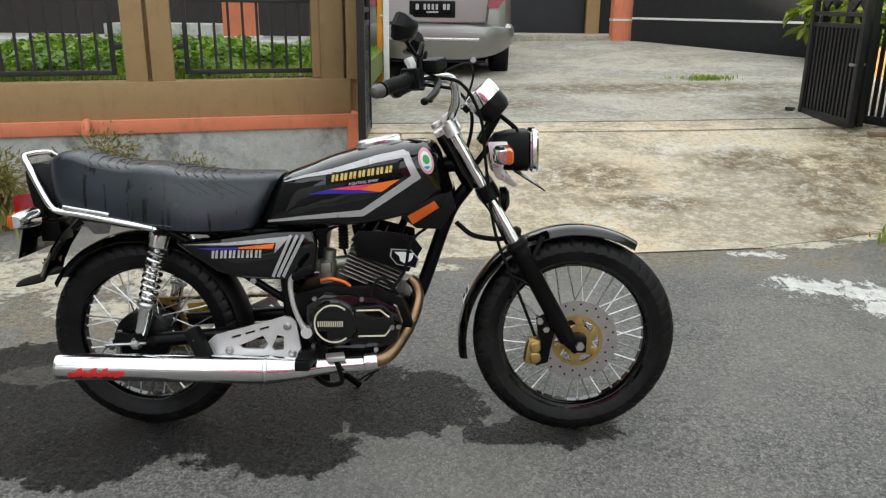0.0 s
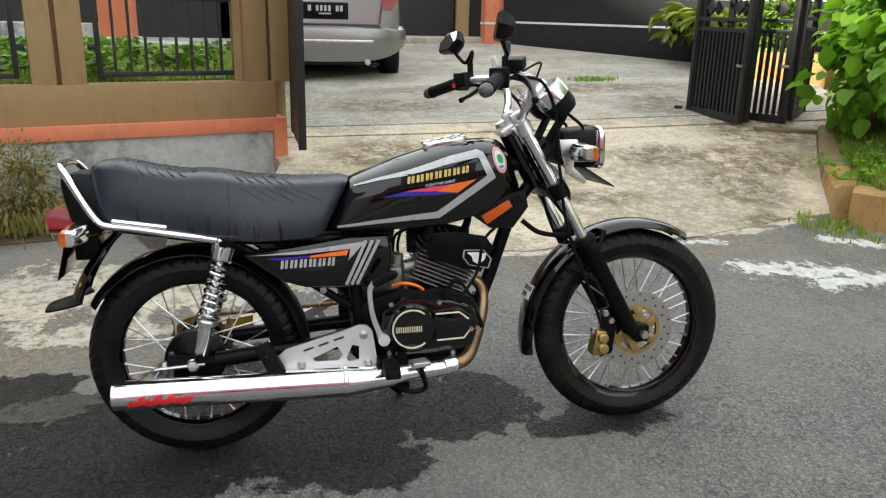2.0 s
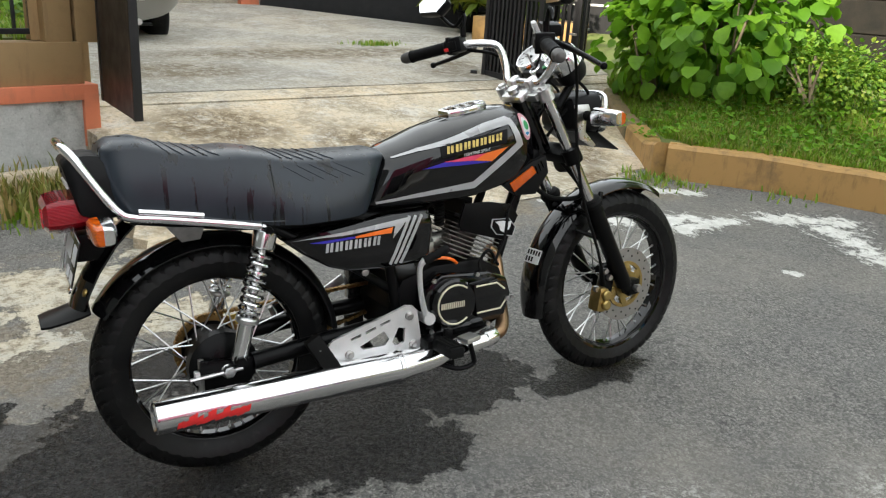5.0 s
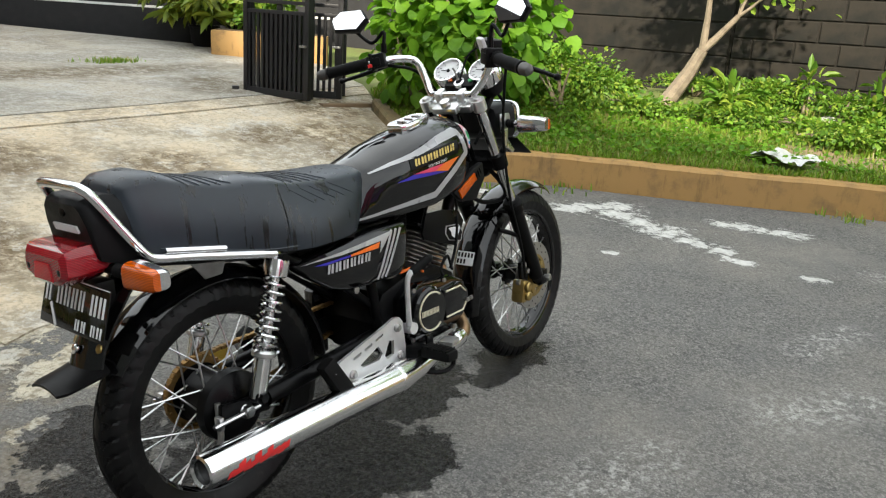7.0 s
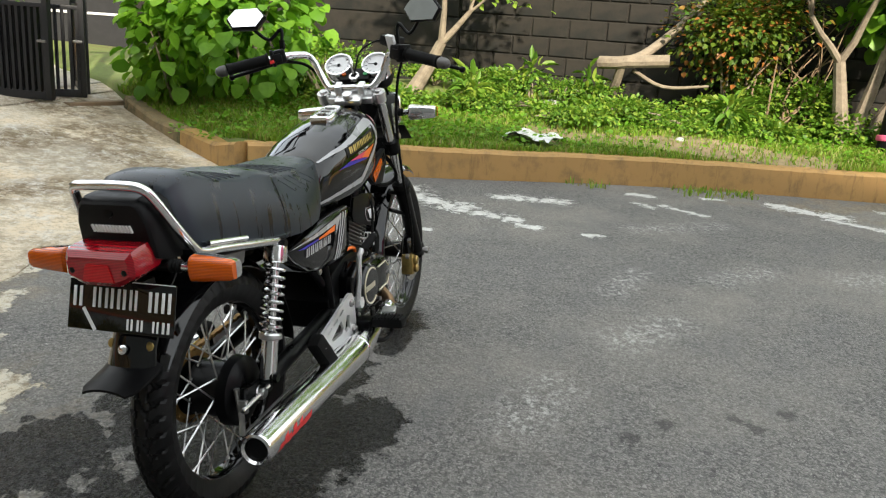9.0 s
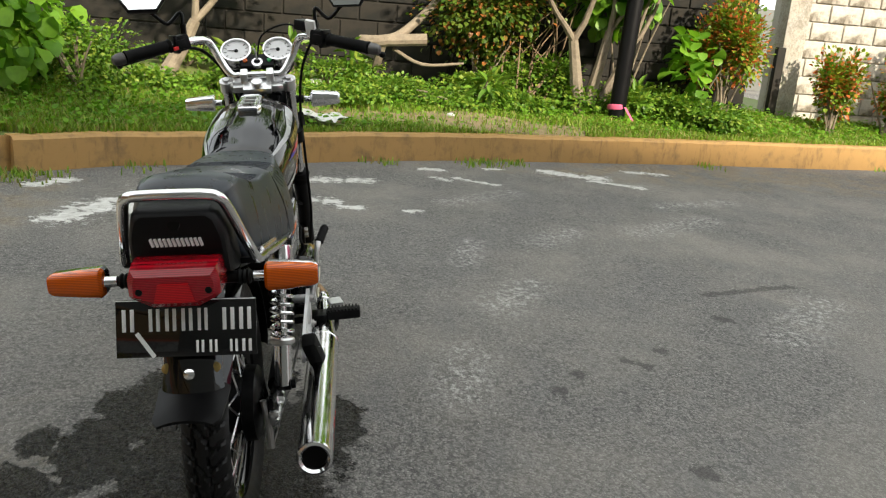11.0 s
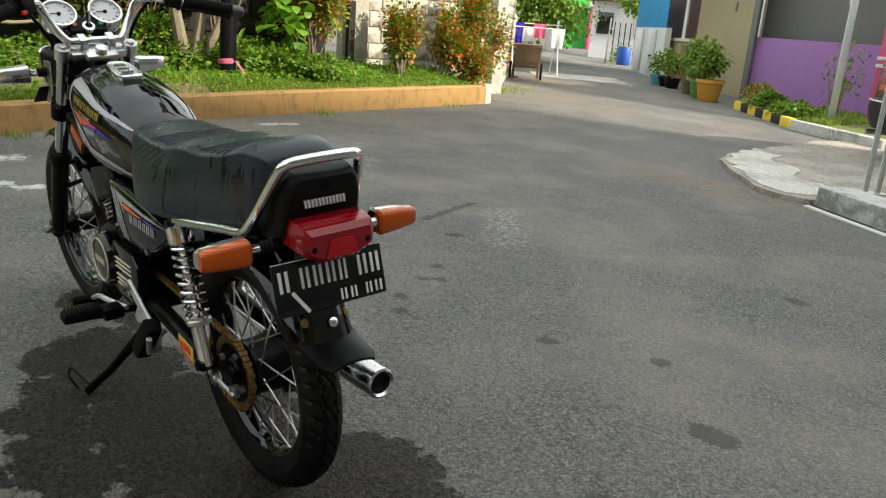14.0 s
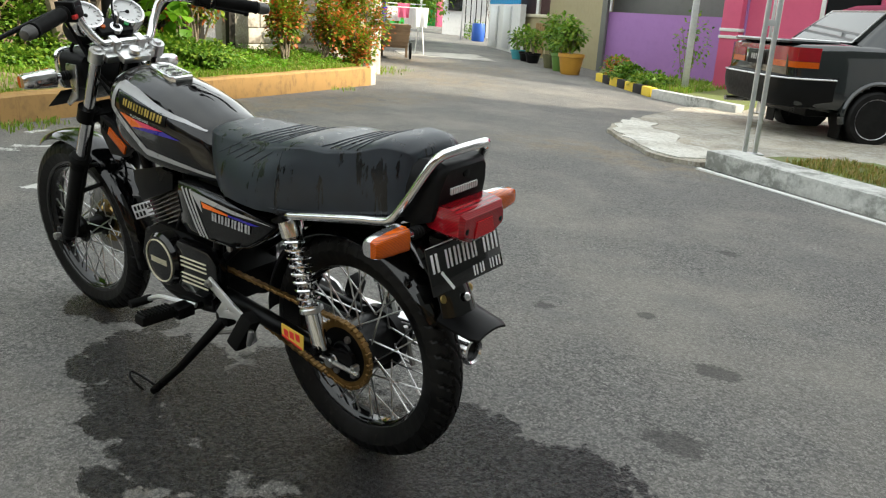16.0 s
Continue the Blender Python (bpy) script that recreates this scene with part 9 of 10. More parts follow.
# potted palm and planter in the yard
pot = thing("potted_palm", "yellow-green palm in a round black pot", "potted plant", pose(4.42, 8.95, 0.625))
part("pot", lathe(bm_new(), [(0.12, 0), (0.15, 0.05), (0.17, 0.22), (0.185, 0.23), (0.185, 0.25), (0.16, 0.25), (0.15, 0.2), (0.01, 0.2)], (0, 0, 0), (0, 0, 1), 28), BLACK_PLASTIC, pot)
rnd = random.Random(2)
for i in range(13):
    a = 2 * math.pi * i / 13
    bm = bm_new()
    tip = Vector((math.cos(a) * rnd.uniform(0.35, 0.6), math.sin(a) * rnd.uniform(0.35, 0.6), rnd.uniform(0.35, 0.75)))
    path = smooth_path([(0, 0, 0.2), tip * 0.5 + Vector((0, 0, 0.30)), tip], 5)
    tube(bm, path, [0.008] * len(path), 5)
    fr = part("frond_stalk", bm, PALM_LEAF, pot)
    sp = []
    for j, q in enumerate(path[3:]):
        for s in (-1, 1):
            sp.append((*q, -math.sin(a) * s + math.cos(a) * 0.6, math.cos(a) * s + math.sin(a) * 0.6, -0.1))
    leaves("frond", PALM_LEAF, sp * 2, 0.26, fr, shape="long", seed=i, droop=0.2)
pla = thing("planter", "mustard painted low planter with green shrubs", "planter", pose(4.62, 8.0, 0.55, 0, 0, -48))
part("trough", box(bm_new(), (0, 0, 0.13), (1.3, 0.4, 0.34), bev=0.015), MUSTARD, pla)
part("soil", box(bm_new(), (0, 0, 0.30), (1.2, 0.32, 0.02)), SOIL, pla)
leaves("plant", LEAF_DARK, cloud(1500, (0, 0, 0.55), (0.55, 0.25, 0.35), 91, 0.05), 0.06, pla, seed=91)


# ---- the street's far side and its end ----
def gz(x, y):
    return ground_z(x, y)


strip("apron", wobble([(1.83, -7.26), (1.72, -6.2), (1.55, -4.45), (1.38, -4.0), (1.0, -3.5), (0.52, -2.98), (0.3, -2.86), (0.05, -2.9)], 0.02, 0.15, 7) + [(-0.05, -3.15), (-1.2, -3.9), (-4.2, -6.0), (-3.0, -10.2), (1.2, -9.6)],
      lambda x, y: ground_z(x, y) + 0.035, CONCRETE_PALE, 0.06, "pale cracked concrete apron with a broken edge", "driveway", 0.4)
strip("apron_skim", wobble([(1.66, -5.2), (1.50, -4.45), (1.34, -4.04), (0.97, -3.54), (0.50, -3.03), (0.3, -2.92), (0.10, -3.0), (0.0, -3.2), (0.22, -3.6), (0.62, -3.85), (0.72, -4.3), (1.1, -4.5), (1.3, -5.0), (1.66, -5.2)], 0.05, 0.12, 9)[:-1],
      lambda x, y: ground_z(x, y) + 0.046, CEMENT_WHITE, 0.05, "whitish cement skim along the apron's broken edge", "driveway", 0.3)
for name, a, b, mat, h, lab in (("kerb_carport", (-0.07, -3.01), (-2.85, -1.51), RENDER_GREY, 0.15, "grey concrete kerb beside an open gutter"), ("kerb_gutter", (0.02, -2.78), (-2.75, -1.28), WHITE_WALL, 0.015, "thin white gutter edge"),
                                ("kerb_far", (1.15, -7.62), (2.68, -8.42), RENDER_GREY, 0.14, "grey concrete kerb before the purple house")):
    d = Vector((b[0] - a[0], b[1] - a[1], b[0] * 0))
    z0 = gz(*a)
    k = thing(name, lab, "kerb", pose(a[0], a[1], z0, 0, math.degrees(math.atan2(z0 - gz(*b), d.length)), math.degrees(math.atan2(d.y, d.x))))
    tagged(k, kind="structure")
    w = 0.30 if h > 0.145 else 0.16 if h > 0.1 else 0.05
    part("kerb_length", box(bm_new(), (d.length / 2, 0, h / 2 - 0.06), (d.length, w, h + 0.12), bev=0.012), mat, k)
part_gutter = thing("gutter", "open gutter between two kerbs, its bed coloured near-black for shade", "gutter", pose(0, 0, 0))
tagged(part_gutter, kind="structure")
# a flat near-black bed paints the shade down in the gutter
raw("gutter_bed", [(0.05, -2.83, gz(0.05, -2.83) + 0.005), (-2.72, -1.33, gz(-2.72, -1.33) + 0.005), (-2.86, -1.58, gz(-2.86, -1.58) + 0.005), (-0.1, -3.08, gz(-0.1, -3.08) + 0.005)], [(0, 1, 2, 3)], OLD_SHADED, part_gutter)
strip("carport_verge", [(-0.25, -3.15), (-3.0, -1.66), (-3.6, -2.6), (-1.05, -4.05), (-0.45, -3.6)], lambda x, y: ground_z(x, y) + 0.10, LAWN, 0.12, "narrow strip of rough grass behind the kerb", "lawn", 0.4)
rng = np.random.default_rng(15)
pts = []
while len(pts) < 5000:
    s, u = rng.uniform(0, 1), rng.uniform(0, 1)
    x, y = -0.5 - 2.6 * s - 0.35 * u, -3.25 + 1.42 * s - 0.62 * u
    pts.append((x, y, gz(x, y) + 0.10))
grass("verge_grass", pts, WEED_LEAF, 0.038, 16, "rough grass strip behind the carport kerb")


def steel_post(x, y, h, double=True, z=0.0):
    t = thing("carport_post", "galvanised steel carport post" + (" of two joined tubes" if double else ""), "post", pose(x, y, gz(x, y) + z, 0, 0, 30), "carport posts")
    w = 0.034 if double else 0.095
    for k in ((-0.042, 0.042) if double else (0,)):
        part("tube", box(bm_new(), (k, 0, h / 2), (w, w, h), bev=0.004), GALV, t)
    if double:
        for q in (1.05, 2.2):
            part("cleat", box(bm_new(), (0, 0, q), (0.07, 0.026, 0.05), bev=0.003), GALV, t)
    part("base_plate", box(bm_new(), (0, 0, 0.006), (0.2 if double else 0.12, 0.11, 0.012), bev=0.002), GALV, t)


steel_post(-0.22, -3.30, 2.7, True, 0.11)
steel_post(2.66, -9.6, 2.9, False, 0.08)
steel_post(0.95, -7.9, 2.7, True, 0.045)

# purple house with its grey room, olive house, pink house
ph = wall_run("wall_purple", (5.70, -12.80), (2.3, -12.45), -0.2, 1.24, PURPLE, "low purple painted porch wall", 0.14)
wall_run("wall_grey_back", (6.4, -13.4), (2.2, -13.0), -0.2, 3.4, GREY_WALL, "shaded grey wall inside the porch", 0.15)
part("window_band", box(bm_new(), (2.0, -0.30, 2.6), (0.1, 0.1, 1.4)), GALV, ph)
st = thing("porch_post", "grey steel porch post at the house corner", "post", pose(5.72, -12.72, -0.1))
part("shaft", box(bm_new(), (0, 0, 1.7), (0.12, 0.12, 3.4), bev=0.01), GREY_WALL, st)
part("pipe", rod(bm_new(), (-0.13, 0.03, 1.35), (-0.13, 0.03, 3.4), 0.03, n=10), GALV, st)
oh = wall_run("wall_olive", (8.55, -15.35), (5.78, -12.78), -0.2, 3.3, OLIVE, "beige olive house front", 0.2)
part("vent", box(bm_new(), (2.6, -0.005, 1.85), (0.12, 0.03, 0.2), bev=0.01), GREY_WALL, oh)
part("eaves", box(bm_new(), (1.6, -0.35, 3.05), (4.6, 1.0, 0.12), bev=0.02), WHITE_WALL, oh, "white eaves board")
oh2 = wall_run("wall_olive_porch", (9.5, -15.75), (8.3, -14.85), -0.1, 1.05, OLIVE, "olive porch parapet with a pale cap", 0.15)
part("cap", box(bm_new(), (0.75, 0.07, 1.08), (1.55, 0.24, 0.08), bev=0.01), DECAL_CREAM, oh2)
for i in range(5):
    part("grille_bar", box(bm_new(), (0.85 + i * 0.12, -0.02, 0.5), (0.05, 0.03, 0.8), bev=0.005), BROWN_WALL, oh2)
wall_run("wall_brick_porch", (10.3, -16.6), (8.5, -15.4), -0.1, 3.2, TERRACOTTA, "dark brick wall inside the porch", 0.15)
st = thing("porch_post", "pale porch post before the olive house", "post", pose(8.95, -15.45, 0.0))
part("shaft", box(bm_new(), (0, 0, 1.6), (0.09, 0.09, 3.2), bev=0.008), WHITE_WALL, st)
# the unseen upper storey is added so that its shadow crosses the street
pk = wall_run("wall_pink", (2.35, -11.35), (-4.5, -12.6), -0.3, 5.6, PINK, "pink painted house front", 0.2)
part("door", box(bm_new(), (1.65, -0.03, 1.0), (0.8, 0.06, 2.2), bev=0.01), BLACK_SATIN, pk, "dark doorway")
part("door_frame", box(bm_new(), (1.2, -0.05, 1.1), (0.07, 0.08, 2.4), bev=0.01), WHITE_WALL, pk)
pc = thing("pink_pillar", "pink pillar with white rings at the porch corner", "pillar", pose(2.52, -11.2, -0.12))
part("shaft", box(bm_new(), (0, 0, 1.6), (0.32, 0.32, 3.2), bev=0.012), PINK, pc)
for z in (1.02, 1.14):
    part("ring", box(bm_new(), (0, 0, z), (0.36, 0.36, 0.055), bev=0.015), WHITE_WALL, pc)
wall_run("wall_purple_side", (2.45, -13.0), (2.45, -11.3), -0.2, 3.4, PURPLE, "purple side wall of the porch", 0.12)
wall_run("wall_carport_end", (-4.5, -12.6), (-5.2, -4.0), -0.3, 2.6, WHITE_WALL, "plain pale end wall of the carport", 0.15)
strip("porch_lawn", [(1.2, -7.72), (2.6, -8.45), (3.1, -9.0), (4.6, -10.3), (5.6, -12.6), (2.6, -12.4), (2.2, -11.0), (1.3, -9.6)], lambda x, y: ground_z(x, y) + 0.09, LAWN, 0.12, "small lawn before the purple porch", "lawn", 0.5)
pts = []
for _ in range(2600):
    s, u = rng.uniform(0, 1), rng.uniform(0, 1)
    x, y = 2.4 + 0.6 * u + 2.2 * s * u, -9.0 - 3.2 * s
    pts.append((x, y, gz(x, y) + 0.09))
grass("porch_grass", pts, GRASS_LEAF, 0.08, 18, "low grass before the purple porch", 0.008)
# yellow and black kerb stones
d = Vector((1.80, -1.76, 0))
for i in range(7):
    q = Vector((2.74, -8.50, 0)) + d * (i + 0.5) / 7
    k = thing("kerb_stone", ("yellow" if i % 2 == 0 else "black") + " painted kerb stone edging a flower bed", "kerb stone", pose(q.x, q.y, gz(q.x, q.y), 0, 0, math.degrees(math.atan2(d.y, d.x))), "painted kerb stones")
    part("stone", box(bm_new(), (0, 0, 0.06), (d.length / 7 - 0.012, 0.12, 0.17), bev=0.012), YELLOW_PAINT if i % 2 == 0 else BLACK_WALL, k)
for x, y, z, r, rz, mat in ((3.75, -9.85, 0.22, 0.34, 0.17, LEAF_DARK), (3.15, -9.25, 0.16, 0.34, 0.14, LEAF_DARK), (4.2, -10.3, 0.26, 0.36, 0.2, LEAF_RED)):
    bush("flower_bed_plant", "low dark shrub in the kerbside flower bed", "shrub", (x, y, z), (r, r, rz), 700, 0.06, mat, int(x * 100), "oval", 4, "flower bed plants")
bush("rose_bush", "thin rose bush before the purple wall", "shrub", (3.0, -10.6, 0.75), (0.32, 0.32, 0.6), 200, 0.06, LEAF_DARK, 501, "oval", 7)


# potted plants along the olive house
def pot_plant(x, y, r, h, mat, label, leaf_n, crown, lm, seed):
    t = thing("potted_plant", label, "potted plant", pose(x, y, gz(x, y)), "potted plants along the street")
    part("pot", lathe(bm_new(), [(r * 0.72, 0), (r * 0.78, 0.02), (r, h * 0.82), (r * 1.1, h * 0.84), (r * 1.1, h), (r * 0.95, h), (r * 0.9, h * 0.85), (0.01, h * 0.85)], (0, 0, 0), (0, 0, 1), 20 if r > 0.2 else 16), mat, t)
    rnd = random.Random(seed)
    for i in range(6):
        part("stem", tube(bm_new(), [(0, 0, h * 0.8), (rnd.uniform(-0.5, 0.5) * crown[0], rnd.uniform(-0.5, 0.5) * crown[0], h + crown[1] * 1.1)], [0.014, 0.006], 5), BARK, t)
    leaves("foliage", lm, cloud(leaf_n, (0, 0, h + crown[1]), (crown[0], crown[0], crown[1]), seed, 0.1), 0.075, t, seed=seed)


pot_plant(5.45, -10.85, 0.24, 0.40, plain("ochre_plastic", (0.48, 0.25, 0.03, 1), 0.5), "leafy shrub in an ochre square-shouldered pot", 700, (0.36, 0.36), LEAF_DARK, 601)
pot_plant(5.95, -11.35, 0.19, 0.36, plain("green_plastic", (0.10, 0.22, 0.04, 1), 0.5), "leafy shrub in a green plastic pot", 700, (0.36, 0.40), LEAF_DARK, 602)
pot_plant(6.45, -11.8, 0.15, 0.28, plain("mossy_clay", (0.12, 0.12, 0.06, 1), 0.8), "orange flowers in a mossy pot", 400, (0.28, 0.4), LEAF_DARK, 603)
for i, (x, y, m) in enumerate(((7.4, -12.7, BLACK_PLASTIC), (7.75, -13.0, BLACK_PLASTIC), (8.2, -13.35, plain("teal_plastic", (0.05, 0.30, 0.36, 1), 0.5)))):
    pot_plant(x, y, 0.17, 0.22, m, "small plant in a low " + ("teal" if i == 2 else "black") + " plastic pot", 200, (0.25, 0.28), LEAF_DARK, 610 + i)

# farther houses on that side
ww = wall_run("wall_white_yard", (11.9, -17.6), (9.4, -15.3), 0.0, 1.35, WHITE_WALL, "white yard wall with grey metal gates", 0.15)
for x in (0.75, 2.2):
    part("yard_gate", box(bm_new(), (x, -0.02, 0.72), (0.75, 0.06, 1.15), bev=0.01), GALV, ww, "grey metal yard gate")
bs = thing("blue_sheet_fence", "bright blue corrugated sheet above the white wall", "fence", pose(11.9, -17.6, 1.35, 0, 0, 137.4))
rings = [[Vector((x, 0.02 * math.sin(x * 25), z)) for x in np.linspace(0, 3.3, 60)] + [Vector((x, 0.02 * math.sin(x * 25) + 0.006, z)) for x in np.linspace(3.3, 0, 60)] for z in (0, 0.85)]
part("sheet", loft(bm_new(), rings), BLUE_SHEET, bs, "blue corrugated sheet")
house_far = wall_run("wall_far_house", (17.4, -22.6), (14.5, -24.6), 0.0, 2.45, WHITE_WALL, "white far house under a dark tiled roof", 0.3)
part("roof", loft(bm_new(), [[Vector((x, -0.4, 2.36)), Vector((x, 2.0, 3.42)), Vector((x, 4.4, 2.36)), Vector((x, 4.4, 2.28)), Vector((x, 2.0, 3.32)), Vector((x, -0.4, 2.28))] for x in (-0.3, 3.9)]), TERRACOTTA, house_far, "dark clay tile roof")
for i in range(14):
    part("roof_ridge", rod(bm_new(), (-0.25 + i * 0.31, -0.42, 2.37), (-0.25 + i * 0.31, 2.0, 3.44), 0.03, n=6), TERRACOTTA, house_far)
part("window", box(bm_new(), (0.5, -0.02, 1.5), (0.6, 0.1, 0.8), bev=0.01), GLASS_DARK, house_far)
for i in range(5):
    part("fence_bar", box(bm_new(), (0.9 + i * 0.2, -0.4, 0.8), (0.04, 0.04, 1.5)), BLACK_SATIN, house_far)
gh = thing("green_house", "bright green two-storey house closing the street", "house", pose(24.4, -29.2, 0.25, 0, 0, 55))
part("wall", box(bm_new(), (-0.4, -1.0, 2.2), (2.5, 0.2, 4.8), bev=0.01), LIME, gh, "bright green wall")
part("gate", box(bm_new(), (-0.55, -0.86, 1.0), (2.1, 0.08, 1.9), bev=0.01), LIME, gh, "green sheet gate")
part("canopy", box(bm_new(), (-0.4, -0.5, 2.1), (2.6, 0.8, 0.1), bev=0.01), GREY_WALL, gh)
part("white_wing", box(bm_new(), (-2.4, -1.3, 2.2), (1.5, 0.3, 3.9), bev=0.01), WHITE_WALL, gh)
part("window", box(bm_new(), (-2.15, -1.13, 3.0), (0.7, 0.1, 0.9), bev=0.01), GLASS_DARK, gh)
part("window_frame", box(bm_new(), (-2.15, -1.11, 2.52), (0.8, 0.12, 0.06)), WHITE_WALL, gh)
part("parapet", box(bm_new(), (-2.4, -1.2, 4.3), (1.7, 0.5, 0.4), bev=0.02), PINK, gh, "pink parapet")
part("tank", rod(bm_new(), (-0.3, -1.4, 4.6), (-0.3, -1.4, 5.5), 0.4, n=18), BLUE_SHEET, gh, "blue water tank")
part("pink_pillar", box(bm_new(), (-1.75, -0.6, 1.0), (0.3, 0.3, 2.2), bev=0.01), PINK, gh)
# garden tree over the far wall and the tree by the houses
st = thing("street_tree", "light green leafy tree hanging over the far street wall", "tree", pose(13.9, -14.4, 0.2))
part("trunk", tube(bm_new(), [(0, 0, -0.1), (-0.15, -0.1, 0.9), (-0.45, -0.35, 1.7), (-0.9, -0.7, 2.4)], [0.13, 0.11, 0.08, 0.03], 9, k=4), BARK, st)
for dx, dy, dz in ((-1.4, -0.2, 2.0), (-0.3, -1.1, 2.3), (-0.2, 0.6, 2.8), (-1.0, -1.2, 1.7)):
    part("limb", tube(bm_new(), [(-0.3, -0.2, 1.3), (dx * 0.6, dy * 0.6, 1.3 + (dz - 1.3) * 0.6), (dx, dy, dz)], [0.06, 0.04, 0.015], 7, k=3), BARK, st)
leaves("crown", LEAF_TREE, np.vstack([cloud(4200, (-0.7, -0.5, 2.1), (1.5, 1.5, 1.5), 441, 0.1, 16), cloud(1800, (-0.9, -0.7, 1.2), (1.0, 1.0, 0.7), 442, 0.1, 10)]), 0.10, st, seed=44)
bush("far_shrub", "light green tree beyond the blue sheet", "tree", (12.3, -18.6, 2.2), (0.9, 0.9, 0.6), 700, 0.14, LEAF_TREE, 702, "oval", 5)
bush("far_shrub", "leafy plant before the far house", "tree", (14.7, -20.9, 0.5), (0.35, 0.35, 0.35), 350, 0.08, LEAF_DARK, 703, "oval", 5)
# laundry on a cart
ct = thing("hand_cart", "wicker-sided wooden hand cart by the wall", "cart", pose(8.42, -9.0, gz(8.42, -9.0), 0, 0, -48))
rings = [[Vector((x * k, y * k, z)) for x, y in ((-0.4, -0.28), (0.4, -0.28), (0.4, 0.28), (-0.4, 0.28))] for z, k in ((0.22, 0.8), (0.4, 0.92), (0.66, 1.0), (0.64, 0.93), (0.3, 0.75))]
bk = part("basket", loft(bm_new(), rings), TIMBER, ct, "woven cane basket")
for i in range(6):
    z = 0.27 + i * 0.07
    k = 0.83 + 0.032 * i
    part("cane", tube(bm_new(), [(-0.41 * k, -0.29 * k, z), (0.41 * k, -0.29 * k, z), (0.41 * k, 0.29 * k, z), (-0.41 * k, 0.29 * k, z)], 0.012, 6, closed=True), TIMBER, bk)
for s in (-1, 1):
    part("leg", box(bm_new(), (0.42, 0.25 * s, 0.32), (0.05, 0.05, 0.64), bev=0.006), TIMBER, ct)
    part("wheel", lathe(bm_new(), [(0.13, -0.02), (0.16, -0.02), (0.16, 0.02), (0.13, 0.02)], (-0.15, 0.3 * s, 0.16), (0, 1, 0), 24, True), RUBBER, ct)
dr = thing("drying_rack", "white metal clothes rack hung with washing", "clothes rack", pose(9.55, -10.45, gz(9.55, -10.45), 0, 0, 55))
for x in (-0.5, 0.5):
    for s in (-1, 1):
        part("leg", rod(bm_new(), (x, 0.35 * s, 0), (x, -0.05 * s, 1.15), 0.014, n=8), WHITE_PAINT, dr)
for y in (-0.25, 0.0, 0.25):
    part("line", rod(bm_new(), (-0.6, y, 1.05 - abs(y) * 0.3), (0.6, y, 1.05 - abs(y) * 0.3), 0.010, n=8), WHITE_PAINT, dr)


def cloth(x, y, z, w, h, mat, label, seed):
    t = thing("garment", label, "laundry", dr.matrix_world @ pose(x, y, z), "hanging washing")
    bm = bmesh.new()
    bmesh.ops.create_grid(bm, x_segments=10, y_segments=8, size=0.5)
    rnd = random.Random(seed)
    ph = rnd.uniform(0, 6)
    for v in bm.verts:
        u, q = v.co.x, 0.5 - v.co.y
        v.co = Vector((u * w * (1 - 0.15 * q), 0.035 * math.sin(u * 9 + ph) * q + 0.01, -q * h))
    r = bmesh.ops.solidify(bm, geom=bm.faces, thickness=0.004)
    part("fabric", bm, mat, t)


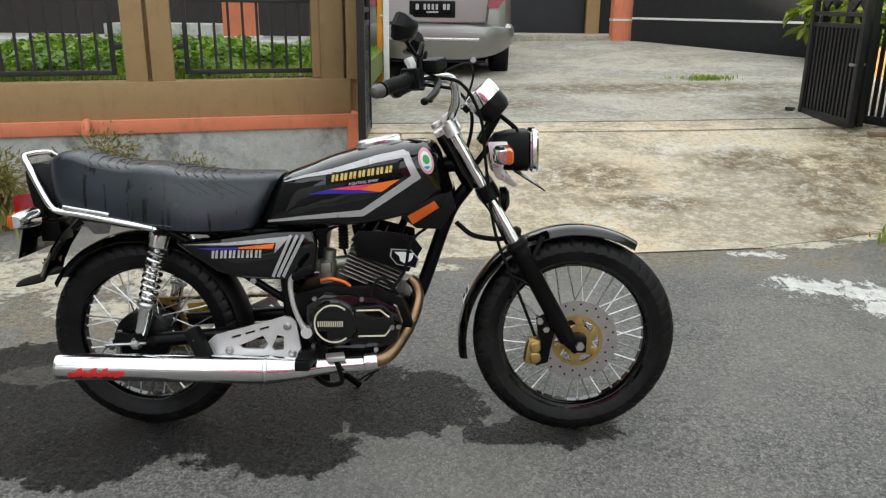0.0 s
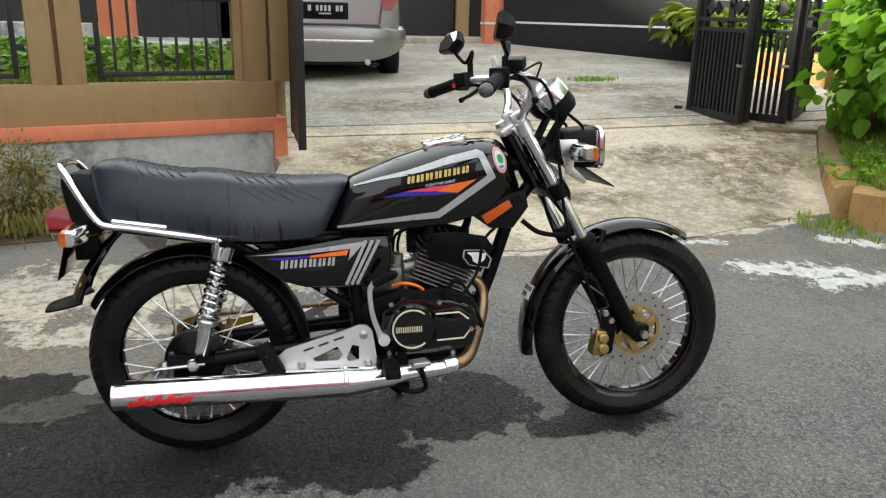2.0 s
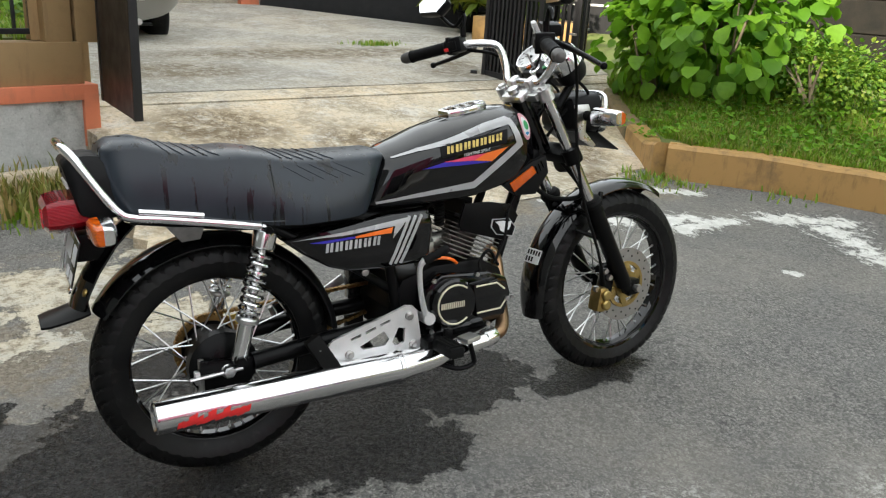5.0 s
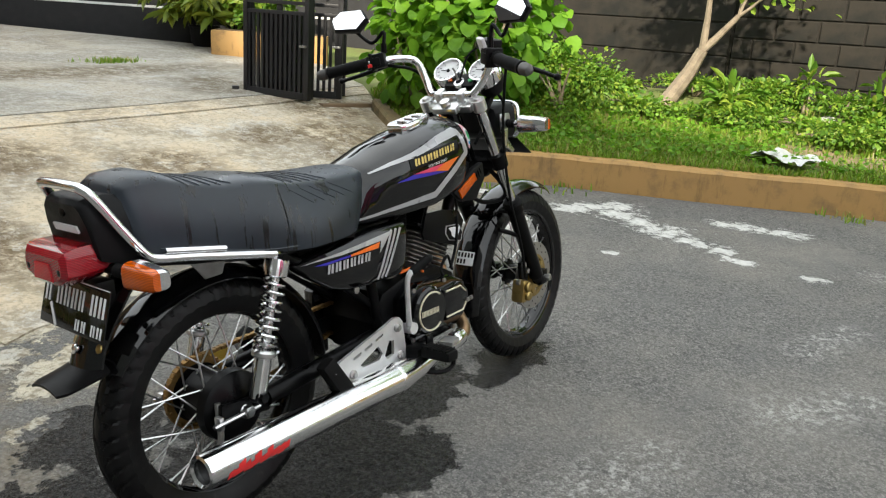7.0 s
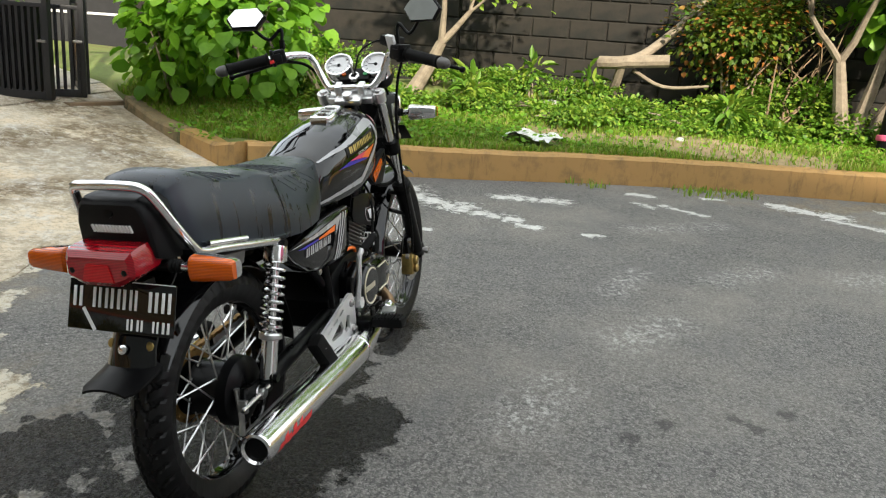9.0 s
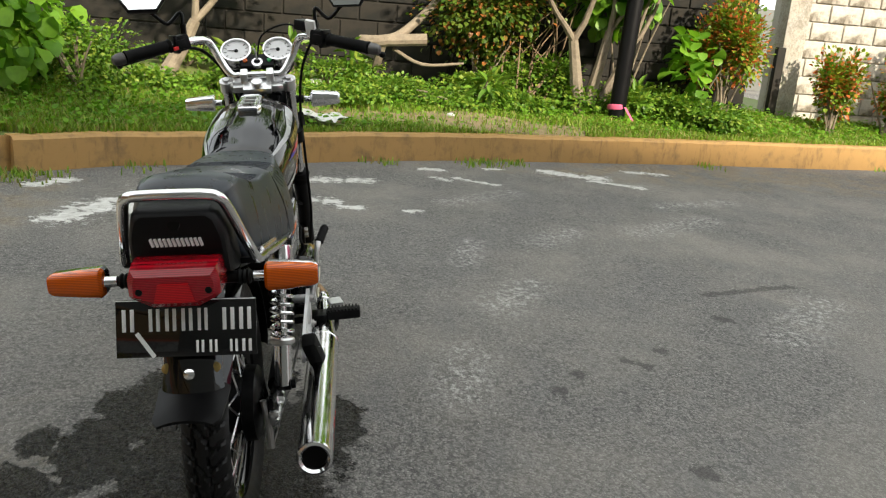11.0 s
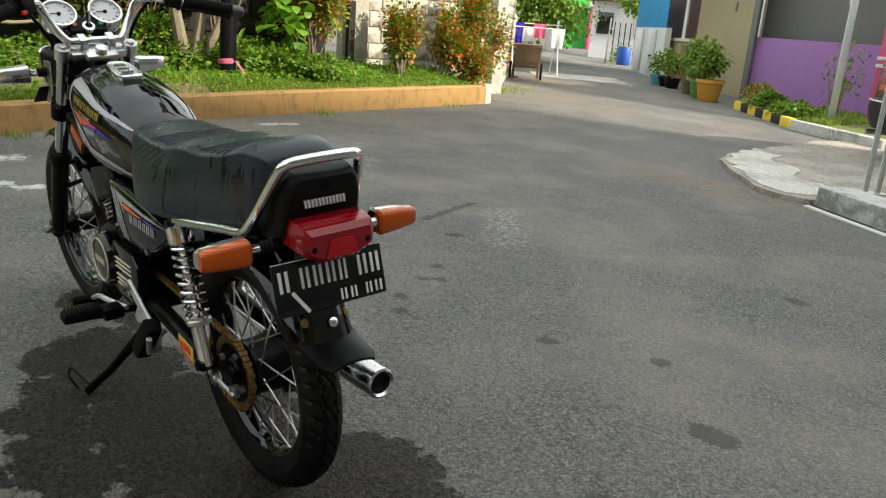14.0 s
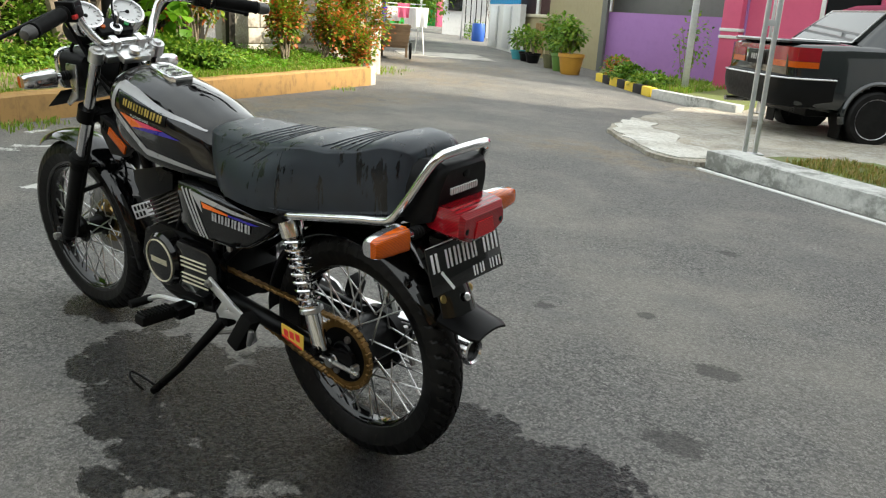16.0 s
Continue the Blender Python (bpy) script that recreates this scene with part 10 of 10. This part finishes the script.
for i, (x, y, z, w, h, mat, lab) in enumerate(((-0.35, -0.26, 0.98, 0.35, 0.45, WHITE_WALL, "white shirt hung to dry"), (0.05, -0.26, 0.98, 0.35, 0.30, WHITE_PAINT, "pale cloth hung to dry"), (0.40, -0.27, 0.98, 0.3, 0.55, WHITE_WALL, "white towel hung to dry"),
                                               (-0.1, 0.0, 1.06, 0.28, 0.3, PINK, "pink cloth hung to dry"), (0.36, 0.02, 1.06, 0.18, 0.45, DECAL_BLUE, "blue trousers hung to dry"), (-0.45, 0.25, 0.98, 0.3, 0.4, WHITE_PAINT, "pale shirt hung to dry"))):
    cloth(x, y, z, w, h, mat, lab, i)
lad2 = thing("step_ladder", "grey metal ladder leaning by the far house", "ladder", pose(14.3, -19.9, gz(14.3, -19.9), 0, 0, 45))
for x in (-0.2, 0.2):
    part("rail", box(bm_new(), (x, 0, 0.75), (0.05, 0.04, 1.5), pose(0, 0, 0, -10, 0, 0), 0.005), GALV, lad2)
for z in (0.25, 0.55, 0.85, 1.15):
    part("rung", box(bm_new(), (0, 0.1, z), (0.36, 0.05, 0.03)), GALV, lad2)
br = thing("blue_barrel", "blue plastic barrel by the far wall", "barrel", pose(13.9, -20.0, gz(13.9, -20.0)))
part("drum", lathe(bm_new(), [(0.2, 0), (0.22, 0.03), (0.23, 0.3), (0.22, 0.55), (0.2, 0.6), (0.01, 0.6)], (0, 0, 0), (0, 0, 1), 20), plain("blue_plastic", (0.02, 0.10, 0.45, 1), 0.5), br)
# strip of sunlight across the street, laid as a thin pale slab
strip("cement_patch", wobble([(9.2, -10.1), (7.65, -11.6)], 0.06, 0.2, 3) + [(9.2, -13.05), (10.1, -11.0)], lambda x, y: ground_z(x, y) + 0.006, MORTAR, 0.03, "pale strip standing in for sunlight across the street", "road", 0.5)
# unseen plain houses added behind the camera to close and shade the street
for x0, y0, x1, y1, h, mat, lab in ((-9.0, 14.0, -9.0, 2.0, 9.5, GREY_WALL, "plain grey two-storey house wall up the street"), (-9.0, 2.0, -9.0, -4.6, 8.7, GREY_WALL, "plain grey two-storey house wall up the street"),
                                    (-9.0, -4.6, -9.0, -11.0, 8.7, GREY_WALL, "plain grey two-storey house wall up the street"), (16.0, -17.4, 16.0, 9.0, 2.2, GREY_WALL, "plain grey wall beyond the garden"),
                                    (16.0, 13.5, -9.0, 14.5, 4.2, GREY_WALL, "plain grey wall beyond the yard")):
    wall_run("wall_closing", (x0, y0), (x1, y1), -0.4, h, mat, lab, 0.3)
